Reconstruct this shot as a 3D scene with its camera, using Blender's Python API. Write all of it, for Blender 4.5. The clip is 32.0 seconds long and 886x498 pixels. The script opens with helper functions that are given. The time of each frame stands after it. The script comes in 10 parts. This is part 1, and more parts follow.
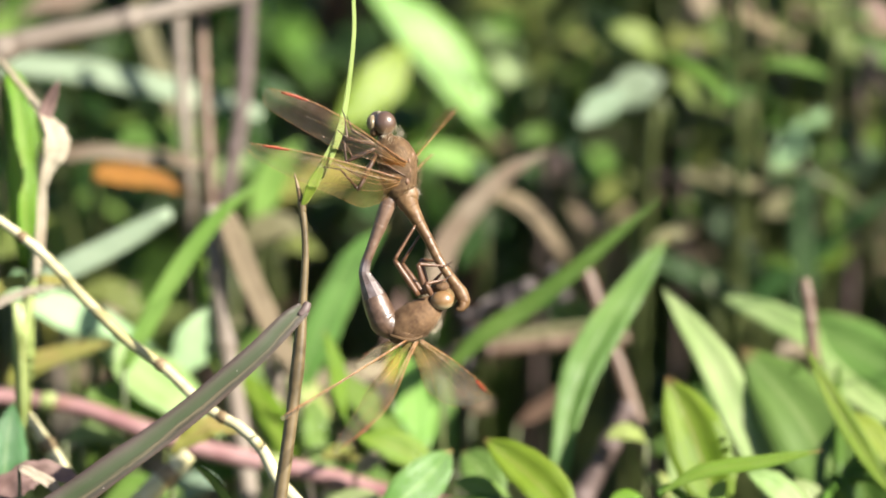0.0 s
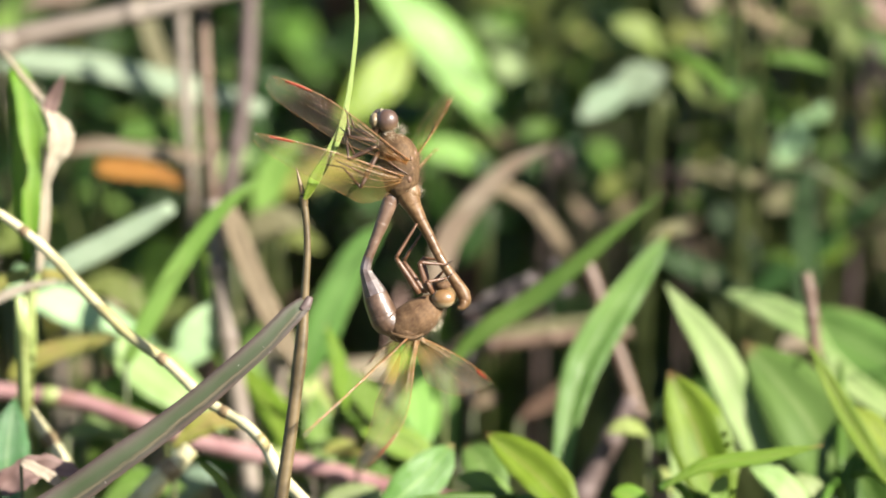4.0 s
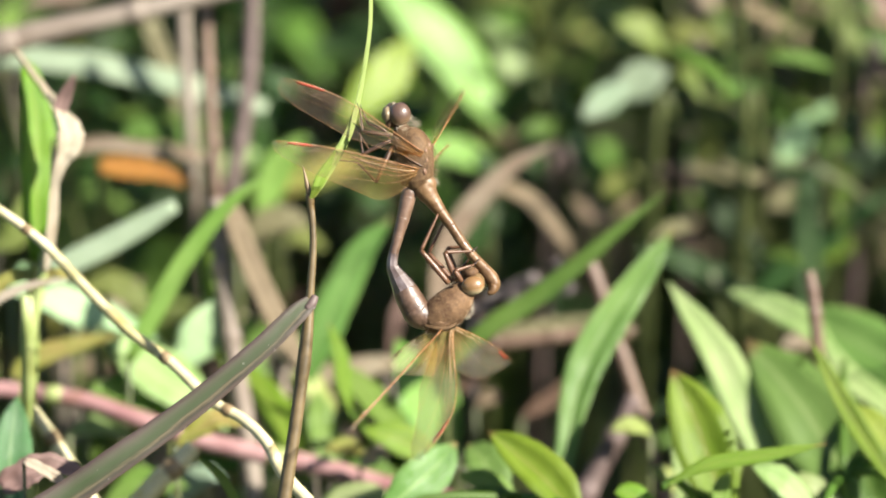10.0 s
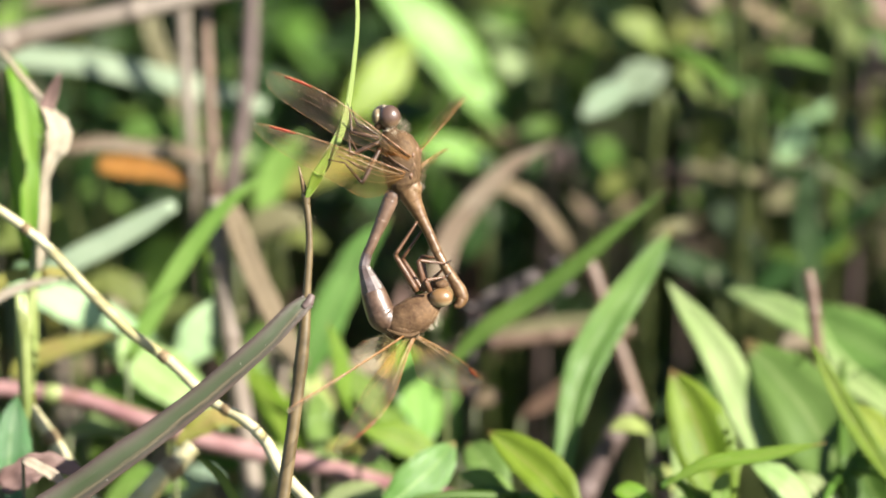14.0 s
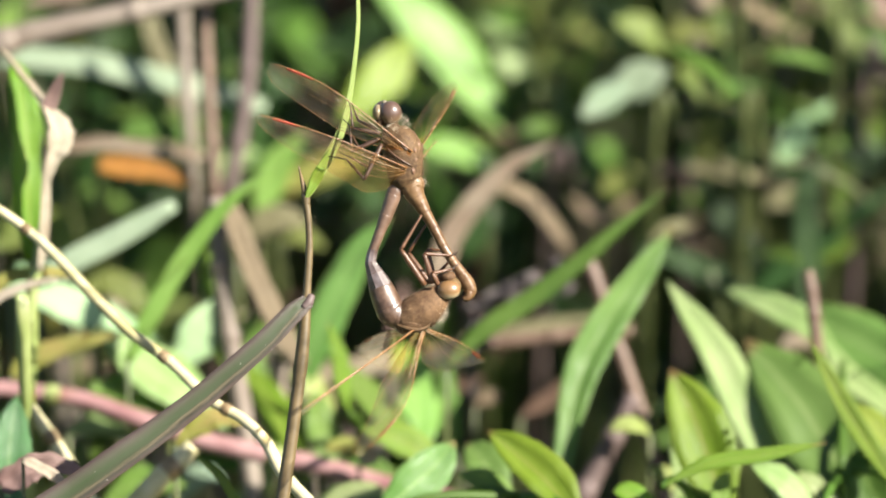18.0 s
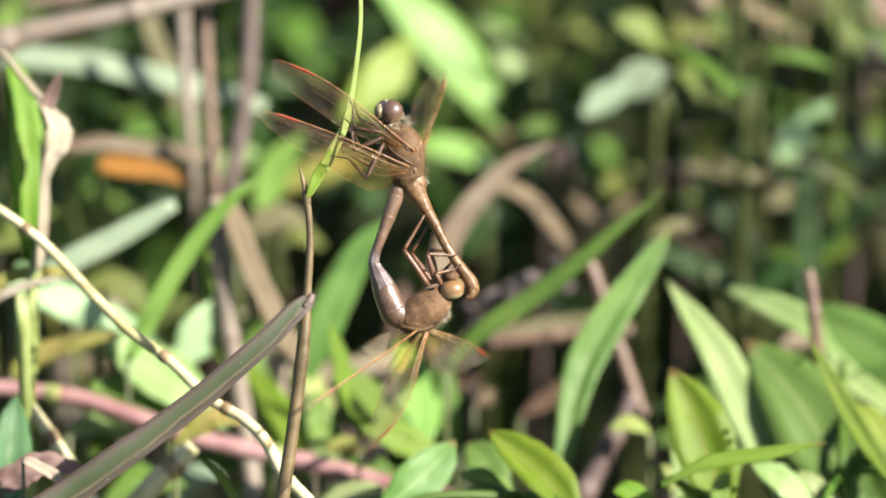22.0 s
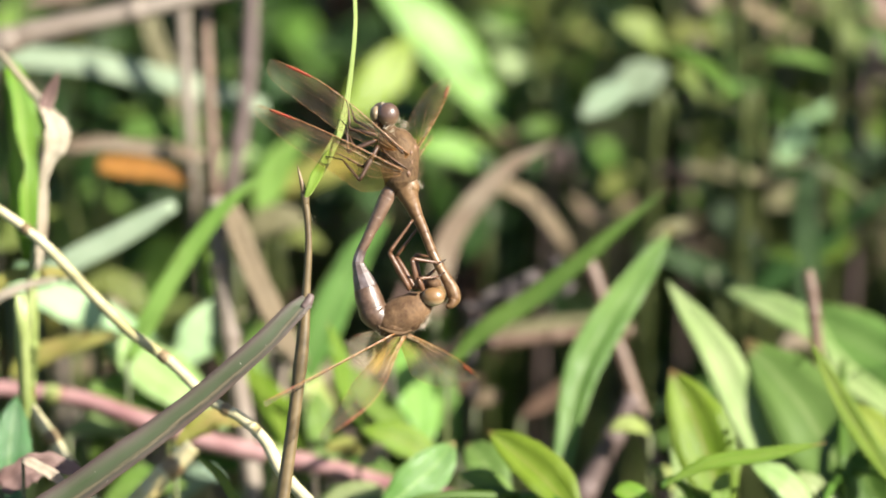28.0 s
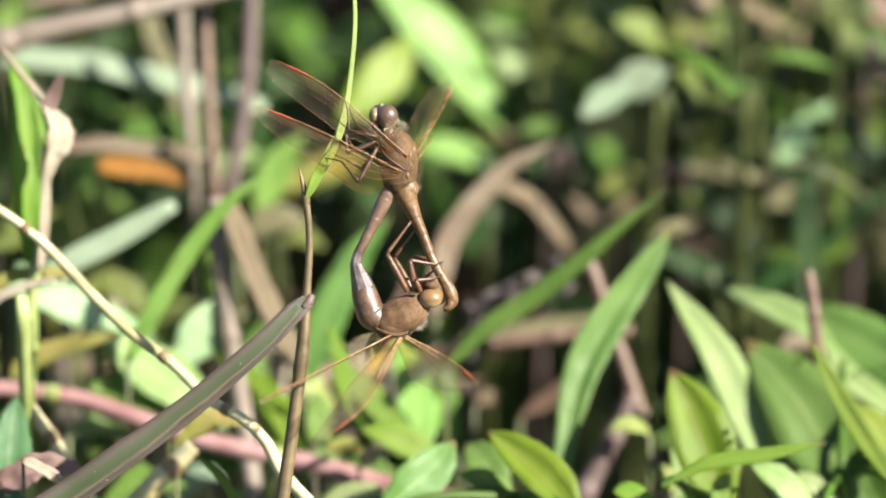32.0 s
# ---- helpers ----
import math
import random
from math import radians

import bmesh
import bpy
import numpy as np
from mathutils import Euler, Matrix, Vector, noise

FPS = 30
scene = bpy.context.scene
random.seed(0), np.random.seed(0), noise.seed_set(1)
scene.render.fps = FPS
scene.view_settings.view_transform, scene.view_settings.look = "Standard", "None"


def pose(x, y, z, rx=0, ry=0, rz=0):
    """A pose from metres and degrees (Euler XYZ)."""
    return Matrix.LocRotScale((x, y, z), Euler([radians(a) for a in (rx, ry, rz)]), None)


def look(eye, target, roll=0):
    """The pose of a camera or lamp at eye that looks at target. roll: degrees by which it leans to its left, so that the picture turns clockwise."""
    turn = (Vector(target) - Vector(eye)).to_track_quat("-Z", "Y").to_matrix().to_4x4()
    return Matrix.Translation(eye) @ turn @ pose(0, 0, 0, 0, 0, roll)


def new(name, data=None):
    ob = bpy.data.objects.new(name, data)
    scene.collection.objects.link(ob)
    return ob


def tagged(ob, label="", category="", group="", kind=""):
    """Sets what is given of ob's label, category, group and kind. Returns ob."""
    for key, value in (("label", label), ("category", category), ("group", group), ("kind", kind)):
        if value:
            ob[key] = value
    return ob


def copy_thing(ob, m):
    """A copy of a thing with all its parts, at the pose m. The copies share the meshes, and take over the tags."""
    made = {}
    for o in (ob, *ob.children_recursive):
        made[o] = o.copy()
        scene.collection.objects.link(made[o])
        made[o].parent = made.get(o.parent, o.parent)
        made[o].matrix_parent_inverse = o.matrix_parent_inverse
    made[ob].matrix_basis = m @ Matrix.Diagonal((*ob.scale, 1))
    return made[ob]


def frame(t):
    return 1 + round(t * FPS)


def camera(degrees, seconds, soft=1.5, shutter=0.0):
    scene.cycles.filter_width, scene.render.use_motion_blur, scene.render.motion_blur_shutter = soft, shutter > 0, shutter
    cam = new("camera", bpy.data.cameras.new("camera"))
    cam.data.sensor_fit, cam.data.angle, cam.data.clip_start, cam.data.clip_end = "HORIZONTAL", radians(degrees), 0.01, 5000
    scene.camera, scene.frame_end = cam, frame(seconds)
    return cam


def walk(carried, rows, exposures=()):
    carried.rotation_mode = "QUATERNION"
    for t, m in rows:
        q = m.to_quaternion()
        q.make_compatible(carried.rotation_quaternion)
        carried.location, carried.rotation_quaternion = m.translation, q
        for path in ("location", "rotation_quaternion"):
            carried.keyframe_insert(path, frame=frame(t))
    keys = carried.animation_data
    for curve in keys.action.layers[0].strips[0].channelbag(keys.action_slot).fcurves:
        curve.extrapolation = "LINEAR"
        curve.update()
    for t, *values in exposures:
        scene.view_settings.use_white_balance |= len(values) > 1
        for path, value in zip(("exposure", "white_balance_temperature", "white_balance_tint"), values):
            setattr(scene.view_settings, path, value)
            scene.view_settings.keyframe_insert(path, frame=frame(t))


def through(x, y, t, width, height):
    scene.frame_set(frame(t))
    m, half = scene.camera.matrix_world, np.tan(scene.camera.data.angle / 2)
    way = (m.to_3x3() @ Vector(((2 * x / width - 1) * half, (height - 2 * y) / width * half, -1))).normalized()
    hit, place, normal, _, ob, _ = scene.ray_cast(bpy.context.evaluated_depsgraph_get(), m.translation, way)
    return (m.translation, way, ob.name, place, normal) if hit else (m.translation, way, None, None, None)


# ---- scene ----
# A pair of dragonflies joined on a grass stalk, in a dense sunlit meadow edge.
cam = camera(6.57, 32.0, soft=1.9)
walk(cam, [
    (0.0, pose(0, -1.3595, 1.0839, 65.0566, 0, -0.0315)),
    (2.5, pose(0, -1.3595, 1.0839, 65.0566, 0, -0.0294)),
    (3.0, pose(0, -1.3595, 1.0839, 65.0671, 0, -0.0336)),
    (3.5, pose(0, -1.3595, 1.0839, 65.0419, 0, -0.0168)),
    (5.5, pose(0, -1.3595, 1.0839, 64.9979, 0, -0.0147)),
    (6.3, pose(0, -1.3595, 1.0839, 64.9979, 0, -0.0084)),
    (7.0, pose(0, -1.3595, 1.0839, 65.0084, 0, 0.0084)),
    (9.0, pose(0, -1.3595, 1.0839, 65.0063, 0, 0.0084)),
    (12.0, pose(0, -1.3595, 1.0839, 65.0042, 0, 0.0063)),
    (14.5, pose(0, -1.3595, 1.0839, 65.0000, 0, 0.0000)),
    (18.0, pose(0, -1.3595, 1.0839, 65.0000, 0, 0.0000)),
    (19.0, pose(0, -1.3595, 1.0839, 64.9937, 0, 0.0000)),
    (20.5, pose(0, -1.3595, 1.0839, 64.9916, 0, 0.0000)),
    (22.0, pose(0, -1.3595, 1.0839, 64.9958, 0, 0.0000)),
    (24.0, pose(0, -1.3595, 1.0839, 65.0000, 0, 0.0000)),
    (32.0, pose(0, -1.3595, 1.0839, 65.0000, 0, 0.0000)),
])
# a long lens, wide open: only the pair and their stalk are sharp
cam.data.dof.use_dof = True
cam.data.dof.focus_distance = 1.5
cam.data.dof.aperture_fstop = 7.2

TO_EYE = Vector((0, -math.cos(radians(25)), math.sin(radians(25))))

# ---- light ----
SUN_FROM = Vector((0.68, -0.35, 0.64)).normalized()
world = bpy.data.worlds.new("sky")
scene.world = world
world.use_nodes = True
sky = world.node_tree.nodes.new("ShaderNodeTexSky")
sky.sky_type, sky.sun_disc = "NISHITA", False
sky.sun_elevation = math.asin(SUN_FROM.z)
sky.sun_rotation = math.atan2(SUN_FROM.x, SUN_FROM.y)
background = world.node_tree.nodes["Background"]
world.node_tree.links.new(sky.outputs[0], background.inputs[0])
background.inputs[1].default_value = 0.05
sun = new("sun", bpy.data.lights.new("sun", "SUN"))
sun.data.energy, sun.data.angle, sun.data.color = 5.0, radians(0.53), (1.0, 0.94, 0.84)
sun.matrix_world = look(SUN_FROM * 10, (0, 0, 0))
scene.view_settings.exposure = 1.64


# ---- materials ----
def nodes_of(name):
    m = bpy.data.materials.new(name)
    m.use_nodes = True
    return m, m.node_tree.nodes, m.node_tree.links, m.node_tree.nodes["Principled BSDF"]


def math_node(nt, op, a, b=None):
    n = nt.nodes.new("ShaderNodeMath")
    n.operation = op
    for i, v in enumerate((a, b)):
        if v is None:
            continue
        if isinstance(v, (int, float)):
            n.inputs[i].default_value = v
        else:
            nt.links.new(v, n.inputs[i])
    return n.outputs[0]


def noise_node(nt, scale, detail=3.0, vector=None, rough=0.55):
    n = nt.nodes.new("ShaderNodeTexNoise")
    n.inputs["Scale"].default_value, n.inputs["Detail"].default_value = scale, detail
    n.inputs["Roughness"].default_value = rough
    if vector is not None:
        nt.links.new(vector, n.inputs["Vector"])
    return n.outputs["Fac"]


def ramp_node(nt, fac, stops):
    n = nt.nodes.new("ShaderNodeValToRGB")
    e = n.color_ramp.elements
    while len(e) < len(stops):
        e.new(0.5)
    for el, (p, c) in zip(e, stops):
        el.position, el.color = p, (*c, 1)
    nt.links.new(fac, n.inputs[0])
    return n.outputs[0]


def mix_node(nt, fac, a, b):
    n = nt.nodes.new("ShaderNodeMix")
    n.data_type = "RGBA"
    for i, v in ((0, fac), (6, a), (7, b)):
        if isinstance(v, tuple):
            n.inputs[i].default_value = (*v, 1)
        elif isinstance(v, (int, float)):
            n.inputs[i].default_value = v
        else:
            nt.links.new(v, n.inputs[i])
    return n.outputs[2]


def leaf_material(name, colour, other, rib, through=0.35, rough=0.42, vary=0.35, blotch=60.0, tip=0.0):
    """A leaf: streaks along its length, blotches, a paler midrib, light passing through it."""
    m, nodes, links, bsdf = nodes_of(name)
    nt = m.node_tree
    uv = nodes.new("ShaderNodeUVMap")
    uv.uv_map = "along"
    sep = nodes.new("ShaderNodeSeparateXYZ")
    links.new(uv.outputs[0], sep.inputs[0])
    scaled = nodes.new("ShaderNodeMapping")
    scaled.inputs["Scale"].default_value = (42, 2.2, 1)
    links.new(uv.outputs[0], scaled.inputs[0])
    streak = noise_node(nt, 1.0, 2.0, scaled.outputs[0])
    coord = nodes.new("ShaderNodeTexCoord")
    blot = noise_node(nt, blotch, 4.0, coord.outputs["Object"])
    info = nodes.new("ShaderNodeObjectInfo")
    mixed = math_node(nt, "ADD", math_node(nt, "MULTIPLY", streak, 0.45), math_node(nt, "MULTIPLY", blot, 0.65))
    base = ramp_node(nt, mixed, [(0.36, colour), (0.72, other)])
    mid = math_node(nt, "ABSOLUTE", math_node(nt, "SUBTRACT", sep.outputs[0], 0.5))
    on_rib = math_node(nt, "LESS_THAN", mid, 0.035)
    base = mix_node(nt, math_node(nt, "MULTIPLY", on_rib, 0.7), base, rib)
    # withered tip and brown flecks along the edge
    if tip:
        end = math_node(nt, "ADD", sep.outputs[1], math_node(nt, "MULTIPLY", math_node(nt, "SUBTRACT", blot, 0.5), 0.25))
        base = mix_node(nt, math_node(nt, "MULTIPLY", ramp_node(nt, end, [(0.93, (0, 0, 0)), (0.99, (1, 1, 1))]), tip), base, (0.20, 0.10, 0.05))
        rim = math_node(nt, "ADD", mid, math_node(nt, "MULTIPLY", math_node(nt, "SUBTRACT", blot, 0.5), 0.35))
        base = mix_node(nt, math_node(nt, "MULTIPLY", ramp_node(nt, rim, [(0.49, (0, 0, 0)), (0.56, (1, 1, 1))]), tip * 0.6), base, (0.30, 0.26, 0.10))
    hsv = nodes.new("ShaderNodeHueSaturation")
    links.new(base, hsv.inputs["Color"])
    links.new(math_node(nt, "ADD", math_node(nt, "MULTIPLY", info.outputs["Random"], vary), 1 - vary / 2), hsv.inputs["Value"])
    links.new(math_node(nt, "ADD", math_node(nt, "MULTIPLY", info.outputs["Random"], 0.03), 0.48), hsv.inputs["Hue"])
    links.new(hsv.outputs[0], bsdf.inputs["Base Color"])
    bsdf.inputs["Roughness"].default_value = rough + 0.06
    bsdf.inputs["Specular IOR Level"].default_value = 0.32
    bump = nodes.new("ShaderNodeBump")
    bump.inputs["Strength"].default_value, bump.inputs["Distance"].default_value = 0.5, 0.0004
    links.new(streak, bump.inputs["Height"])
    links.new(bump.outputs[0], bsdf.inputs["Normal"])
    thin = nodes.new("ShaderNodeBsdfTranslucent")
    warm = mix_node(nt, 0.35, hsv.outputs[0], tuple(min(1.0, c * 1.6) for c in other))
    links.new(warm, thin.inputs[0])
    both = nodes.new("ShaderNodeMixShader")
    both.inputs[0].default_value = through
    links.new(bsdf.outputs[0], both.inputs[1])
    links.new(thin.outputs[0], both.inputs[2])
    links.new(both.outputs[0], nodes["Material Output"].inputs[0])
    return m


def body_material(name, colour, other, rough, scale=900.0, spec=0.5, bump=0.3, coat=0.0):
    """Insect shell, bark, straw: two scales of mottling and a fine relief."""
    m, nodes, links, bsdf = nodes_of(name)
    nt = m.node_tree
    coord = nodes.new("ShaderNodeTexCoord")
    fine = noise_node(nt, scale, 5.0, coord.outputs["Object"])
    wide = noise_node(nt, scale * 0.17, 2.0, coord.outputs["Object"])
    fac = math_node(nt, "ADD", math_node(nt, "MULTIPLY", fine, 0.5), math_node(nt, "MULTIPLY", wide, 0.5))
    links.new(ramp_node(nt, fac, [(0.38, colour), (0.62, other)]), bsdf.inputs["Base Color"])
    links.new(math_node(nt, "ADD", math_node(nt, "MULTIPLY", fine, 0.25), rough - 0.12), bsdf.inputs["Roughness"])
    bsdf.inputs["Specular IOR Level"].default_value = spec
    bsdf.inputs["Coat Weight"].default_value = coat
    bsdf.inputs["Coat Roughness"].default_value = 0.12
    b = nodes.new("ShaderNodeBump")
    b.inputs["Strength"].default_value, b.inputs["Distance"].default_value = bump, 0.0003
    links.new(fine, b.inputs["Height"])
    links.new(b.outputs[0], bsdf.inputs["Normal"])
    return m


def wing_material(name, film_colour, amber, reach, film=0.10, stained=0.9):
    """Wing membrane: a clear film with a fine net of cells, stained amber from the root out to a fraction (reach) of its length."""
    m, nodes, links, bsdf = nodes_of(name)
    nt = m.node_tree
    uv = nodes.new("ShaderNodeUVMap")
    uv.uv_map = "along"
    sep = nodes.new("ShaderNodeSeparateXYZ")
    links.new(uv.outputs[0], sep.inputs[0])
    scaled = nodes.new("ShaderNodeMapping")
    scaled.inputs["Scale"].default_value = (15, 46, 1)
    links.new(uv.outputs[0], scaled.inputs[0])
    cells = nodes.new("ShaderNodeTexVoronoi")
    cells.feature, cells.voronoi_dimensions = "DISTANCE_TO_EDGE", "2D"
    cells.inputs["Scale"].default_value = 1.0
    links.new(scaled.outputs[0], cells.inputs["Vector"])
    net = math_node(nt, "LESS_THAN", cells.outputs["Distance"], 0.05)
    cloud = noise_node(nt, 260.0, 3.0)
    along = math_node(nt, "ADD", sep.outputs[1], math_node(nt, "MULTIPLY", math_node(nt, "SUBTRACT", cloud, 0.5), 0.16))
    near = ramp_node(nt, along, [(reach * 0.45, (1, 1, 1)), (reach, (0, 0, 0))])
    colour = mix_node(nt, near, film_colour, amber)
    colour = mix_node(nt, math_node(nt, "MULTIPLY", net, 0.75), colour, (0.34, 0.18, 0.08))
    links.new(colour, bsdf.inputs["Base Color"])
    bsdf.inputs["Roughness"].default_value = 0.25
    see = nodes.new("ShaderNodeBsdfTransparent")
    cover = math_node(nt, "ADD", math_node(nt, "MULTIPLY", net, 0.16), film)
    cover = math_node(nt, "ADD", cover, math_node(nt, "MULTIPLY", cloud, 0.03))
    cover = math_node(nt, "ADD", cover, math_node(nt, "MULTIPLY", near, 0.04))
    clear = mix_node(nt, math_node(nt, "MULTIPLY", near, stained), (0.97, 0.95, 0.92), amber)
    links.new(clear, see.inputs[0])
    both = nodes.new("ShaderNodeMixShader")
    links.new(cover, both.inputs[0])
    sheet_film = nodes.new("ShaderNodeBsdfTranslucent")
    links.new(colour, sheet_film.inputs[0])
    sheet = nodes.new("ShaderNodeMixShader")
    sheet.inputs[0].default_value = 0.65
    links.new(bsdf.outputs[0], sheet.inputs[1])
    links.new(sheet_film.outputs[0], sheet.inputs[2])
    links.new(see.outputs[0], both.inputs[1])
    links.new(sheet.outputs[0], both.inputs[2])
    links.new(both.outputs[0], nodes["Material Output"].inputs[0])
    return m


def eye_material(name, top, low):
    m, nodes, links, bsdf = nodes_of(name)
    nt = m.node_tree
    coord = nodes.new("ShaderNodeTexCoord")
    sep = nodes.new("ShaderNodeSeparateXYZ")
    links.new(coord.outputs["Generated"], sep.inputs[0])
    mottle = math_node(nt, "ADD", sep.outputs[2], math_node(nt, "MULTIPLY", noise_node(nt, 1500.0), 0.2))
    links.new(ramp_node(nt, mottle, [(0.35, low), (0.62, top)]), bsdf.inputs["Base Color"])
    bsdf.inputs["Roughness"].default_value = 0.38
    bsdf.inputs["Coat Weight"].default_value = 0.5
    bsdf.inputs["Coat Roughness"].default_value = 0.08
    facet = nodes.new("ShaderNodeTexVoronoi")
    facet.inputs["Scale"].default_value = 9000
    links.new(coord.outputs["Object"], facet.inputs["Vector"])
    b = nodes.new("ShaderNodeBump")
    b.inputs["Strength"].default_value, b.inputs["Distance"].default_value = 0.15, 0.00005
    links.new(facet.outputs["Distance"], b.inputs["Height"])
    links.new(b.outputs[0], bsdf.inputs["Normal"])
    return m


LEAF_GREEN = leaf_material("leaf_green", (0.046, 0.102, 0.012), (0.098, 0.176, 0.028), (0.147, 0.227, 0.052))
LEAF_LIGHT = leaf_material("leaf_light", (0.116, 0.244, 0.034), (0.202, 0.323, 0.083), (0.231, 0.329, 0.103), 0.4, 0.3)
LEAF_YELLOW = leaf_material("leaf_yellow_green", (0.096, 0.204, 0.009), (0.168, 0.275, 0.026), (0.227, 0.271, 0.053), 0.4, tip=0.8)
LEAF_FRESH = leaf_material("leaf_fresh", (0.058, 0.140, 0.024), (0.134, 0.245, 0.063), (0.197, 0.300, 0.101), 0.32, 0.3, tip=0.7)
LEAF_LIME = leaf_material("leaf_lime", (0.147, 0.249, 0.020), (0.246, 0.340, 0.059), (0.265, 0.340, 0.089), 0.42, 0.3)
LEAF_CREAM = leaf_material("leaf_cream", (0.250, 0.340, 0.083), (0.403, 0.470, 0.166), (0.384, 0.440, 0.175), 0.4, 0.3)
LEAF_MINT = leaf_material("leaf_mint", (0.184, 0.300, 0.084), (0.339, 0.420, 0.193), (0.339, 0.400, 0.202), 0.4, 0.28)
LEAF_STALK = leaf_material("leaf_olive", (0.096, 0.140, 0.026), (0.168, 0.205, 0.053), (0.197, 0.228, 0.074), 0.3, 0.4, 0.1)
# near-black twin of leaf_green: shade is put into the colour
LEAF_SHADED = leaf_material("leaf_shaded", (0.009, 0.029, 0.005), (0.022, 0.060, 0.008), (0.039, 0.079, 0.017), 0.15)
LEAF_BLUE = leaf_material("leaf_blue_green", (0.035, 0.097, 0.031), (0.079, 0.170, 0.069), (0.147, 0.227, 0.103), 0.25, 0.3)
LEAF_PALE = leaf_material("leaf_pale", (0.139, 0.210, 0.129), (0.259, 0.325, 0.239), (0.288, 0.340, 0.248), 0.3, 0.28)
# pale grey-green; on the silvery plant this paleness stands for shine
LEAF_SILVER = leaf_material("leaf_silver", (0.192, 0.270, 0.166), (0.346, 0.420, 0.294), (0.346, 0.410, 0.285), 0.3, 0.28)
LEAF_ORANGE = leaf_material("leaf_orange", (0.14, 0.055, 0.012), (0.42, 0.22, 0.035), (0.40, 0.22, 0.08), 0.4, 0.45, 0.2, 150.0)
LEAF_RUSTY = leaf_material("leaf_rusty", (0.26, 0.33, 0.07), (0.42, 0.35, 0.11), (0.42, 0.30, 0.13), 0.5, 0.4, 0.15, 160.0)
DRY_TAN = leaf_material("dry_tan", (0.11, 0.08, 0.044), (0.198, 0.154, 0.091), (0.165, 0.127, 0.077), 0.15, 0.55)
DRY_CREAM = leaf_material("dry_cream", (0.165, 0.11, 0.066), (0.341, 0.297, 0.209), (0.308, 0.259, 0.176), 0.3, 0.5, 0.2, 140.0)
DRY_PALE = leaf_material("dry_pale", (0.26, 0.20, 0.14), (0.52, 0.46, 0.36), (0.46, 0.39, 0.29), 0.35, 0.5, 0.2, 140.0)
DRY_BROWN = leaf_material("dry_brown", (0.055, 0.03, 0.019), (0.132, 0.077, 0.05), (0.11, 0.066, 0.044), 0.12, 0.55)
DRY_PINK = leaf_material("dry_pink", (0.143, 0.083, 0.072), (0.231, 0.16, 0.132), (0.198, 0.132, 0.11), 0.15, 0.55)
def blade_material(name, stops, rough):
    """A grass leaf whose colour changes across its width, with fine ribs and a waxy gloss."""
    m, nodes, links, bsdf = nodes_of(name)
    nt = m.node_tree
    uv = nodes.new("ShaderNodeUVMap")
    uv.uv_map = "along"
    scaled = nodes.new("ShaderNodeMapping")
    scaled.inputs["Scale"].default_value = (30, 5, 1)
    links.new(uv.outputs[0], scaled.inputs[0])
    streak = noise_node(nt, 1.0, 3.0, scaled.outputs[0])
    sep = nodes.new("ShaderNodeSeparateXYZ")
    links.new(uv.outputs[0], sep.inputs[0])
    coord = nodes.new("ShaderNodeTexCoord")
    blot = noise_node(nt, 130.0, 4.0, coord.outputs["Object"])
    place = math_node(nt, "ADD", sep.outputs[0], math_node(nt, "MULTIPLY", math_node(nt, "SUBTRACT", blot, 0.5), 0.28))
    place = math_node(nt, "ADD", place, math_node(nt, "MULTIPLY", math_node(nt, "SUBTRACT", streak, 0.5), 0.22))
    base = ramp_node(nt, place, stops)
    fleck = math_node(nt, "GREATER_THAN", noise_node(nt, 700.0, 3.0, coord.outputs["Object"]), 0.735)
    base = mix_node(nt, math_node(nt, "MULTIPLY", fleck, 0.7), base, (0.55, 0.50, 0.46))
    links.new(base, bsdf.inputs["Base Color"])
    links.new(math_node(nt, "ADD", math_node(nt, "MULTIPLY", blot, 0.3), rough), bsdf.inputs["Roughness"])
    b = nodes.new("ShaderNodeBump")
    b.inputs["Strength"].default_value, b.inputs["Distance"].default_value = 0.6, 0.0003
    links.new(streak, b.inputs["Height"])
    links.new(b.outputs[0], bsdf.inputs["Normal"])
    return m


BLADE_PURPLE = blade_material("blade_purple_green", [(0.05, (0.055, 0.038, 0.028)), (0.2, (0.028, 0.025, 0.014)), (0.3, (0.115, 0.092, 0.052)), (0.36, (0.034, 0.040, 0.015)), (0.52, (0.032, 0.048, 0.015)), (0.75, (0.050, 0.050, 0.028)), (0.95, (0.068, 0.048, 0.040))], 0.32)
# very pale mint: the bright highlight is put into the leaf colour
LEAF_GLARE = leaf_material("leaf_glare", (0.216, 0.360, 0.156), (0.414, 0.560, 0.331), (0.378, 0.520, 0.294), 0.35, 0.24, 0.2)
DRY_OLIVE = leaf_material("dry_olive", (0.095, 0.085, 0.035), (0.20, 0.19, 0.10), (0.19, 0.17, 0.09), 0.25, 0.5)
STRAW = body_material("straw", (0.36, 0.32, 0.14), (0.56, 0.51, 0.33), 0.42, 220.0)
STALK_BROWN = body_material("stalk_brown", (0.070, 0.050, 0.022), (0.165, 0.118, 0.056), 0.42, 260.0, 0.5, 0.5)
STALK_PINK = body_material("stalk_pink", (0.19, 0.085, 0.085), (0.33, 0.195, 0.185), 0.45, 180.0)
STALK_ROSE = body_material("stalk_rose", (0.094, 0.056, 0.038), (0.165, 0.108, 0.075), 0.5, 180.0)
STALK_GREY = body_material("stalk_grey", (0.143, 0.11, 0.083), (0.242, 0.204, 0.165), 0.6, 120.0)
STALK_OLIVE = body_material("stalk_olive", (0.040, 0.054, 0.014), (0.100, 0.115, 0.036), 0.5, 160.0)
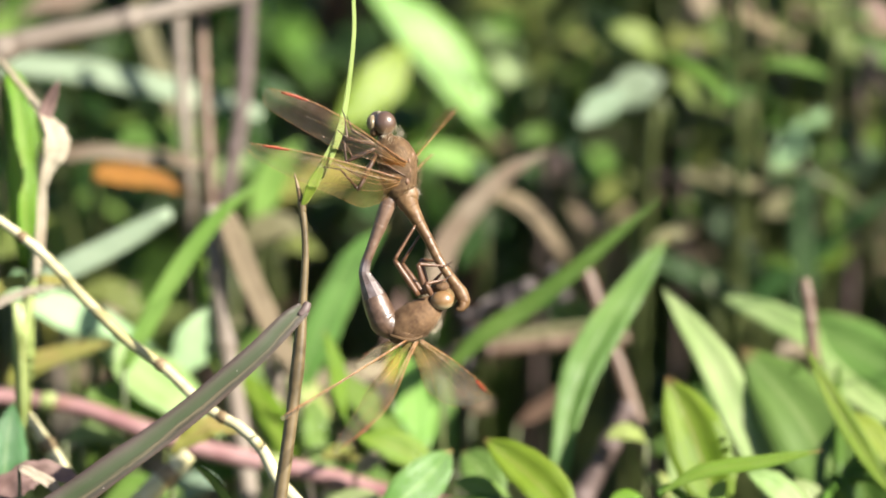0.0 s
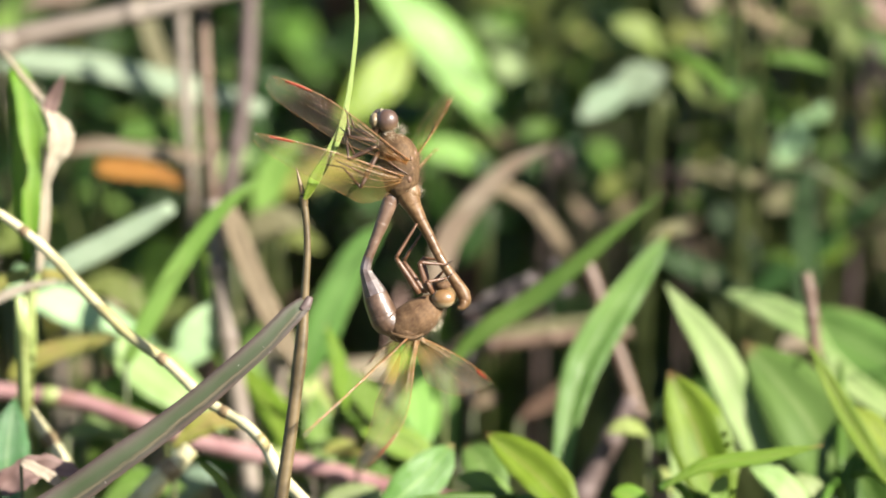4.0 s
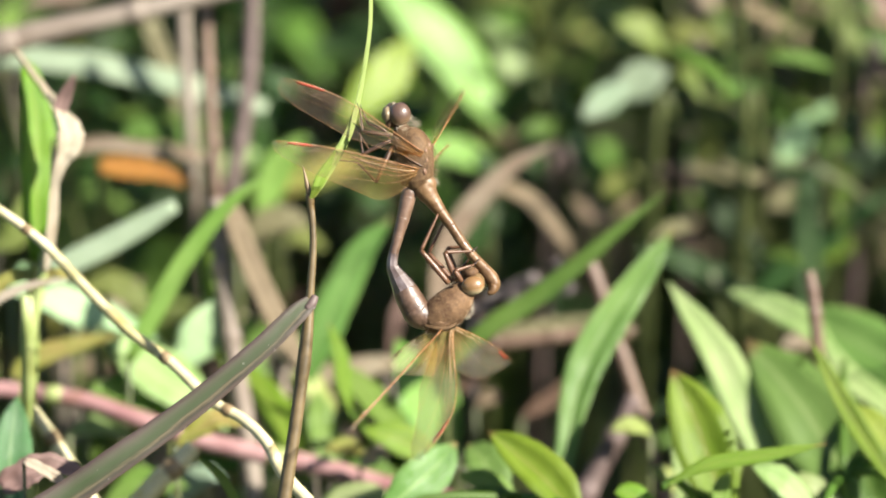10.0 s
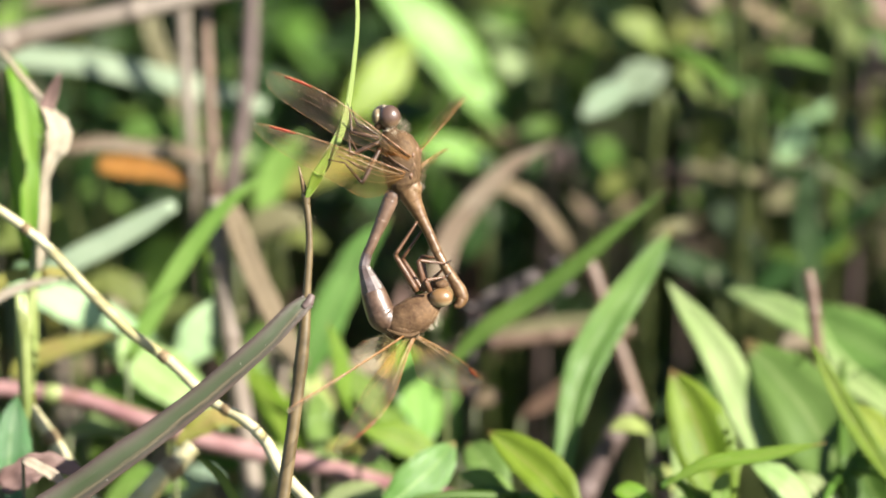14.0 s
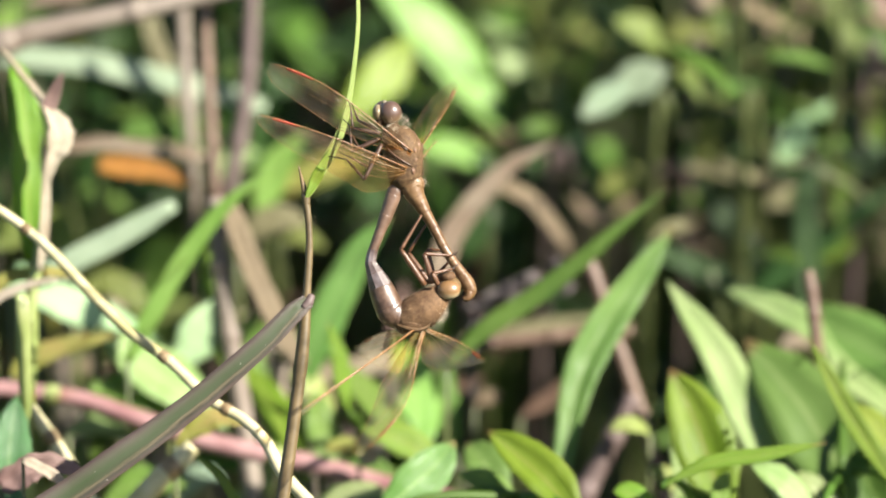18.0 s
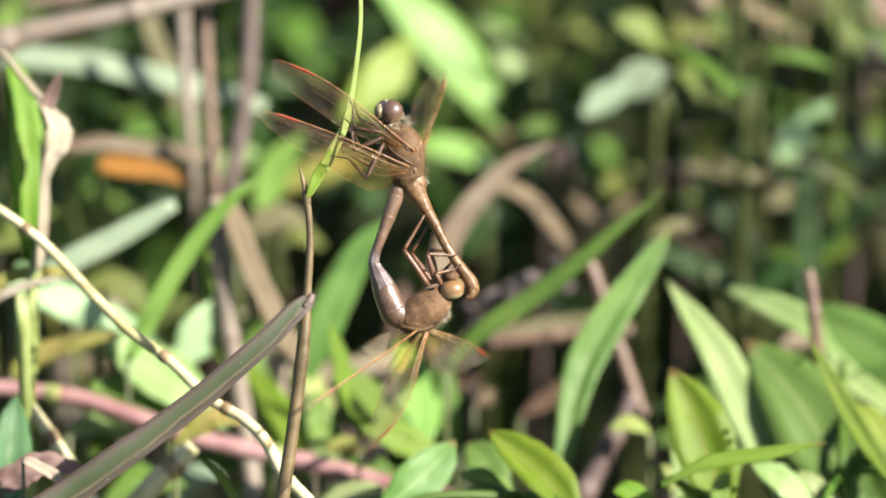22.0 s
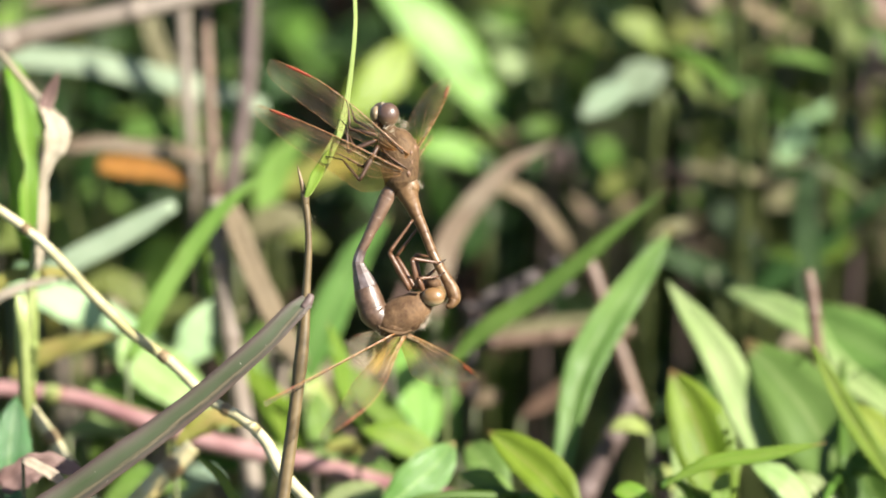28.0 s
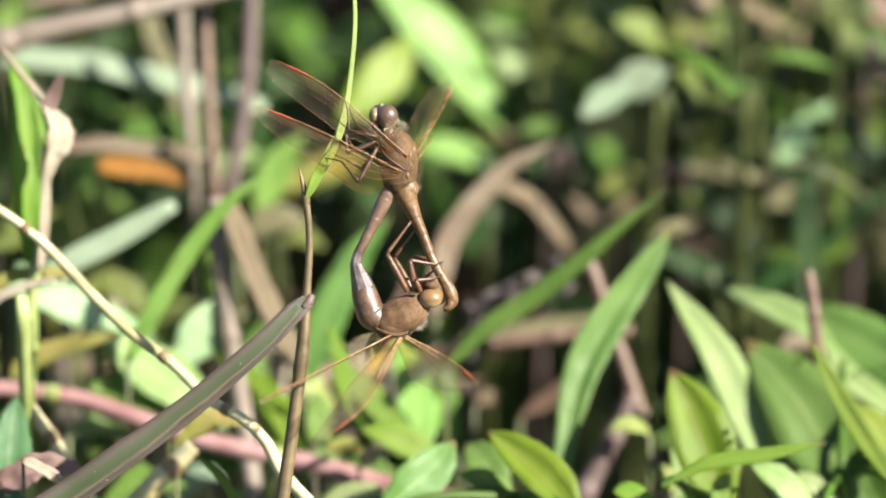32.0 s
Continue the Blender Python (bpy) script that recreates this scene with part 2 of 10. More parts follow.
CULM_LIGHT = body_material("culm_light", (0.16, 0.20, 0.055), (0.27, 0.31, 0.115), 0.45, 160.0)
STALK_MAUVE = body_material("stalk_mauve", (0.072, 0.047, 0.041), (0.138, 0.099, 0.091), 0.6, 120.0)
NODE_DARK = body_material("node_dark", (0.055, 0.03, 0.017), (0.121, 0.066, 0.039), 0.5, 500.0)
NODE_TAN = body_material("node_tan", (0.143, 0.094, 0.044), (0.242, 0.176, 0.094), 0.5, 500.0)
SEED_GREY = body_material("seed_grey", (0.039, 0.03, 0.03), (0.121, 0.099, 0.094), 0.7, 700.0)
THORAX = body_material("thorax_brown", (0.050, 0.028, 0.013), (0.130, 0.078, 0.038), 0.66, 1500.0, 0.2, 0.45)
THORAX_FEMALE = body_material("thorax_olive", (0.078, 0.044, 0.024), (0.155, 0.092, 0.048), 0.7, 1600.0, 0.15, 0.2)
ABDOMEN = body_material("abdomen_orange", (0.083, 0.04, 0.015), (0.187, 0.11, 0.052), 0.4, 700.0, 0.45, 0.7, 0.0)
ABDOMEN_FEMALE = body_material("abdomen_grey", (0.066, 0.036, 0.021), (0.165, 0.100, 0.066), 0.42, 650.0, 0.6, 0.5, 0.15)
# paler than the other segments: the sun's glare is put into the colour
ABDOMEN_GLARE = body_material("abdomen_glare", (0.066, 0.042, 0.034), (0.20, 0.165, 0.165), 0.40, 420.0, 0.8, 0.9, 0.3)
SEAM = body_material("seam_brown", (0.055, 0.028, 0.014), (0.105, 0.055, 0.028), 0.4)
JOINT = body_material("joint_dark", (0.019, 0.011, 0.007), (0.05, 0.028, 0.017), 0.4)
LEG = body_material("leg_brown", (0.033, 0.015, 0.008), (0.072, 0.036, 0.018), 0.4, 900.0, 0.5, 0.2)
LEG_FEMALE = body_material("leg_rust", (0.072, 0.032, 0.015), (0.138, 0.066, 0.033), 0.38, 900.0, 0.5, 0.2)
HAIR = body_material("hair", (0.55, 0.46, 0.32), (0.75, 0.67, 0.52), 0.6)
HAIR_TAN = body_material("hair_tan", (0.16, 0.10, 0.05), (0.30, 0.21, 0.12), 0.6)
FACE = body_material("face_tan", (0.11, 0.066, 0.028), (0.187, 0.127, 0.061), 0.35)
FACE_PALE = body_material("face_pale", (0.165, 0.121, 0.066), (0.253, 0.204, 0.127), 0.4)
EYE_MALE = eye_material("eye_brown", (0.085, 0.050, 0.035), (0.16, 0.10, 0.055))
EYE_FEMALE = eye_material("eye_amber", (0.19, 0.105, 0.042), (0.38, 0.30, 0.18))
OCELLUS = body_material("ocellus", (0.22, 0.182, 0.121), (0.33, 0.275, 0.198), 0.2)
WING_FORE = wing_material("wing_clear", (0.72, 0.66, 0.55), (0.98, 0.70, 0.30), 0.24, 0.02, 0.5)
WING_HIND = wing_material("wing_amber_base", (0.72, 0.66, 0.55), (1.0, 0.80, 0.42), 0.60, 0.02, 0.4)
WING_FEMALE = wing_material("wing_amber", (0.95, 0.86, 0.66), (1.0, 0.84, 0.40), 0.44, 0.10, 0.4)
WING_BASE = body_material("wing_base_rust", (0.075, 0.034, 0.018), (0.20, 0.115, 0.065), 0.45, 900.0, 0.4, 0.6)
VEIN = body_material("vein_rust", (0.24, 0.10, 0.035), (0.36, 0.19, 0.08), 0.28)
VEIN_GLINT = body_material("vein_glint", (0.40, 0.28, 0.17), (0.60, 0.46, 0.32), 0.25)
STIGMA = body_material("stigma_red", (0.275, 0.03, 0.017), (0.352, 0.061, 0.033), 0.4)


def turf_material():
    """Dark soil with moss and short turf in patches."""
    m, nodes, links, bsdf = nodes_of("turf")
    nt = m.node_tree
    coord = nodes.new("ShaderNodeTexCoord")
    fine = noise_node(nt, 60.0, 6.0, coord.outputs["Object"])
    wide = noise_node(nt, 2.2, 5.0, coord.outputs["Object"])
    soil = ramp_node(nt, fine, [(0.35, (0.010, 0.008, 0.005)), (0.65, (0.030, 0.023, 0.014))])
    moss = ramp_node(nt, fine, [(0.35, (0.014, 0.026, 0.006)), (0.65, (0.035, 0.055, 0.014))])
    patch = ramp_node(nt, wide, [(0.42, (0.0, 0.0, 0.0)), (0.56, (1.0, 1.0, 1.0))])
    links.new(mix_node(nt, patch, soil, moss), bsdf.inputs["Base Color"])
    bsdf.inputs["Roughness"].default_value = 0.92
    bsdf.inputs["Specular IOR Level"].default_value = 0.15
    b = nodes.new("ShaderNodeBump")
    b.inputs["Strength"].default_value, b.inputs["Distance"].default_value = 0.9, 0.01
    links.new(fine, b.inputs["Height"])
    links.new(b.outputs[0], bsdf.inputs["Normal"])
    return m


TURF = turf_material()


# ---- shapes ----
def smooth_line(pts, per=6):
    """A smooth line through the points (Catmull-Rom)."""
    p = [Vector(q) for q in pts]
    p = [2 * p[0] - p[1], *p, 2 * p[-1] - p[-2]]
    out = []
    for i in range(1, len(p) - 2):
        for k in range(per):
            s = k / per
            a, b, c, d = p[i - 1], p[i], p[i + 1], p[i + 2]
            out.append(0.5 * (2 * b + (c - a) * s + (2 * a - 5 * b + 4 * c - d) * s * s + (3 * b - a - 3 * c + d) * s ** 3))
    out.append(p[-2])
    return out


def spread_values(vals, n):
    return [float(np.interp(i / (n - 1), np.linspace(0, 1, len(vals)), vals)) for i in range(n)]


def tube(pts, radii, sides=10, per=5, flat=1.0, wide=None, rough=0.0):
    """A round body along a line. flat squeezes it across the direction wide."""
    line = smooth_line(pts, per)
    rad = spread_values(radii, len(line))
    verts, faces = [], []
    up = Vector(wide).normalized() if wide else Vector((0.13, -0.9, 0.4)).normalized()
    for i, c in enumerate(line):
        t = (line[min(i + 1, len(line) - 1)] - line[max(i - 1, 0)]).normalized()
        side = t.cross(up)
        if side.length < 1e-4:
            side = t.orthogonal()
        side.normalize()
        top = side.cross(t)
        for k in range(sides):
            a = 2 * math.pi * k / sides
            w = 1 + rough * noise.noise(Vector((i * 0.7, k * 1.3, rad[0] * 999)))
            verts.append(c + (side * math.cos(a) + top * math.sin(a) * flat) * rad[i] * w)
    n = len(line)
    for i in range(n - 1):
        for k in range(sides):
            l = (k + 1) % sides
            faces.append((i * sides + k, i * sides + l, (i + 1) * sides + l, (i + 1) * sides + k))
    faces.append(tuple(reversed(range(sides))))
    faces.append(tuple(range((n - 1) * sides, n * sides)))
    return verts, faces, None


def joined(*shapes):
    verts, faces = [], []
    for v, f, _ in shapes:
        k = len(verts)
        verts += v
        faces += [tuple(i + k for i in q) for q in f]
    return verts, faces, None


def ball(centre, radii, turn=None, rings=10, sides=16):
    verts, faces = [], []
    m = turn or Matrix.Identity(3)
    for i in range(rings + 1):
        a = math.pi * i / rings
        for k in range(sides):
            b = 2 * math.pi * k / sides
            v = Vector((math.sin(a) * math.cos(b) * radii[0], math.sin(a) * math.sin(b) * radii[1], math.cos(a) * radii[2]))
            verts.append(Vector(centre) + m @ v)
    for i in range(rings):
        for k in range(sides):
            l = (k + 1) % sides
            faces.append((i * sides + k, (i + 1) * sides + k, (i + 1) * sides + l, i * sides + l))
    return verts, faces, None


GRASS = (0.45, 0.9, 1.0, 0.95, 0.8, 0.55, 0.04)
LANCE = (0.12, 0.55, 0.9, 1.0, 0.9, 0.6, 0.04)
STRAP = (0.85, 0.95, 1.0, 1.0, 0.95, 0.85, 0.5)
BLADE_S = (0.5, 0.55, 0.62, 0.85, 1.0, 1.0, 0.85, 0.62, 0.04)
RAGGED = (0.5, 0.85, 0.75, 1.0, 0.82, 0.98, 0.7, 0.86, 0.55, 0.66, 0.3, 0.05)


def leaf(pts, width, outline=GRASS, face=(0, -0.95, 0.3), fold=0.18, thick=0.00025, per=5, wave=0.05, twist=0.0):
    """A folded, slightly wavy leaf along a line from its foot to its tip; face: where its upper side looks."""
    line = smooth_line(pts, per)
    n = len(line)
    w = spread_values(outline, n)
    verts, faces, uvs = [], [], []
    face = Vector(face).normalized()
    seed = line[0].x * 71 + line[-1].z * 37
    for i, c in enumerate(line):
        t = (line[min(i + 1, n - 1)] - line[max(i - 1, 0)]).normalized()
        side = t.cross(face)
        if side.length < 1e-4:
            side = t.orthogonal()
        side.normalize()
        top = side.cross(t).normalized()
        if twist:
            side = Matrix.Rotation(radians(twist) * i / (n - 1), 3, t) @ side
            top = side.cross(t).normalized()
        half = width * 0.5 * w[i]
        for layer in (0.5, -0.5):
            for k in range(5):
                s = k / 2 - 1
                edge = 1 + wave * noise.noise(Vector((i * 0.55, s * 3, seed)))
                lift = fold * half * (abs(s) - 0.3) + half * wave * 1.5 * noise.noise(Vector((i * 0.4, s * 1.5 + 9, seed)))
                verts.append(c + side * (s * half * edge) + top * (lift + layer * thick * (1.3 - abs(s))))
                uvs.append((k / 4, i / (n - 1)))
    for i in range(n - 1):
        a, b = i * 10, (i + 1) * 10
        for k in range(4):
            faces.append((a + k, a + k + 1, b + k + 1, b + k))
            faces.append((a + 6 + k, a + 5 + k, b + 5 + k, b + 6 + k))
        faces.append((a + 5, a, b, b + 5))
        faces.append((a + 4, a + 9, b + 9, b + 4))
    faces.append((0, 5, 6, 7, 8, 9, 4, 3, 2, 1))
    e = (n - 1) * 10
    faces.append((e, e + 1, e + 2, e + 3, e + 4, e + 9, e + 8, e + 7, e + 6, e + 5))
    return verts, faces, uvs


def part(name, shape, material, parent=None, label="", at=(0, 0, 0), scale=1.0):
    """Links a shape as one mesh object under a thing or a part. at: the thing's foot, from which its points are counted."""
    verts, faces, uvs = shape
    o = Vector(at)
    me = bpy.data.meshes.new(name)
    me.from_pydata([(Vector(v) - o) * scale for v in verts], [], faces)
    if uvs:
        layer = me.uv_layers.new(name="along")
        flat = np.array([uvs[l.vertex_index] for l in me.loops], dtype=np.float32)
        layer.data.foreach_set("uv", flat.ravel())
    me.materials.append(material)
    me.shade_smooth()
    ob = new(name, me)
    ob.parent = parent
    if label:
        ob["label"] = label
    return ob


def thing(name, at, label, category, group="", kind=""):
    ob = new(name)
    ob.location = at
    ob.empty_display_size = 0.01
    return tagged(ob, label, category, group, kind)


def swung(place, degrees):
    """A pose at place, turned about the line of sight; the lower end swings to the right."""
    return Matrix.Translation(place) @ Matrix.Rotation(radians(degrees), 4, TO_EYE)


def spread(root, span, trail):
    """A wing's pose: its root, the way to its tip, and the way to its hind edge."""
    x = Vector(span).normalized()
    t = Vector(trail)
    y = -(t - x * t.dot(x)).normalized()
    m = Matrix((x, y, x.cross(y))).transposed().to_4x4()
    return Matrix.Translation(root) @ m


MALE_LEFT_FOREWING_ROOT = (0.00353, -0.00361, 0.00078)
MALE_LEFT_HINDWING_ROOT = (0.00243, -0.00508, -0.00191)
MALE_RIGHT_FOREWING_ROOT = (0.00493, 0.00287, -0.00093)
MALE_RIGHT_HINDWING_ROOT = (0.00416, 0.00148, -0.00393)
FEMALE_LEFT_HINDWING_ROOT = (-0.00196, -0.00438, -0.00229)
FEMALE_LEFT_FOREWING_ROOT = (0.00012, -0.00542, -0.00215)
FEMALE_RIGHT_FOREWING_ROOT = (0.00043, 0.00103, -0.00488)
FEMALE_RIGHT_HINDWING_ROOT = (-0.00353, 0.00113, -0.00468)
MALE_WAIST = (0.00307, -0.00278, -0.00597)
STALK_FOOT = (-0.0325, -0.0241, 0.3983)
STALK_NODE = (0.00582, 0.0284, 0.06091)
CURLED_FOOT = (-0.0836, 0.0308, 0.3931)
MALE_AT = (-0.00922, 0.00817, 0.46752)
FEMALE_AT = (-0.00483, -0.00515, 0.43895)


# ---- ground ----
def ground_height(x, y):
    return 0.02 * noise.noise(Vector((x * 2.1, y * 2.1, 0))) + 0.006 * noise.noise(Vector((x * 14, y * 14, 3)))


def build_ground():
    verts, faces = [], []
    steps = [-400, -120, -40, -15, -6, -3] + [-2 + 0.08 * i for i in range(63)] + [3.2, 6, 15, 40, 120, 400]
    n = len(steps)
    for y in steps:
        for x in steps:
            verts.append((x, y, ground_height(x, y)))
    for i in range(n - 1):
        for k in range(n - 1):
            a = i * n + k
            faces.append((a, a + 1, a + n + 1, a + n))
    g = part("ground", (verts, faces, None), TURF)
    tagged(g, "dark damp soil under dense meadow plants", "ground", kind="structure")


build_ground()


# ---- the perch: a dry grass stalk with a green blade and a long bent leaf ----
perch_stalk = thing("grass_stalk", STALK_FOOT, "thin brown grass stalk with a broken tip, carrying the dragonflies", "grass stalk")
MM = 0.001


def mm(*pts):
    return [Vector(p) * MM for p in pts]


part("culm", tube(mm((-2.11, -19.82, -56.7), (-1.14, -7.05, -19.85), (0, 0, 0), (1.32, 3.62, 7.76), (3.29, 9.28, 19.91), (4.94, 14.85, 31.85), (5.82, 19.26, 41.3), (6.48, 23.67, 50.76), (6.37, 26.22, 56.23), (5.82, 28.31, 60.71)),
     [0.0019, 0.0018, 0.0016, 0.0014, 0.0013, 0.0012, 0.00085, 0.00072, 0.00066, 0.00075], 12, 6, rough=0.06), STALK_BROWN, perch_stalk)
part("sheath", tube(mm((3.6, 10.3, 22.1), (4.75, 14.2, 30.5), (5.4, 16.8, 36.0), (5.95, 19.9, 42.5)), [0.0008, 0.0014, 0.0013, 0.0009], 10, 5, rough=0.05), STALK_BROWN, perch_stalk, "ribbed green-brown leaf sheath")
part("node", tube(mm((6.04, 27.75, 59.52), (5.82, 28.4, 60.91), (5.71, 28.87, 61.91)), [0.0007, 0.00088, 0.00066], 10, 4), STALK_BROWN, perch_stalk)
part("broken_tip", tube(mm((5.71, 28.5, 61.59), (5.17, 29.34, 63.62), (4.4, 30.6, 66.6)), [0.0006, 0.00045, 0.00008], 8, 4), NODE_TAN, perch_stalk, "dry pointed broken tip")
part("bent_leaf", leaf(mm((6.28, 18.91, 42.93), (3.33, 16.94, 41.07), (-3.53, 12.27, 35.78), (-17.15, 5.48, 25.94), (-31.28, -0.66, 17.52), (-42.16, -4.78, 11.04), (-59.44, -11.83, 3.02)), 0.0062,
     (0.45, 0.66, 0.72, 0.82, 0.92, 0.97, 0.95), (0.05, -0.75, 0.65), 0.3, 0.0004, 6, 0.03), BLADE_PURPLE, perch_stalk, "long folded purple-green leaf, bent down")
part("leaf_collar", tube(mm((7.04, 19.88, 43.81), (6.38, 19, 42.64), (5.29, 18.13, 41.72)), [0.0007, 0.0010, 0.0008], 8, 4), STALK_MAUVE, perch_stalk)
part("leaf_sheath", leaf(mm((5.83, 27.67, 60.76), (6.71, 28.14, 62.48), (7.92, 29.16, 64.91), (9.24, 30.27, 67.05), (10.66, 31.75, 69.52)), 0.0024, (0.2, 0.6, 1.0, 0.7, 0.1), (0.35, -0.68, 0.64), 0.4, 0.0003, 6, 0.04), LEAF_LIME, perch_stalk, "bright green young sheath")
perch_blade = part("green_blade", leaf(mm((5.82, 28.31, 60.71), (6.92, 28.91, 62.01), (9.33, 31, 66.48), (12.41, 33.51, 71.86), (13.95, 35.74, 76.64), (15.15, 38.98, 83.6), (15.92, 42.23, 90.57), (15.92, 44.55, 95.55), (15.37, 48.73, 104.5), (13.35, 58.94, 116.92)), 0.0025,
                   (0.25, 0.5, 0.9, 0.7, 0.45, 0.36, 0.32, 0.3, 0.26, 0.05), (0.25, -0.9, 0.3), 0.35, 0.0003, 6, 0.05), LEAF_CREAM, perch_stalk, "narrow yellow-green blade rising from the node",
                   at=STALK_NODE)
perch_blade.location = STALK_NODE


# ---- the dragonflies ----
VIEW = Matrix(((1, 0, 0), (0, 0.4226, -0.9063), (0, 0.9063, 0.4226)))


def flat(*pts):
    """Points of a dragonfly in mm: along the picture of its side, up it, and out of it; as the body's own axes."""
    return [VIEW @ Vector(p) * MM for p in pts]


def rings(parent, line, radii, material, joint, count, at, glare_at=()):
    """An abdomen's segments, each a little wider at its hind end, with a dark seam between them."""
    pts = smooth_line(line, 10)
    rad = spread_values(radii, len(pts))
    n = len(pts) - 1
    for i in range(count):
        a, b = int(round(n * i / count)), int(round(n * (i + 1) / count))
        seg, r = pts[a:b + 1], rad[a:b + 1]
        k = len(r)
        r = [q * (0.97 + 0.04 * j / max(1, k - 1)) for j, q in enumerate(r)]
        if i in glare_at:
            # angular, keeled segments; their bluish paleness is sun glare put into colour
            s = part("segment", tube(seg, [q * 1.03 for q in r], 9, 1), ABDOMEN_GLARE, parent, "angular segment, bluish pale with sun glare put into its colour", at=at)
            s.data.shade_flat()
        else:
            part("segment", tube(seg, r, 14, 2), material, parent, at=at)
        if 0 < i:
            c = pts[a]
            d = (pts[min(a + 1, n)] - pts[a - 1]).normalized() * 0.6
            part("seam", tube([c - d * 0.00012, c + d * 0.00012], [rad[a] * 1.003] * 2, 14, 1), joint, parent, at=at)


def leg(parent, material, pts, thick):
    """One leg: thigh, shin with spines, and foot."""
    p = mm(*pts)
    thigh = part("leg", tube([p[0], (p[0] + p[1]) / 2, p[1]], [thick * 1.1, thick * 1.3, thick * 0.85], 8, 4), material, parent)
    shin = tube([p[1], (p[1] + p[2]) / 2, p[2]], [thick * 0.8, thick * 0.62, thick * 0.45], 8, 4)
    spines = []
    for i in range(7):
        c = p[1].lerp(p[2], 0.12 + 0.12 * i)
        s = Vector((random.uniform(-1, 1), random.uniform(-1, 1), random.uniform(-1, 1))).normalized() * 0.0007
        spines.append(tube([c, c + s], [0.00006, 0.00002], 4, 1))
    part("shin", shin, material, thigh)
    part("spine", joined(*spines), material, thigh)["kind"] = "stuff"
    if len(pts) > 3:
        part("foot", tube(p[2:], [thick * 0.4, thick * 0.25], 6, 3), JOINT, thigh)


def hairs(parent, centre, radii, count, length, turn=None, thick=0.000016, material=None):
    shapes = []
    m = turn or Matrix.Identity(3)
    for _ in range(count):
        v = Vector((random.gauss(0, 1), random.gauss(0, 1), random.gauss(0, 1))).normalized()
        c = Vector(centre) + m @ Vector((v.x * radii[0], v.y * radii[1], v.z * radii[2]))
        d = (m @ Vector((v.x / radii[0], v.y / radii[1], v.z / radii[2]))).normalized()
        d += Vector((random.gauss(0, 0.35), random.gauss(0, 0.35), random.gauss(0, 0.35)))
        shapes.append(tube([c, c + d.normalized() * length * random.uniform(0.5, 1.2)], [thick, thick * 0.3], 3, 1))
    part("hair", joined(*shapes), material or HAIR, parent, "fine pale hairs")["kind"] = "stuff"


def wing_outline(s, hind):
    """Half-open chord behind the leading edge, and the leading edge's own offset, along the span (fractions of length)."""
    if hind:
        chord = 0.29 * (1 - (1 - min(1, s / 0.22)) ** 2) ** 0.5 * (1 - max(0.0, s - 0.16) * 0.7)
    else:
        chord = 0.19 * min(1, 0.3 + s * 1.6)
    if s > 0.5:
        chord *= max(0.0, 1 - ((s - 0.5) / 0.5) ** 2.7) ** 0.5
    lead = 0.018 * math.sin(math.pi * min(1, s * 1.1)) - 0.022 * max(0.0, (s - 0.8) / 0.2) ** 2
    return chord, lead


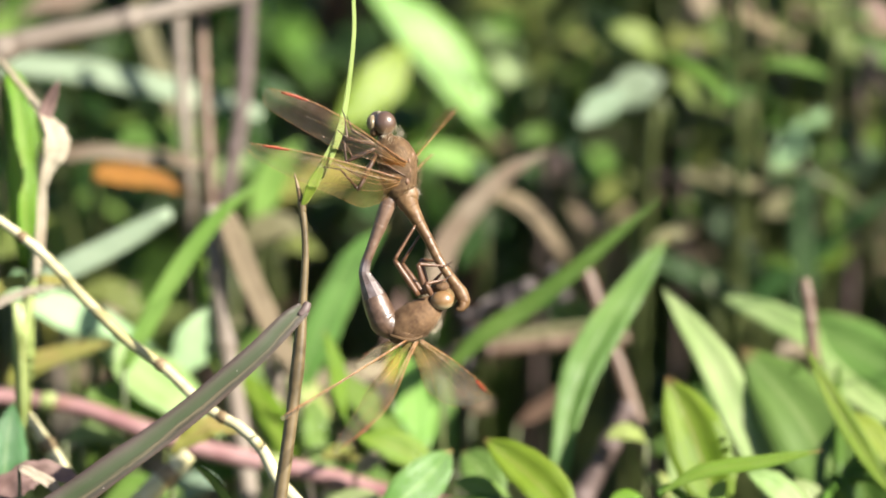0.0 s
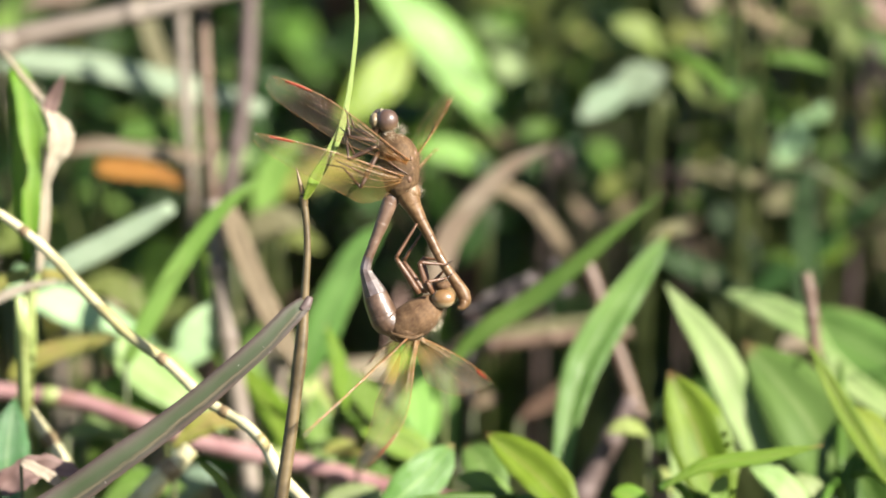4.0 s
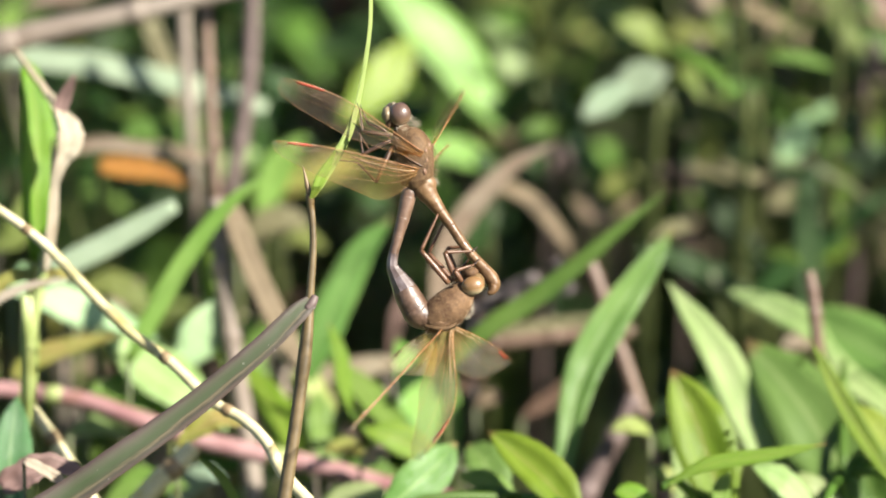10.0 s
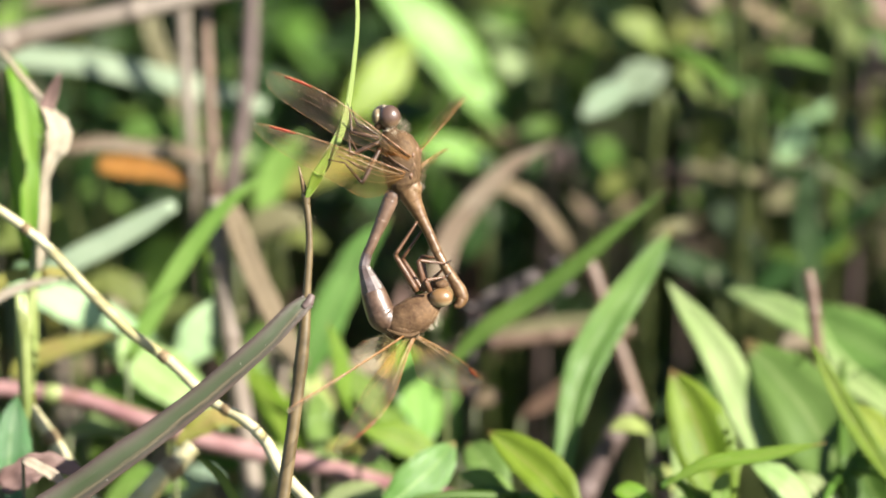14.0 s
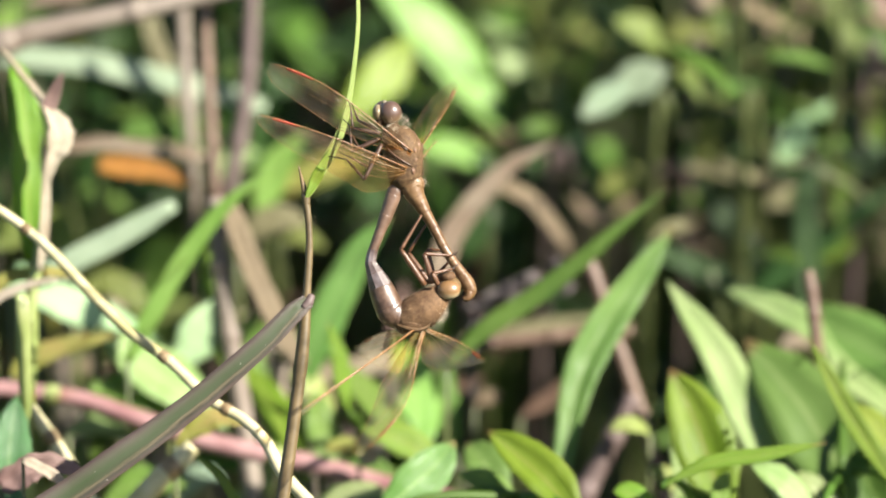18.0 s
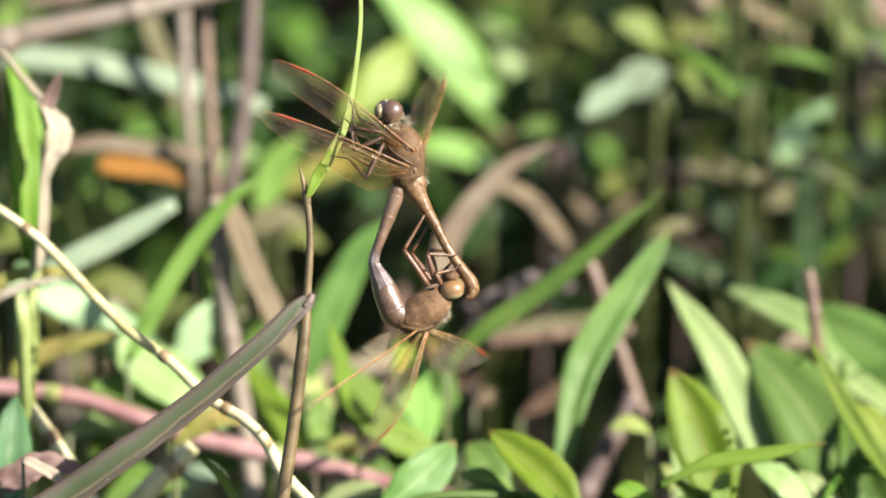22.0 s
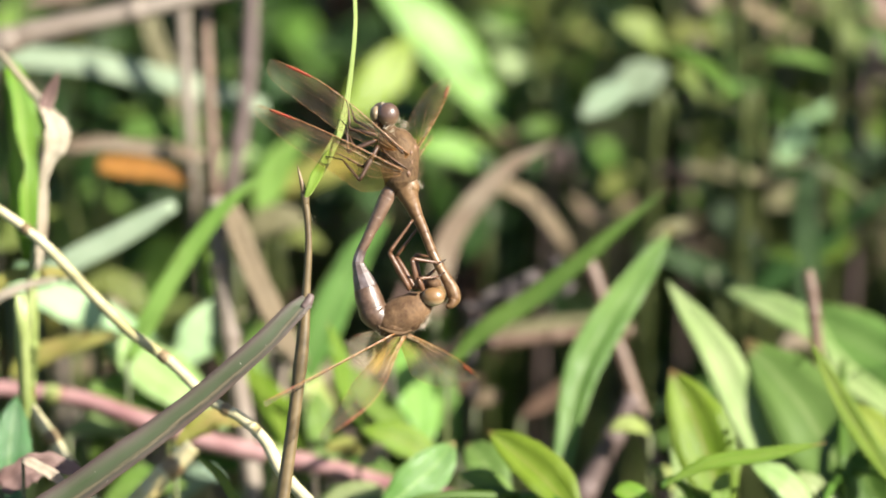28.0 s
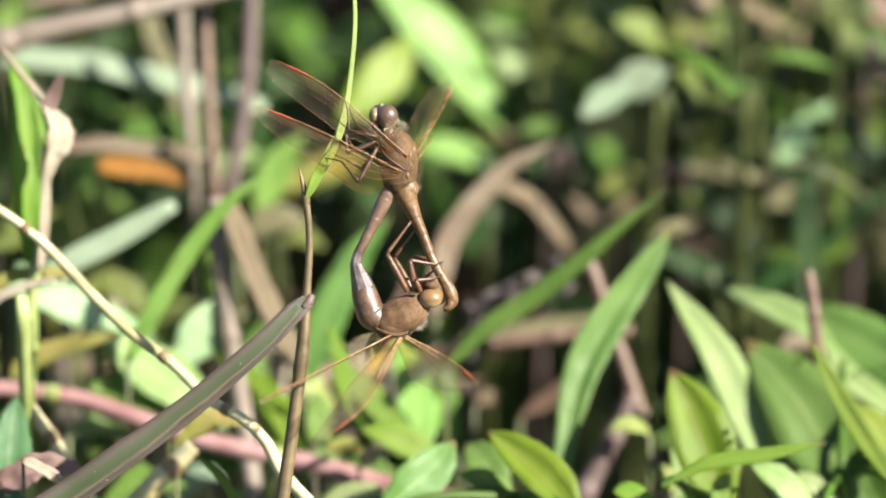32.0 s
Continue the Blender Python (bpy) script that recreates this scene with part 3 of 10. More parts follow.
def wing(parent, name, root, length, hind, membrane, label, bow=0.0, wide=1.0):
    """A wing along x, its hind edge towards -y: membrane, main veins, cross veins and the red mark near the tip."""
    n, k = 40, 8
    verts, faces, uvs = [], [], []

    def spot(s, c):
        chord, lead = wing_outline(s, hind)
        lead += bow * math.sin(math.pi * s ** 1.6)
        chord *= wide
        ripple = 0.006 * math.sin(c * 9 + s * 2) * (1 - s * 0.6)
        return Vector((s, lead - chord * c, ripple + 0.05 * s * s * (0.4 - c * 0.5))) * length

    for layer in (0.00001, -0.00001):
        for i in range(n + 1):
            s = 0.008 + 0.992 * i / n
            for j in range(k + 1):
                verts.append(spot(s, j / k) + Vector((0, 0, layer)))
                uvs.append((j / k * max(0.25, wing_outline(s, hind)[0] / 0.25), s))
    m = (n + 1) * (k + 1)
    for i in range(n):
        for j in range(k):
            a = i * (k + 1) + j
            faces.append((a, a + 1, a + k + 2, a + k + 1))
            faces.append((m + a + 1, m + a, m + a + k + 1, m + a + k + 2))
    w = part(name, (verts, faces, uvs), membrane, parent, label)
    w.location = root
    part("leading_vein", tube([spot(0.01 + 0.97 * i / 14, 0.0) for i in range(15)], [0.0001, 0.00009, 0.00008, 0.00006], 6, 2), VEIN, w, "rust-coloured leading edge")
    # pale tubes near the root: glints on the veins, put into their colour
    for c in (0.03, 0.16):
        part("root_vein", tube([spot(0.01 + 0.4 * i / 8, c) for i in range(9)], [0.00006, 0.00005, 0.00003], 5, 2), VEIN_GLINT, w, "vein near the root, its glint put into a pale colour")
    runs = []
    for c0, c1, s0, s1 in ((0.07, 0.13, 0.01, 0.5), (0.12, 0.14, 0.01, 0.97), (0.22, 0.38, 0.01, 0.93), (0.3, 0.62, 0.01, 0.85), (0.45, 0.97, 0.01, 0.62), (0.16, 0.26, 0.3, 0.95)):
        runs.append(tube([spot(s0 + (s1 - s0) * i / 8, c0 + (c1 - c0) * (i / 8) ** 1.4) for i in range(9)], [0.000034, 0.000026, 0.00002], 4, 2))
    for run in runs:
        part("vein", run, VEIN, w)
    cross = []
    for i in range(26):
        s = 0.05 + 0.035 * i
        cross.append(tube([spot(s, 0.0), spot(s + 0.004, 0.13)], [0.000022, 0.000022], 3, 1))
    cross.append(tube([spot(0.02 + 0.97 * i / 20, 1.0) for i in range(21)], [0.000022, 0.000022], 3, 1))
    part("vein_net", joined(*cross), VEIN, w)["kind"] = "stuff"
    part("wing_mark", tube([spot(0.735, 0.03), spot(0.80, 0.05), spot(0.90, 0.06)], [0.00016, 0.00032, 0.00020], 8, 3, 0.3, (0, 0, 1)), STIGMA, w, "red mark near the wing tip")
    return w


male = thing("dragonfly", MALE_AT, "brown male dragonfly clinging to the stalk, clear wings with red marks", "dragonfly", "joined pair of dragonflies")
female = thing("dragonfly", FEMALE_AT, "olive-brown female dragonfly hanging upside down, amber-based wings", "dragonfly", "joined pair of dragonflies")


def build_male():
    body = male
    chest = part("thorax", tube(flat((-1.10, 4.46, 0.00), (-0.66, 3.36, 0.00), (0.44, 1.71, 0.00), (1.21, -0.04, 0.00), (1.54, -2.24, 0.00), (1.65, -4.44, 0.00), (1.76, -6.08, 0.00), (2.09, -7.62, 0.00)), [0.00110, 0.00242, 0.00351, 0.00395, 0.00373, 0.00351, 0.00318, 0.00198], 24, 6, 0.92), THORAX, body, "hairy brown thorax")
    part("wing_base", ball(flat((4.28, 0.61, 1.32))[0], (0.00054, 0.00088, 0.00070), VIEW, 7, 10), WING_BASE, body)
    part("wing_base", ball(flat((3.62, -0.37, 2.53))[0], (0.00041, 0.00066, 0.00053), VIEW, 7, 10), WING_BASE, body)
    part("wing_base", ball(flat((4.61, -1.25, 0.66))[0], (0.00041, 0.00066, 0.00053), VIEW, 7, 10), WING_BASE, body)
    part("wing_base", ball(flat((3.73, -2.13, 2.20))[0], (0.00041, 0.00066, 0.00053), VIEW, 7, 10), WING_BASE, body)
    part("wing_base", ball(flat((4.06, -3.45, 1.32))[0], (0.00041, 0.00066, 0.00053), VIEW, 7, 10), WING_BASE, body)
    part("wing_base", ball(flat((3.18, -4.33, 2.42))[0], (0.00054, 0.00088, 0.00070), VIEW, 7, 10), WING_BASE, body)
    part("wing_base", ball(flat((4.28, -5.20, 0.66))[0], (0.00041, 0.00066, 0.00053), VIEW, 7, 10), WING_BASE, body)
    part("wing_base", ball(flat((4.83, 0.29, -0.66))[0], (0.00048, 0.00077, 0.00061), VIEW, 7, 10), WING_BASE, body)
    part("wing_base", ball(flat((4.72, -3.45, -0.66))[0], (0.00048, 0.00077, 0.00061), VIEW, 7, 10), WING_BASE, body)
    part("wing_base", ball(flat((3.29, -5.86, 1.54))[0], (0.00041, 0.00066, 0.00053), VIEW, 7, 10), WING_BASE, body)
    part("thorax_stripe", tube(flat((-2.09, 0.72, 2.64), (-0.55, -1.03, 3.40), (1.32, -2.35, 3.62), (3.07, -3.45, 3.18)), [0.00011, 0.00016, 0.00015, 0.00011], 6, 4), SEAM, body, "dark seam on the thorax")
    part("thorax_stripe", tube(flat((-1.32, 2.92, 2.20), (0.33, 1.16, 3.40), (2.20, -0.37, 3.73)), [0.00011, 0.00016, 0.00013], 6, 4), SEAM, body, "dark seam on the thorax")
    part("dorsal_ridge", tube(flat((1.32, 3.69, 0.66), (2.96, 2.70, 0.66), (4.50, 1.27, 0.44)), [0.00033, 0.00055, 0.00033], 8, 4), FACE, body, "yellowish tan ridge along the back")
    part("neck", tube(flat((-1.32, 5.56, 0.00), (-0.88, 4.24, 0.00), (-0.33, 3.14, 0.00)), [0.00121, 0.00154, 0.00187], 12, 4), THORAX, body)
    hairs(chest, flat((1.21, -1.47, 0.00))[0], (0.0036, 0.0048, 0.0036), 2600, 0.0009, VIEW, 0.000010, HAIR_TAN)
    hairs(chest, flat((0.33, 4.68, 0.44))[0], (0.0017, 0.0012, 0.0020), 420, 0.0013, VIEW, 0.000015)
    hairs(chest, flat((4.61, -2.24, 0.44))[0], (0.0009, 0.0030, 0.0018), 420, 0.0010, VIEW, 0.000014, HAIR_TAN)
    hairs(chest, flat((3.84, -6.63, 0.66))[0], (0.0016, 0.0008, 0.0016), 260, 0.0009, VIEW, 0.000014)
    head = part("head", ball(flat((-2.09, 6.98, 0.00))[0], (0.00176, 0.00209, 0.00220), VIEW), FACE, body, "rounded tan head")
    part("face", ball(flat((-3.40, 7.09, 0.44))[0], (0.00110, 0.00165, 0.00187), VIEW), FACE_PALE, head, "tan face")
    part("eye", ball(flat((-0.99, 7.09, 1.32))[0], (0.00220, 0.00231, 0.00187), VIEW), EYE_MALE, head, "glossy dark brown compound eye")
    part("eye", ball(flat((-2.31, 7.31, -1.76))[0], (0.00198, 0.00220, 0.00176), VIEW), EYE_MALE, head, "glossy dark brown compound eye")
    part("ocelli", ball(flat((-2.09, 8.96, 0.88))[0], (0.00055, 0.00055, 0.00055), VIEW), OCELLUS, head)
    part("mouthparts", ball(flat((-3.07, 5.34, 0.44))[0], (0.00088, 0.00099, 0.00132), VIEW), THORAX, head)
    leg(body, LEG, ((-3.05, -0.98, 3.81), (-8.31, -1.02, 4.91), (-8.65, 1.84, 8.2), (-9.21, 3.22, 9.26)), 0.00034)
    leg(body, LEG, ((-3.54, 3.91, 2.46), (-7.27, 4.19, 4.26), (-8.03, 4.57, 6.26), (-8.58, 4.68, 8.14)), 0.00032)
    leg(body, LEG, ((-3.05, -1.86, 3.12), (-8.52, -3.79, 1.35), (-8.98, 0.17, 5.1), (-10.2, 1.78, 5.7)), 0.00036)
    leg(body, LEG, ((-2.87, 2.71, 1.07), (-7.28, 2.87, -0.93), (-8.8, 2.71, 2.27), (-9.89, 2.54, 3.55)), 0.00034)
    leg(body, LEG, ((-2.72, -2.5, 2.21), (-6.21, -7.01, -3.2), (-9.63, -3.07, -0.66), (-13.17, -1.24, -0.77)), 0.00038)
    leg(body, LEG, ((-2.54, 2.15, -0.12), (-5.52, 1.29, -4.32), (-8.59, 1.13, -2.32), (-10.99, 0.5, -0.83)), 0.00044)


build_male()
male_abdomen = part("abdomen", ball(Vector((3.18, -2.92, -6.27)) * MM, (0.0023, 0.0021, 0.0024)), ABDOMEN, male, "slim orange-brown abdomen", at=MALE_WAIST)
male_abdomen.location = MALE_WAIST
rings(male_abdomen, flat((2.64, -6.96, 0.00), (3.29, -8.50, 0.00), (4.17, -10.26, 0.00), (5.27, -12.45, 0.00), (6.37, -14.54, 0.00), (7.36, -16.62, 0.00), (8.45, -19.04, 0.00), (9.66, -21.24, 0.00), (10.76, -22.99, 0.00), (11.86, -24.64, 0.00), (12.96, -26.51, 0.00), (13.40, -28.04, 0.00), (12.96, -29.36, 0.00)),
      [0.00242, 0.00209, 0.00159, 0.00124, 0.00102, 0.00099, 0.00097, 0.00094, 0.00099, 0.00110, 0.00132, 0.00126, 0.00088], ABDOMEN, SEAM, 8, Vector(MALE_WAIST))
part("clasper", tube(flat((13.29, -28.26, 0.77), (12.85, -29.36, 0.99), (11.86, -29.69, 0.99)), [0.00088, 0.00077, 0.00044], 10, 4), ABDOMEN, male_abdomen, at=MALE_WAIST)
part("clasper", tube(flat((13.29, -28.26, -0.77), (12.85, -29.36, -0.99), (11.86, -29.69, -0.99)), [0.00088, 0.00077, 0.00044], 10, 4), ABDOMEN, male_abdomen, at=MALE_WAIST)


def build_female():
    body = female
    chest = part("thorax", joined(
        tube(flat((-5.80, -2.70, 0.00), (-4.40, -2.30, 0.00), (-2.30, -1.20, 0.00), (0.00, 0.00, 0.00), (1.90, 1.40, 0.00), (3.40, 2.60, 0.00), (4.70, 3.40, 0.00)), [0.00150, 0.00280, 0.00350, 0.00372, 0.00320, 0.00225, 0.00125], 28, 6, 0.95),
        ball(flat((-2.40, -2.80, 0.00))[0], (0.00310, 0.00190, 0.00300), VIEW, 14, 24)), THORAX_FEMALE, body, "hairy olive-brown thorax")
    part("wing_hinge", tube(flat((-5.49, -2.90, 1.98), (-3.29, -3.67, 2.64), (-1.10, -4.00, 2.42), (0.88, -3.34, 1.54)), [0.00025, 0.00042, 0.00042, 0.00025], 10, 5), THORAX, body, "brown wing hinge")
    part("wing_hinge", tube(flat((-5.05, -2.90, -1.54), (-2.85, -3.67, -1.98), (-0.66, -3.89, -1.76), (1.10, -3.12, -1.10)), [0.00025, 0.00042, 0.00042, 0.00025], 10, 5), THORAX, body, "brown wing hinge")
    lean = VIEW @ Matrix.Rotation(math.radians(33), 3, "Z")
    hairs(chest, flat((-1.00, -0.60, 0.00))[0], (0.0048, 0.0036, 0.0036), 2600, 0.0008, lean, 0.000008, HAIR_TAN)
    hairs(chest, flat((-1.60, -2.80, 0.00))[0], (0.0031, 0.0019, 0.0030), 700, 0.0009, VIEW, 0.000008, HAIR_TAN)
    hairs(chest, flat((2.90, -0.50, 0.22))[0], (0.0011, 0.0018, 0.0018), 700, 0.0010, VIEW, 0.000009)
    hairs(chest, flat((-4.60, -3.60, 0.44))[0], (0.0009, 0.0009, 0.0014), 160, 0.0010, VIEW, 0.000010)
    head = part("head", ball(flat((5.60, 4.13, 0.00))[0], (0.00187, 0.00187, 0.00242), VIEW), FACE, body, "tan head held by the claspers")
    part("face", ball(flat((4.83, 6.00, 0.22))[0], (0.00165, 0.00121, 0.00209), VIEW), THORAX_FEMALE, head, "tan face")
    part("face_plate", ball(flat((4.39, 6.87, 0.44))[0], (0.00110, 0.00066, 0.00132), VIEW), FACE_PALE, head)
    part("eye", ball(flat((4.94, 3.47, 1.87))[0], (0.00231, 0.00187, 0.00165), VIEW), EYE_FEMALE, head, "glossy amber compound eye")
    part("eye", ball(flat((5.71, 3.80, -1.98))[0], (0.00220, 0.00187, 0.00165), VIEW), EYE_FEMALE, head, "glossy amber compound eye")
    bell = part("abdomen", ball(flat((-5.10, -1.20, 0.00))[0], (0.00242, 0.00264, 0.00264), VIEW), ABDOMEN_FEMALE, body, "glossy grey-brown abdomen curved upward")
    rings(bell, flat((-4.70, -1.30, 0.00), (-6.30, -0.30, 0.00), (-7.40, 2.10, 0.00), (-8.34, 4.79, 0.00), (-9.11, 6.76, 0.00), (-9.77, 8.52, 0.00), (-9.99, 9.62, 0.00), (-9.55, 11.49, 0.00), (-8.67, 13.57, 0.00), (-7.80, 15.66, 0.00), (-6.70, 18.18, 0.00), (-5.60, 20.93, 0.00), (-4.72, 23.12, 0.00), (-4.06, 24.66, 0.00)),
          [0.00264, 0.00291, 0.00274, 0.00236, 0.00181, 0.00132, 0.00110, 0.00099, 0.00099, 0.00110, 0.00132, 0.00148, 0.00154, 0.00121], ABDOMEN_FEMALE, SEAM, 9, (0, 0, 0), (2, 3, 4))
    leg(body, LEG_FEMALE, ((0.34, -0.31, 5.25), (-4.04, 1.75, 12.03), (0.23, 5.89, 17.36)), 0.00050)
    leg(body, LEG_FEMALE, ((1.31, 3.85, 3.53), (-2.65, 7.36, 8.68), (1.31, 8.51, 14.46)), 0.00046)
    leg(body, LEG_FEMALE, ((1.87, -0.31, 5.49), (0.45, 1.33, 11.14), (5.71, 2.64, 9.92), (6.92, 4, 10.01)), 0.00050)
    leg(body, LEG_FEMALE, ((2.19, 3.94, 3.72), (1.09, 8, 8.87), (5.49, 6.27, 9.19), (6.81, 5.08, 8.53)), 0.00046)
    leg(body, LEG_FEMALE, ((2.86, -0.58, 5.38), (1.87, -0.38, 7.7), (5.71, 1.16, 7.7), (6.92, 2.62, 7.99)), 0.00046)
    leg(body, LEG_FEMALE, ((3.07, 4.03, 3.44), (3.51, 5.96, 5.21), (5.49, 5.71, 7.51), (6.59, 4.71, 7.74)), 0.00044)


build_female()

male_left_forewing = wing(male, "forewing", MALE_LEFT_FOREWING_ROOT, 0.033, False, WING_FORE, "clear netted forewing", 0.04)
male_left_hindwing = wing(male, "hindwing", MALE_LEFT_HINDWING_ROOT, 0.032, True, WING_HIND, "clear netted hindwing, amber at the base")
male_right_forewing = wing(male, "forewing", MALE_RIGHT_FOREWING_ROOT, 0.033, False, WING_FORE, "clear netted forewing")
male_right_hindwing = wing(male, "hindwing", MALE_RIGHT_HINDWING_ROOT, 0.032, True, WING_HIND, "clear netted hindwing, amber at the base")
female_left_hindwing = wing(female, "hindwing", FEMALE_LEFT_HINDWING_ROOT, 0.031, True, WING_FEMALE, "amber-tinted hindwing")
female_left_forewing = wing(female, "forewing", FEMALE_LEFT_FOREWING_ROOT, 0.033, False, WING_FEMALE, "amber-tinted forewing, bowed and worn", 0.11, 1.35)
female_right_forewing = wing(female, "forewing", FEMALE_RIGHT_FOREWING_ROOT, 0.033, False, WING_FEMALE, "amber-tinted forewing", 0.0, 1.3)
female_right_hindwing = wing(female, "hindwing", FEMALE_RIGHT_HINDWING_ROOT, 0.031, True, WING_FEMALE, "amber-tinted hindwing")


# ---- plants of their own around the pair ----
def rooted(p, back=0.04):
    """Where a plant that passes p stands on the ground, a little behind."""
    return Vector((p[0], p[1] + back, ground_height(p[0], p[1] + back) - 0.01))


def blade_plant(name, label, category, pts, width, material, outline=GRASS, face=(0, -0.95, 0.3), fold=0.18, twist=0.0, group="", back=0.04, wave=0.07):
    """A single grass blade: from the ground up along its line; back: how far behind its foot stands."""
    foot = rooted(pts[0], back)
    t = thing(name, foot, label, category, group)
    mid = foot.lerp(Vector(pts[0]), 0.6)
    part("blade", leaf(pts, width, outline, face, fold, 0.0003, 6, wave, twist), material, t, at=foot)
    r = min(0.0009, width * 0.13)
    part("culm", tube([foot, mid, Vector(pts[0])], [r * 1.2, r, r * 0.9], 8, 5), STALK_OLIVE, t, at=foot)
    return t


def stalk_plant(name, label, category, pts, radii, material, nodes=(), ring=None, back=0.04):
    """A bare stalk through the points, with its foot in the ground; nodes: fractions along it."""
    foot = rooted(pts[0], back)
    t = thing(name, foot, label, category)
    # from the ground in one bow that runs on into the line
    a, b = Vector(pts[0]), Vector(pts[1])
    d = (b - a).normalized() * (a - foot).length * (0.5 if back < 0.1 else 0.1)
    low = []
    for i in range(9):
        s = 1 - (1 - i / 9) ** 3
        low.append(foot.lerp(a - d, s).lerp((a - d).lerp(a, s), s))
    line = smooth_line(pts, 8)
    culm = [*low, *line]
    rad = [radii[0]] * len(low) + spread_values(radii, len(line))
    part("culm", tube(culm, spread_values(rad, len(culm)), 12, 1, rough=0.1), material, t, at=foot)
    for f in nodes:
        i = min(len(line) - 2, int(f * (len(line) - 1)))
        r = spread_values(radii, len(line))[i]
        d = (line[i + 1] - line[i]).normalized() * r
        part("node", tube([line[i] - d, line[i], line[i] + d], [r * 1.02, r * 1.22, r * 1.02], 10, 3), ring or NODE_DARK, t, at=foot)
    return t


def leafy_plant(name, label, category, foot, leaves, stem_top, material_stem, stem_radius=0.002):
    """A broad-leaved plant: a stem from the ground and leaves, each (line, width, material, face)."""
    foot = Vector(foot)
    t = thing(name, foot, label, category)
    top = Vector(stem_top)
    bend = foot.lerp(top, 0.5) + Vector((0.006, 0.01, 0))
    stem = smooth_line([foot, bend, top], 8)
    part("stem", tube([foot, bend, top], [stem_radius * 1.3, stem_radius, stem_radius * 0.7], 10, 6), material_stem, t, at=foot)
    for line, width, material, face, *fold in leaves:
        a = Vector(line[0])
        near = min(stem, key=lambda q: (q - a).length + 0.5 * max(0.0, q.z - a.z))
        part("leaf", leaf(line, width, LANCE, face, fold[0] if fold else 0.42, 0.0003, 6, 0.09), material, t, at=foot)
        part("leaf_stalk", tube([near, near.lerp(a, 0.6) + Vector((0, 0, 0.003)), a], [0.0011, 0.0009, 0.0008], 6, 4), material_stem, t, at=foot)
    return t


# the swaying plant with a curled dry top
curled_plant = thing("grass_plant", CURLED_FOOT, "green grass plant with a curled dry cream leaf at its top", "grass plant")


def build_curled():
    foot = Vector(CURLED_FOOT)
    part("culm", tube([foot + Vector((0.0, 0.03, -foot.z)), foot, (-0.0843, 0.0376, 0.4075), (-0.0816, 0.0457, 0.425), (-0.0804, 0.0491, 0.4322)], [0.0014, 0.0013, 0.0012, 0.0011, 0.0009], 10, 6), CULM_LIGHT, curled_plant, at=foot)
    part("leaf", leaf([(-0.0828, 0.048, 0.4252), (-0.0835, 0.0538, 0.4376), (-0.0841, 0.0609, 0.4481), (-0.0855, 0.0668, 0.4561), (-0.087, 0.0707, 0.4597)], 0.0072, GRASS, (0.3, -0.75, 0.6), 0.4, 0.00025, 6, 0.14), LEAF_YELLOW, curled_plant, "green upright leaf with a torn edge", at=foot)
    part("leaf", leaf([(-0.0802, 0.0481, 0.4396), (-0.0788, 0.0498, 0.4456), (-0.0774, 0.0507, 0.4499), (-0.0778, 0.0524, 0.4534), (-0.0798, 0.0554, 0.4553), (-0.0834, 0.0611, 0.458), (-0.0891, 0.0677, 0.4628)], 0.0040, (0.15, 0.7, 1.4, 1.5, 0.85, 0.7, 0.6), (0.3, -0.8, 0.5), 0.6, 0.0003, 7, 0.22, 60), DRY_PALE, curled_plant, "curled dry cream leaf", at=foot)
    part("sheath", leaf([(-0.081, 0.0434, 0.4249), (-0.0801, 0.0464, 0.4335), (-0.0798, 0.0493, 0.4421), (-0.0806, 0.055, 0.4495)], 0.0024, GRASS, (0.5, -0.8, 0.3), 0.4), DRY_PALE, curled_plant, "cream dry sheath edge", at=foot)
    part("dry_tip", leaf([(-0.0796, 0.0548, 0.454), (-0.0782, 0.0565, 0.4575), (-0.0761, 0.0567, 0.4627)], 0.0030, GRASS, (0, -0.9, 0.3), 0.5), STALK_LEAF, curled_plant, "grey dry leaf tip", at=foot)


STALK_LEAF = DRY_PINK
build_curled()

# the straw that crosses below, with its own leaf
stalk_plant("straw_stalk", "pale yellow straw stalk leaning across, with brown nodes", "grass stalk", [(-0.0226, -0.0126, 0.3961), (-0.0262, -0.0083, 0.3989), (-0.0315, -0.0034, 0.4029), (-0.0349, 0.0016, 0.4073), (-0.0395, 0.0059, 0.4102), (-0.0464, 0.0101, 0.4127), (-0.0541, 0.0157, 0.4181), (-0.0623, 0.0207, 0.4224), (-0.0712, 0.0269, 0.4291), (-0.0803, 0.0333, 0.4364), (-0.0917, 0.0393, 0.4427)], [0.0013, 0.0013, 0.0013, 0.0012, 0.0011, 0.0011, 0.0011, 0.0011, 0.0011, 0.0010, 0.0009], STRAW, nodes=(0.46, 0.62, 0.93), ring=NODE_TAN)
blade_plant("grass_plant", "dry arching grass leaf, green turning brown", "grass blade", [(-0.0938, 0.0439, 0.4145), (-0.0892, 0.0468, 0.4207), (-0.0824, 0.0476, 0.4224), (-0.0756, 0.0475, 0.4222), (-0.0722, 0.0462, 0.4195)], 0.0027, LEAF_RUSTY, GRASS, (0.55, -0.52, 0.65), 0.30)
blade_plant("grass_plant", "cream leaf edge curving past the straw", "grass blade", [(-0.0936, 0.0403, 0.4163), (-0.089, 0.0419, 0.4198), (-0.0822, 0.0431, 0.4222), (-0.0737, 0.0435, 0.4233)], 0.0019, DRY_PALE, GRASS, (0.55, -0.52, 0.65), 0.25)
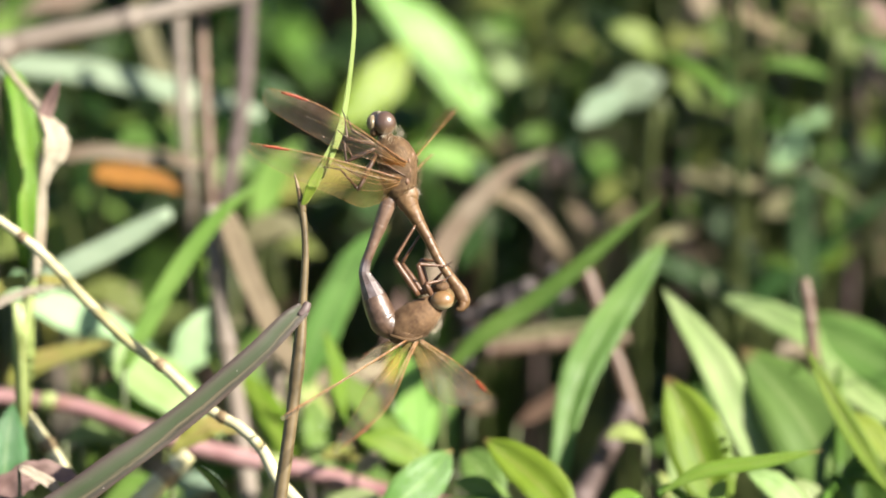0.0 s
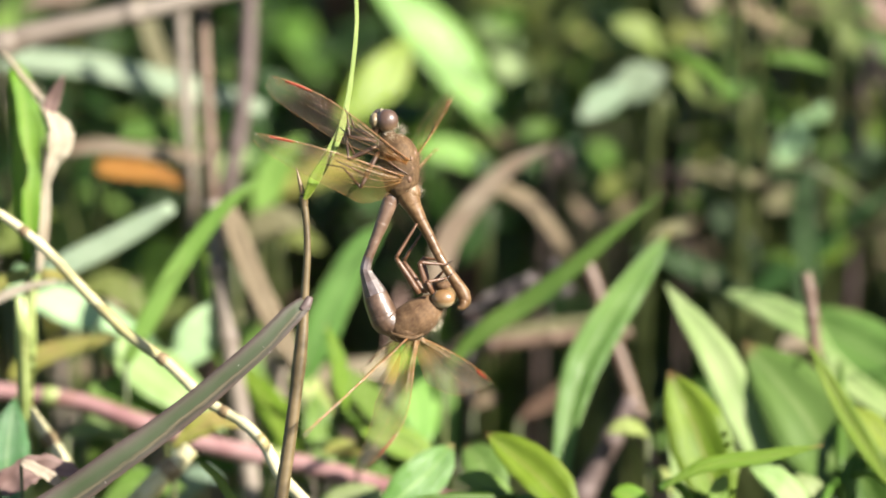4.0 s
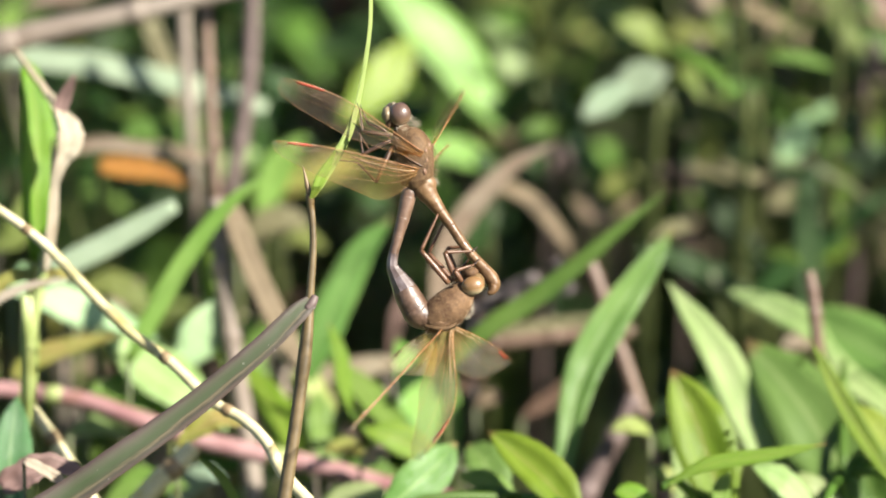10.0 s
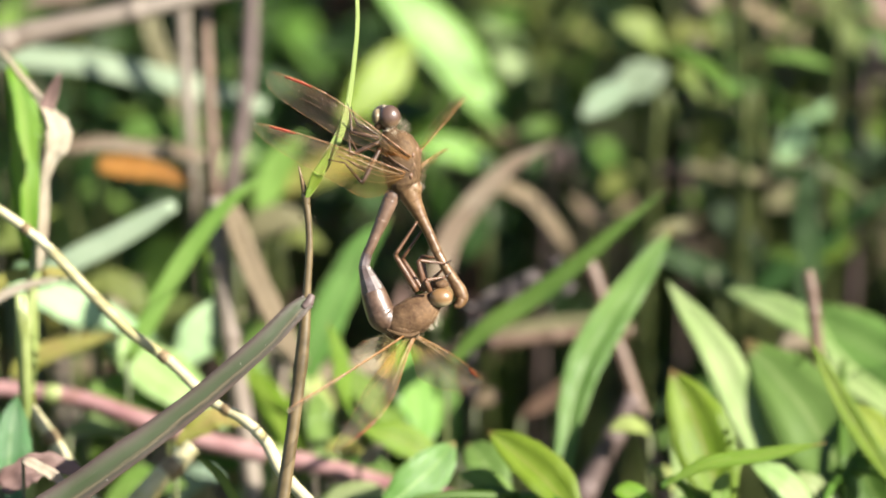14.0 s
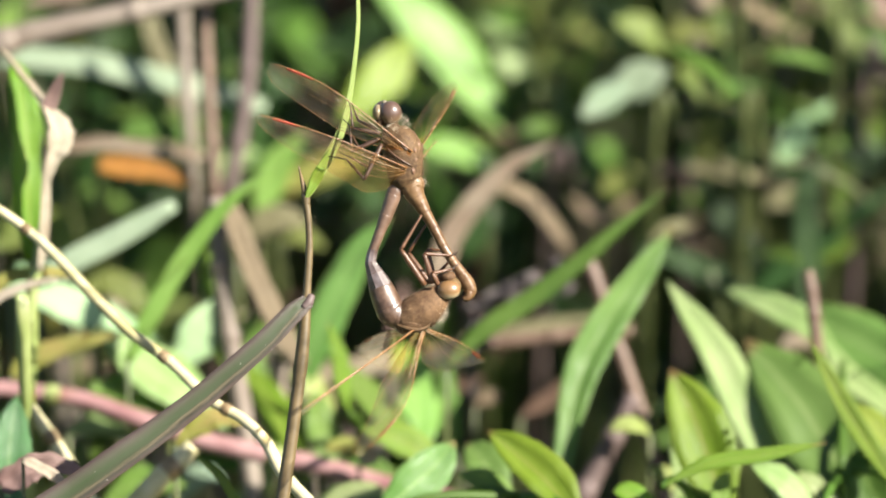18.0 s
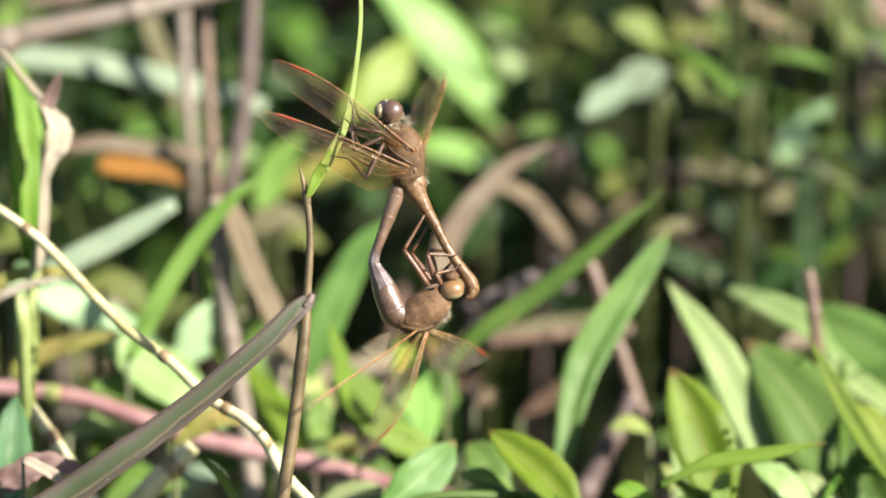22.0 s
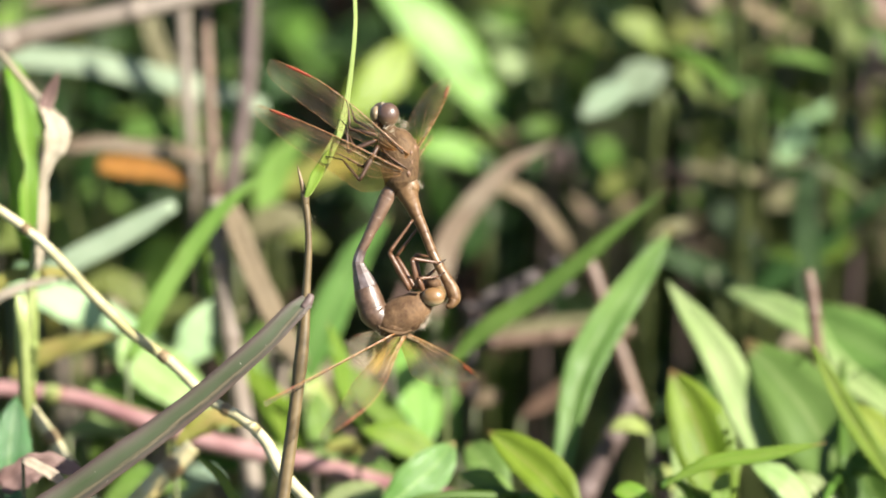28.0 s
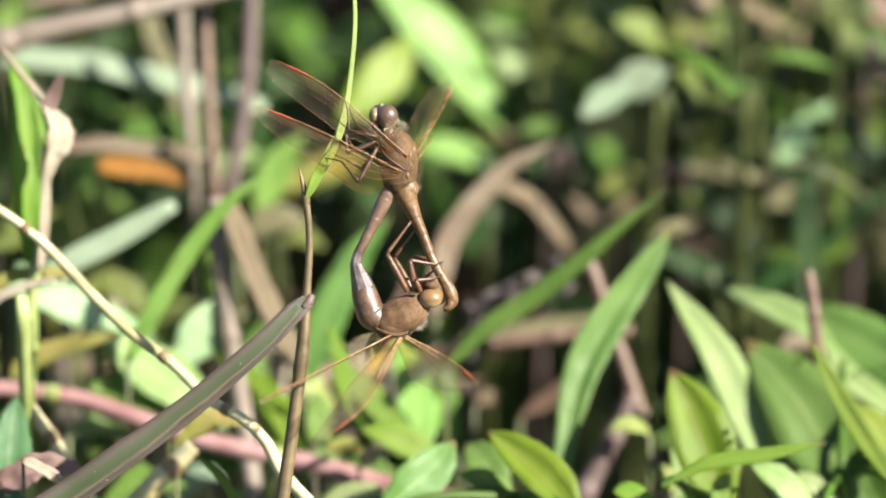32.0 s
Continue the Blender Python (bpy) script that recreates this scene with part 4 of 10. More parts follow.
blade_plant("grass_plant", "rusty green leaf lying across the straw", "grass blade", [(-0.0886, 0.0648, 0.3907), (-0.0839, 0.0664, 0.3943), (-0.077, 0.0675, 0.3966), (-0.0648, 0.0687, 0.3991)], 0.0046, LEAF_RUSTY, GRASS, (0.55, -0.52, 0.65), 0.35)
blade_plant("meadow_leaf", "golden brown withered leaf under the bent straw", "leaf", [(-0.054, 0.0329, 0.3908), (-0.05, 0.0344, 0.3941), (-0.0454, 0.0352, 0.3957), (-0.0403, 0.0347, 0.3947)], 0.0050, LEAF_RUSTY, LANCE, (0.55, -0.52, 0.65), 0.50, wave=0.20)
stalk_plant("creeping_stem", "thick pink-mauve creeping stem", "plant stem", [(0.0088, 0.0496, 0.3682), (-0.0097, 0.052, 0.3719), (-0.0259, 0.0544, 0.3757), (-0.0387, 0.0561, 0.3779), (-0.0503, 0.0578, 0.38), (-0.063, 0.0602, 0.3837), (-0.0758, 0.0625, 0.3872), (-0.0955, 0.064, 0.389)], [0.0020, 0.0020, 0.0020, 0.0020, 0.0019, 0.0019, 0.0017, 0.0017], STALK_PINK, nodes=(0.38, 0.9), ring=CULM_LIGHT)

# dry stalks and blades behind
stalk_plant("dry_stalk", "thick grey-brown dry stalk leaning over", "dry stalk", [(-0.1277, 0.1137, 0.4348), (-0.0994, 0.1164, 0.4407), (-0.0853, 0.1182, 0.4446), (-0.0712, 0.1195, 0.4474), (-0.057, 0.1208, 0.4502), (-0.0382, 0.1226, 0.454)], [0.0028, 0.0028, 0.0026, 0.0022, 0.0020, 0.0018], STALK_GREY, nodes=(0.3, 0.7), ring=STALK_GREY)
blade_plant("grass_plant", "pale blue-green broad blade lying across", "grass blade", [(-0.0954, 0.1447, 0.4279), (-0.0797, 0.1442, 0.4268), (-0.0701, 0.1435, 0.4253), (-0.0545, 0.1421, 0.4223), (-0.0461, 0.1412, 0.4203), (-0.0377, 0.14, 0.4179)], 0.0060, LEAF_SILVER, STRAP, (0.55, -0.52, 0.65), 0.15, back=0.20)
blade_plant("grass_plant", "olive-tan grass blade leaning upright", "grass blade", [(-0.0533, 0.1516, 0.3995), (-0.0551, 0.1557, 0.4083), (-0.0588, 0.1598, 0.4171), (-0.0624, 0.1634, 0.4248), (-0.0648, 0.1675, 0.4336)], 0.0044, DRY_OLIVE, STRAP, (0.2, -0.8, 0.55), 0.30)
stalk_plant("dry_stalk", "upright grey dry stalk", "dry stalk", [(-0.0536, 0.1298, 0.4172), (-0.054, 0.1328, 0.4237), (-0.0548, 0.1374, 0.4335), (-0.0552, 0.1429, 0.4454)], [0.0014, 0.0014, 0.0014, 0.0014], STALK_GREY, nodes=(0.3, 0.7), ring=STALK_GREY, back=0.40)
stalk_plant("dry_stalk", "upright reddish mauve dry stalk", "dry stalk", [(-0.0479, 0.1127, 0.4119), (-0.0486, 0.1172, 0.4216), (-0.0495, 0.1232, 0.4345), (-0.05, 0.1307, 0.4506)], [0.0013, 0.0013, 0.0013, 0.0012], STALK_ROSE, nodes=(0.3, 0.7), ring=STALK_ROSE, back=0.40)
stalk_plant("dry_stalk", "upright grey-mauve dry stalk", "dry stalk", [(-0.0446, 0.1303, 0.4078), (-0.043, 0.1334, 0.4143), (-0.0412, 0.1395, 0.4273), (-0.0405, 0.1471, 0.4436)], [0.0017, 0.0017, 0.0016, 0.0016], STALK_MAUVE, nodes=(0.3, 0.7), ring=STALK_MAUVE, back=0.40)
stalk_plant("dry_stalk", "mauve-brown dry stalk standing upright", "dry stalk", [(-0.0424, 0.0718, 0.3857), (-0.0442, 0.0767, 0.3963), (-0.0459, 0.0821, 0.4079), (-0.0471, 0.088, 0.4206)], [0.0021, 0.0020, 0.0019, 0.0017], STALK_GREY, nodes=(0.3, 0.7), ring=STALK_GREY)
blade_plant("grass_plant", "tan withered grass leaf with a pinkish top", "grass blade", [(-0.0295, 0.0694, 0.3908), (-0.0342, 0.0734, 0.3992), (-0.0391, 0.0778, 0.4087), (-0.0429, 0.0821, 0.4179), (-0.0446, 0.0842, 0.4224)], 0.0049, DRY_TAN, STRAP, (0.2, -0.8, 0.55), 0.30)
blade_plant("meadow_leaf", "olive dead leaf curling in the shade", "leaf", [(-0.0436, 0.1233, 0.3926), (-0.0394, 0.1252, 0.3967), (-0.034, 0.126, 0.3985), (-0.028, 0.1253, 0.397)], 0.0062, DRY_OLIVE, LANCE, (0.2, -0.8, 0.55), 0.30, wave=0.20)
blade_plant("grass_plant", "grey-green blade in the grass", "grass blade", [(-0.0835, 0.0849, 0.4038), (-0.0764, 0.0865, 0.4072), (-0.0671, 0.0886, 0.4116), (-0.0554, 0.0913, 0.4176)], 0.0051, LEAF_SILVER, STRAP, (0.55, -0.52, 0.65), 0.15)
blade_plant("grass_plant", "light green grass blade leaning over", "grass blade", [(-0.0646, 0.0624, 0.3955), (-0.0594, 0.0667, 0.4047), (-0.0531, 0.0713, 0.4146), (-0.045, 0.0756, 0.424), (-0.0352, 0.0791, 0.4313)], 0.0044, LEAF_LIGHT, GRASS, (0.55, -0.52, 0.65), 0.25)
blade_plant("meadow_leaf", "yellow-green upright leaf with a ragged edge", "leaf", [(-0.0437, 0.0776, 0.3881), (-0.0463, 0.0811, 0.3955), (-0.0486, 0.0845, 0.4029), (-0.0496, 0.0881, 0.4106)], 0.0058, LEAF_LIME, RAGGED, (0.4, -0.7, 0.5), 0.25)
blade_plant("meadow_leaf", "fallen orange leaf caught in the grass", "leaf", [(-0.0727, 0.1186, 0.4142), (-0.0658, 0.1183, 0.4135), (-0.0587, 0.1178, 0.4125), (-0.0516, 0.1165, 0.4097)], 0.0059, LEAF_ORANGE, RAGGED, (0.55, -0.52, 0.65), 0.35, back=0.20)
blade_plant("meadow_leaf", "cream withered strip lying along the orange leaf", "leaf", [(-0.0797, 0.1241, 0.4156), (-0.0708, 0.1244, 0.4163), (-0.0612, 0.1239, 0.4152), (-0.0469, 0.1232, 0.4137)], 0.0031, DRY_CREAM, STRAP, (0.55, -0.52, 0.65), 0.30, back=0.20)
blade_plant("meadow_leaf", "green leaf drooping over the withered strip", "leaf", [(-0.0717, 0.1331, 0.4137), (-0.0652, 0.1339, 0.4154), (-0.058, 0.1336, 0.4148), (-0.0493, 0.132, 0.4113)], 0.0048, LEAF_GREEN, LANCE, (0.2, -0.8, 0.55), 0.30, back=0.20)
blade_plant("meadow_leaf", "tan dry strip lying over the orange leaf", "leaf", [(-0.0896, 0.1621, 0.4001), (-0.0774, 0.1623, 0.4005), (-0.064, 0.1618, 0.3994), (-0.0481, 0.1615, 0.3988)], 0.0029, DRY_OLIVE, STRAP, (0.55, -0.52, 0.65), 0.30, back=0.20)
blade_plant("meadow_leaf", "dark green leaf lying flat", "leaf", [(-0.0816, 0.1502, 0.4073), (-0.0707, 0.151, 0.4091), (-0.0598, 0.1512, 0.4095), (-0.0465, 0.1504, 0.4078)], 0.0065, LEAF_GREEN, LANCE, (0.2, -0.8, 0.55), 0.20, back=0.20)
blade_plant("meadow_leaf", "broad yellow-green leaf behind the folded wings", "leaf", [(-0.0395, 0.1294, 0.3951), (-0.0377, 0.1324, 0.4016), (-0.0353, 0.135, 0.407), (-0.0293, 0.1378, 0.413)], 0.0077, LEAF_LIGHT, LANCE, (0.55, -0.52, 0.65), 0.30, back=0.15)
blade_plant("meadow_leaf", "small mint leaf beside the dry stalks", "leaf", [(-0.0488, 0.1417, 0.4), (-0.0464, 0.143, 0.4027), (-0.0428, 0.144, 0.4048), (-0.0391, 0.1443, 0.4055)], 0.0053, LEAF_MINT, LANCE, (0.55, -0.52, 0.65), 0.20, back=0.15)
# this leaf's near-black colour stands for half shade
blade_plant("meadow_leaf", "dark green leaf behind the pair, half shade put into its colour", "leaf", [(-0.0425, 0.1752, 0.3834), (-0.0326, 0.1763, 0.3856), (-0.0227, 0.1768, 0.3867), (-0.0116, 0.1763, 0.3856)], 0.0077, LEAF_SHADED, LANCE, (0.2, -0.8, 0.55), 0.20, back=0.20)
blade_plant("meadow_leaf", "small round yellow-green leaf", "leaf", [(-0.0343, 0.1361, 0.388), (-0.0313, 0.1366, 0.3891), (-0.0283, 0.1363, 0.3885), (-0.0252, 0.1356, 0.3869)], 0.0043, LEAF_STALK, LANCE, (0.55, -0.52, 0.65), 0.20, back=0.15)
blade_plant("grass_plant", "wide green blade behind the pair", "grass blade", [(-0.031, 0.0829, 0.379), (-0.0263, 0.0873, 0.3886), (-0.0216, 0.0916, 0.3977), (-0.0169, 0.0953, 0.4057), (-0.011, 0.098, 0.4115)], 0.0080, LEAF_FRESH, GRASS, (0.1, -0.85, 0.5), 0.25)
blade_plant("grass_plant", "long arching tan grass leaf", "grass blade", [(-0.0017, 0.1011, 0.3872), (-0.0007, 0.1051, 0.3958), (0.0019, 0.1086, 0.4033), (0.0078, 0.1119, 0.4103), (0.0143, 0.1146, 0.416), (0.0238, 0.1167, 0.4205)], 0.0054, DRY_CREAM, GRASS, (0.35, -0.75, 0.5), 0.40)
blade_plant("grass_plant", "bent tan stalk leaf", "grass blade", [(0.0103, 0.1288, 0.4046), (0.0145, 0.1286, 0.404), (0.0193, 0.1273, 0.4013), (0.0241, 0.1248, 0.3959), (0.0271, 0.1228, 0.3915)], 0.0034, DRY_TAN, STRAP, (0.2, -0.8, 0.55), 0.25)
blade_plant("grass_plant", "narrow green blade with a yellow tip", "grass blade", [(0.0007, 0.0619, 0.3944), (0.0088, 0.0652, 0.4016), (0.018, 0.0677, 0.407), (0.0273, 0.0708, 0.4135), (0.0354, 0.0737, 0.4198), (0.0453, 0.0771, 0.4271)], 0.0042, LEAF_GREEN, GRASS, (0, -0.8, 0.55), 0.30)
blade_plant("grass_plant", "upright bright green grass blade", "grass blade", [(0.0225, 0.0376, 0.3718), (0.0246, 0.0454, 0.382), (0.0263, 0.0522, 0.3902), (0.0291, 0.0587, 0.3975), (0.0342, 0.065, 0.4045), (0.0405, 0.0713, 0.4115), (0.0471, 0.0777, 0.4185)], 0.0078, LEAF_FRESH, BLADE_S, (-0.15, -0.9, 0.4), 0.75, twist=20)
blade_plant("meadow_leaf", "whitish withered leaf end behind the blade", "leaf", [(0.0435, 0.1119, 0.3999), (0.0464, 0.1127, 0.4017), (0.0494, 0.1131, 0.4026), (0.0524, 0.1129, 0.402)], 0.0033, DRY_OLIVE, LANCE, (0.2, -0.8, 0.55), 0.30, back=0.15)
stalk_plant("dry_stalk", "thin pinkish-brown dry stalk", "dry stalk", [(0.0455, 0.0696, 0.3607), (0.0429, 0.074, 0.3703), (0.0394, 0.079, 0.3809), (0.0353, 0.0839, 0.3915), (0.0318, 0.0884, 0.4011), (0.0294, 0.0909, 0.4064)], [0.0016, 0.0016, 0.0016, 0.0016, 0.0016, 0.0015], STALK_ROSE, nodes=(0.3, 0.7), ring=STALK_ROSE)
stalk_plant("dry_stalk", "mauve-brown dry stalk leaning low", "dry stalk", [(0.0239, 0.0552, 0.3602), (0.0298, 0.0591, 0.3686), (0.035, 0.0633, 0.3776), (0.0391, 0.067, 0.3855)], [0.0024, 0.0023, 0.0021, 0.0017], STALK_MAUVE, nodes=(0.3, 0.7), ring=STALK_MAUVE)
blade_plant("meadow_leaf", "small pale green leaf at the stalk's joint", "leaf", [(0.0423, 0.056, 0.3819), (0.04, 0.0567, 0.3833), (0.0371, 0.0569, 0.3837), (0.034, 0.0564, 0.3827)], 0.0039, LEAF_CREAM, LANCE, (0.55, -0.52, 0.65), 0.30)
blade_plant("meadow_leaf", "small pale green leaf at the stalk's joint", "leaf", [(0.0426, 0.0653, 0.3818), (0.0449, 0.0659, 0.3832), (0.0472, 0.0664, 0.3842), (0.0501, 0.0666, 0.3846)], 0.0037, LEAF_MINT, LANCE, (0.55, -0.52, 0.65), 0.30)
blade_plant("meadow_leaf", "tiny pale bud leaf at the stalk's joint", "leaf", [(0.0467, 0.0437, 0.3751), (0.0456, 0.0446, 0.3772), (0.0442, 0.0452, 0.3785), (0.0421, 0.0457, 0.3795)], 0.0046, LEAF_CREAM, LANCE, (0.55, -0.52, 0.65), 0.30)
stalk_plant("dry_stalk", "fallen dull brown dry stalk", "dry stalk", [(-0.0005, 0.102, 0.3787), (0.0114, 0.1028, 0.3804), (0.0233, 0.1034, 0.3817), (0.0399, 0.1039, 0.3828)], [0.0014, 0.0015, 0.0014, 0.0011], STALK_ROSE, nodes=(0.3, 0.7), ring=STALK_ROSE)
blade_plant("grass_plant", "olive withered blade lying over the fallen stalk", "grass blade", [(0.0019, 0.1107, 0.3763), (0.0139, 0.1119, 0.3789), (0.0234, 0.1125, 0.3802), (0.033, 0.113, 0.3813)], 0.0024, DRY_OLIVE, STRAP, (0.2, -0.8, 0.55), 0.25)
stalk_plant("dry_stalk", "thin pink-brown stalk in front of the pointed leaf", "dry stalk", [(0.0764, 0.0691, 0.4), (0.0758, 0.0715, 0.4052), (0.0749, 0.074, 0.4105)], [0.0013, 0.0013, 0.0012], STALK_ROSE, nodes=(0.3, 0.7), ring=STALK_ROSE, back=0.35)
blade_plant("meadow_leaf", "round beige dead leaf in the hollow", "leaf", [(0.0708, 0.1021, 0.3789), (0.0729, 0.1027, 0.3802), (0.075, 0.1029, 0.3806), (0.0779, 0.1025, 0.3797)], 0.0040, DRY_CREAM, LANCE, (0.55, -0.52, 0.65), 0.20, back=0.15)

# broad leaves
leafy_plant("broadleaf_plant", "green plant with long pointed leaves, sunlit", "plant", rooted((0.0838, 0.0237, 0.3712)), [
    ([(0.073, 0.0356, 0.3676), (0.0652, 0.0483, 0.3818), (0.0562, 0.0616, 0.3971), (0.0459, 0.0731, 0.4086)], 0.0085, LEAF_MINT, (0.25, -0.8, 0.55), 0.35),
    ([(0.0911, 0.03, 0.3654), (0.0822, 0.0422, 0.3785), (0.0733, 0.0534, 0.3896), (0.0618, 0.0643, 0.3997)], 0.0195, LEAF_FRESH, (0.08, -0.8, 0.6), 0.25),
    ([(0.0821, 0.0699, 0.3918), (0.0753, 0.0767, 0.3963), (0.0685, 0.0823, 0.3982), (0.0584, 0.0879, 0.4)], 0.0065, LEAF_MINT, (0.3, -0.75, 0.6), 0.3),
    ([(0.1047, 0.0751, 0.3828), (0.0933, 0.0815, 0.3862), (0.083, 0.0878, 0.3897), (0.0744, 0.094, 0.3926)], 0.0129, LEAF_FRESH, (0.05, -0.8, 0.6), 0.3),
    ([(0.0972, 0.0636, 0.3781), (0.0904, 0.0688, 0.3827), (0.0835, 0.0738, 0.3867), (0.0776, 0.0801, 0.3934)], 0.0060, LEAF_MINT, (0.4, -0.65, 0.6), 0.35),
    ([(0.0913, 0.0218, 0.3862), (0.0863, 0.0276, 0.3922), (0.0802, 0.0343, 0.4002), (0.0738, 0.042, 0.4104)], 0.0043, LEAF_YELLOW, (0.1, -0.9, 0.4), 0.5),
    ([(0.0926, 0.0273, 0.3885), (0.0899, 0.0304, 0.392), (0.0865, 0.0338, 0.396), (0.0832, 0.0365, 0.3985)], 0.0050, LEAF_LIME, (0.4, -0.7, 0.5), 0.3),
    ([(0.0754, 0.0189, 0.38), (0.0709, 0.0213, 0.3852), (0.0664, 0.023, 0.3888), (0.0618, 0.024, 0.3908)], 0.0068, LEAF_MINT, (0.5, -0.6, 0.6), 0.3),
    ([(0.0815, 0.0261, 0.3764), (0.0781, 0.0281, 0.3805), (0.0747, 0.0295, 0.3836), (0.0713, 0.0307, 0.3862)], 0.0050, LEAF_MINT, (0.5, -0.6, 0.6), 0.3),
    ([(0.0931, 0.0283, 0.3714), (0.0886, 0.0312, 0.3776), (0.0851, 0.0341, 0.3838), (0.084, 0.0365, 0.389)], 0.0103, LEAF_GREEN, (-0.2, -0.8, 0.5), 0.4),
], (0.0808, 0.0378, 0.382), LEAF_GREEN, 0.0020)
leafy_plant("broadleaf_plant", "low plant with broad yellow-green leaves, one withered at the tip", "plant", rooted((0.0514, 0.0094, 0.3786)), [
    ([(0.0567, 0.0189, 0.38), (0.0542, 0.0256, 0.3881), (0.0505, 0.0328, 0.3971), (0.0458, 0.0395, 0.405)], 0.0127, LEAF_YELLOW, (0.05, -0.88, 0.45), 0.6),
    ([(0.0434, 0.0115, 0.3924), (0.0524, 0.0134, 0.3965), (0.0636, 0.0142, 0.3981), (0.0762, 0.0152, 0.4003)], 0.0034, LEAF_YELLOW, (0.1, -0.65, 0.75), 0.3),
    ([(0.0549, 0.0154, 0.3819), (0.0551, 0.0173, 0.3859), (0.0555, 0.0187, 0.389), (0.0572, 0.0199, 0.3916)], 0.0045, LEAF_LIGHT, (0.45, -0.6, 0.6), 0.3),
    ([(0.0477, 0.0385, 0.3739), (0.0483, 0.0409, 0.3791), (0.0477, 0.0434, 0.3843), (0.0466, 0.0458, 0.3895)], 0.0041, LEAF_MINT, (0.4, -0.7, 0.6), 0.3),
    ([(0.0447, 0.0154, 0.3819), (0.0402, 0.0173, 0.3859), (0.0368, 0.0181, 0.3878), (0.034, 0.0182, 0.388)], 0.0050, LEAF_YELLOW, (0.2, -0.7, 0.7), 0.3),
], (0.0511, 0.0208, 0.3841), LEAF_GREEN, 0.0016)
leafy_plant("broadleaf_plant", "low green plant with folded yellow-green leaves", "plant", rooted((0.0131, 0.0094, 0.3786)), [
    ([(0.0277, 0.0118, 0.3837), (0.0227, 0.017, 0.3886), (0.0165, 0.022, 0.393), (0.0088, 0.027, 0.3973)], 0.0095, LEAF_YELLOW, (0.25, -0.8, 0.6), 0.7),
    ([(0.0132, 0.0302, 0.3755), (0.0098, 0.0361, 0.3815), (0.0076, 0.0404, 0.3845), (0.0048, 0.0441, 0.3858)], 0.0091, LEAF_FRESH, (0.3, -0.75, 0.6), 0.4),
    ([(0.0177, 0.023, 0.3792), (0.012, 0.0252, 0.3839), (0.0075, 0.0264, 0.3864), (0.003, 0.0268, 0.3875)], 0.0057, LEAF_LIGHT, (0.5, -0.6, 0.6), 0.3),
    ([(-0.014, 0.0123, 0.3847), (-0.0072, 0.0171, 0.3888), (-0.0021, 0.0214, 0.3917), (0.0025, 0.026, 0.3952)], 0.0095, LEAF_FRESH, (0.35, -0.7, 0.6), 0.45),
    ([(0.0007, 0.0276, 0.3794), (0.0075, 0.0283, 0.381), (0.0143, 0.0283, 0.381), (0.02, 0.0276, 0.3794)], 0.0034, DRY_CREAM, (0.4, -0.6, 0.6), 0.3),
], (0.0154, 0.0213, 0.3852), LEAF_GREEN, 0.0018)
leafy_plant("broadleaf_plant", "pale green plant behind the stalk", "plant", rooted((-0.0168, 0.0608, 0.3521)), [
    ([(-0.0051, 0.0611, 0.3728), (-0.0054, 0.0688, 0.3794), (-0.0063, 0.0761, 0.3849), (-0.0098, 0.0834, 0.3905)], 0.0112, LEAF_LIGHT, (0.45, -0.65, 0.6), 0.3),
    ([(0.0019, 0.0682, 0.368), (0.0016, 0.0717, 0.3754), (0.0007, 0.0746, 0.3817), (0.0009, 0.0781, 0.3892)], 0.0054, LEAF_GREEN, (0.2, -0.8, 0.5), 0.3),
    ([(-0.0074, 0.0588, 0.3779), (-0.0121, 0.0653, 0.3818), (-0.0168, 0.0713, 0.3847), (-0.022, 0.0776, 0.3881)], 0.0081, LEAF_LIGHT, (0.5, -0.6, 0.6), 0.3),
    ([(-0.0165, 0.0416, 0.3903), (-0.0108, 0.0423, 0.3884), (-0.005, 0.0424, 0.3854), (0.0007, 0.0417, 0.3806)], 0.0069, LEAF_YELLOW, (0.2, -0.75, 0.65), 0.3),
    ([(-0.0192, 0.058, 0.3861), (-0.0206, 0.0604, 0.3913), (-0.0213, 0.0628, 0.3965), (-0.0236, 0.0658, 0.4028)], 0.0039, LEAF_YELLOW, (0.3, -0.8, 0.5), 0.25),
    ([(-0.0191, 0.0634, 0.3678), (-0.0232, 0.0659, 0.3731), (-0.0255, 0.0686, 0.3789), (-0.0261, 0.0713, 0.3847)], 0.0077, LEAF_LIGHT, (0.2, -0.8, 0.6), 0.3),
    ([(-0.0216, 0.0809, 0.3748), (-0.0263, 0.0824, 0.378), (-0.0287, 0.0839, 0.3812), (-0.031, 0.0854, 0.3844)], 0.0066, LEAF_CREAM, (0.5, -0.55, 0.65), 0.2),
    ([(-0.0097, 0.0558, 0.3716), (-0.0144, 0.0568, 0.3737), (-0.019, 0.0568, 0.3737), (-0.0248, 0.0558, 0.3716)], 0.0070, LEAF_GREEN, (0.1, -0.7, 0.7), 0.3),
    ([(-0.0256, 0.0312, 0.3776), (-0.021, 0.0322, 0.3797), (-0.0153, 0.0327, 0.3807), (-0.0096, 0.0322, 0.3797)], 0.0046, LEAF_MINT, (0.4, -0.6, 0.7), 0.3),
], (-0.0122, 0.0744, 0.3609), LEAF_GREEN, 0.0020)
blade_plant("meadow_leaf", "tan dry leaf lying flat", "leaf", [(-0.033, 0.0907, 0.3752), (-0.0265, 0.0916, 0.3771), (-0.0194, 0.0924, 0.379), (-0.0099, 0.0932, 0.3806)], 0.0054, DRY_CREAM, STRAP, (0.1, -0.6, 0.8), 0.30)
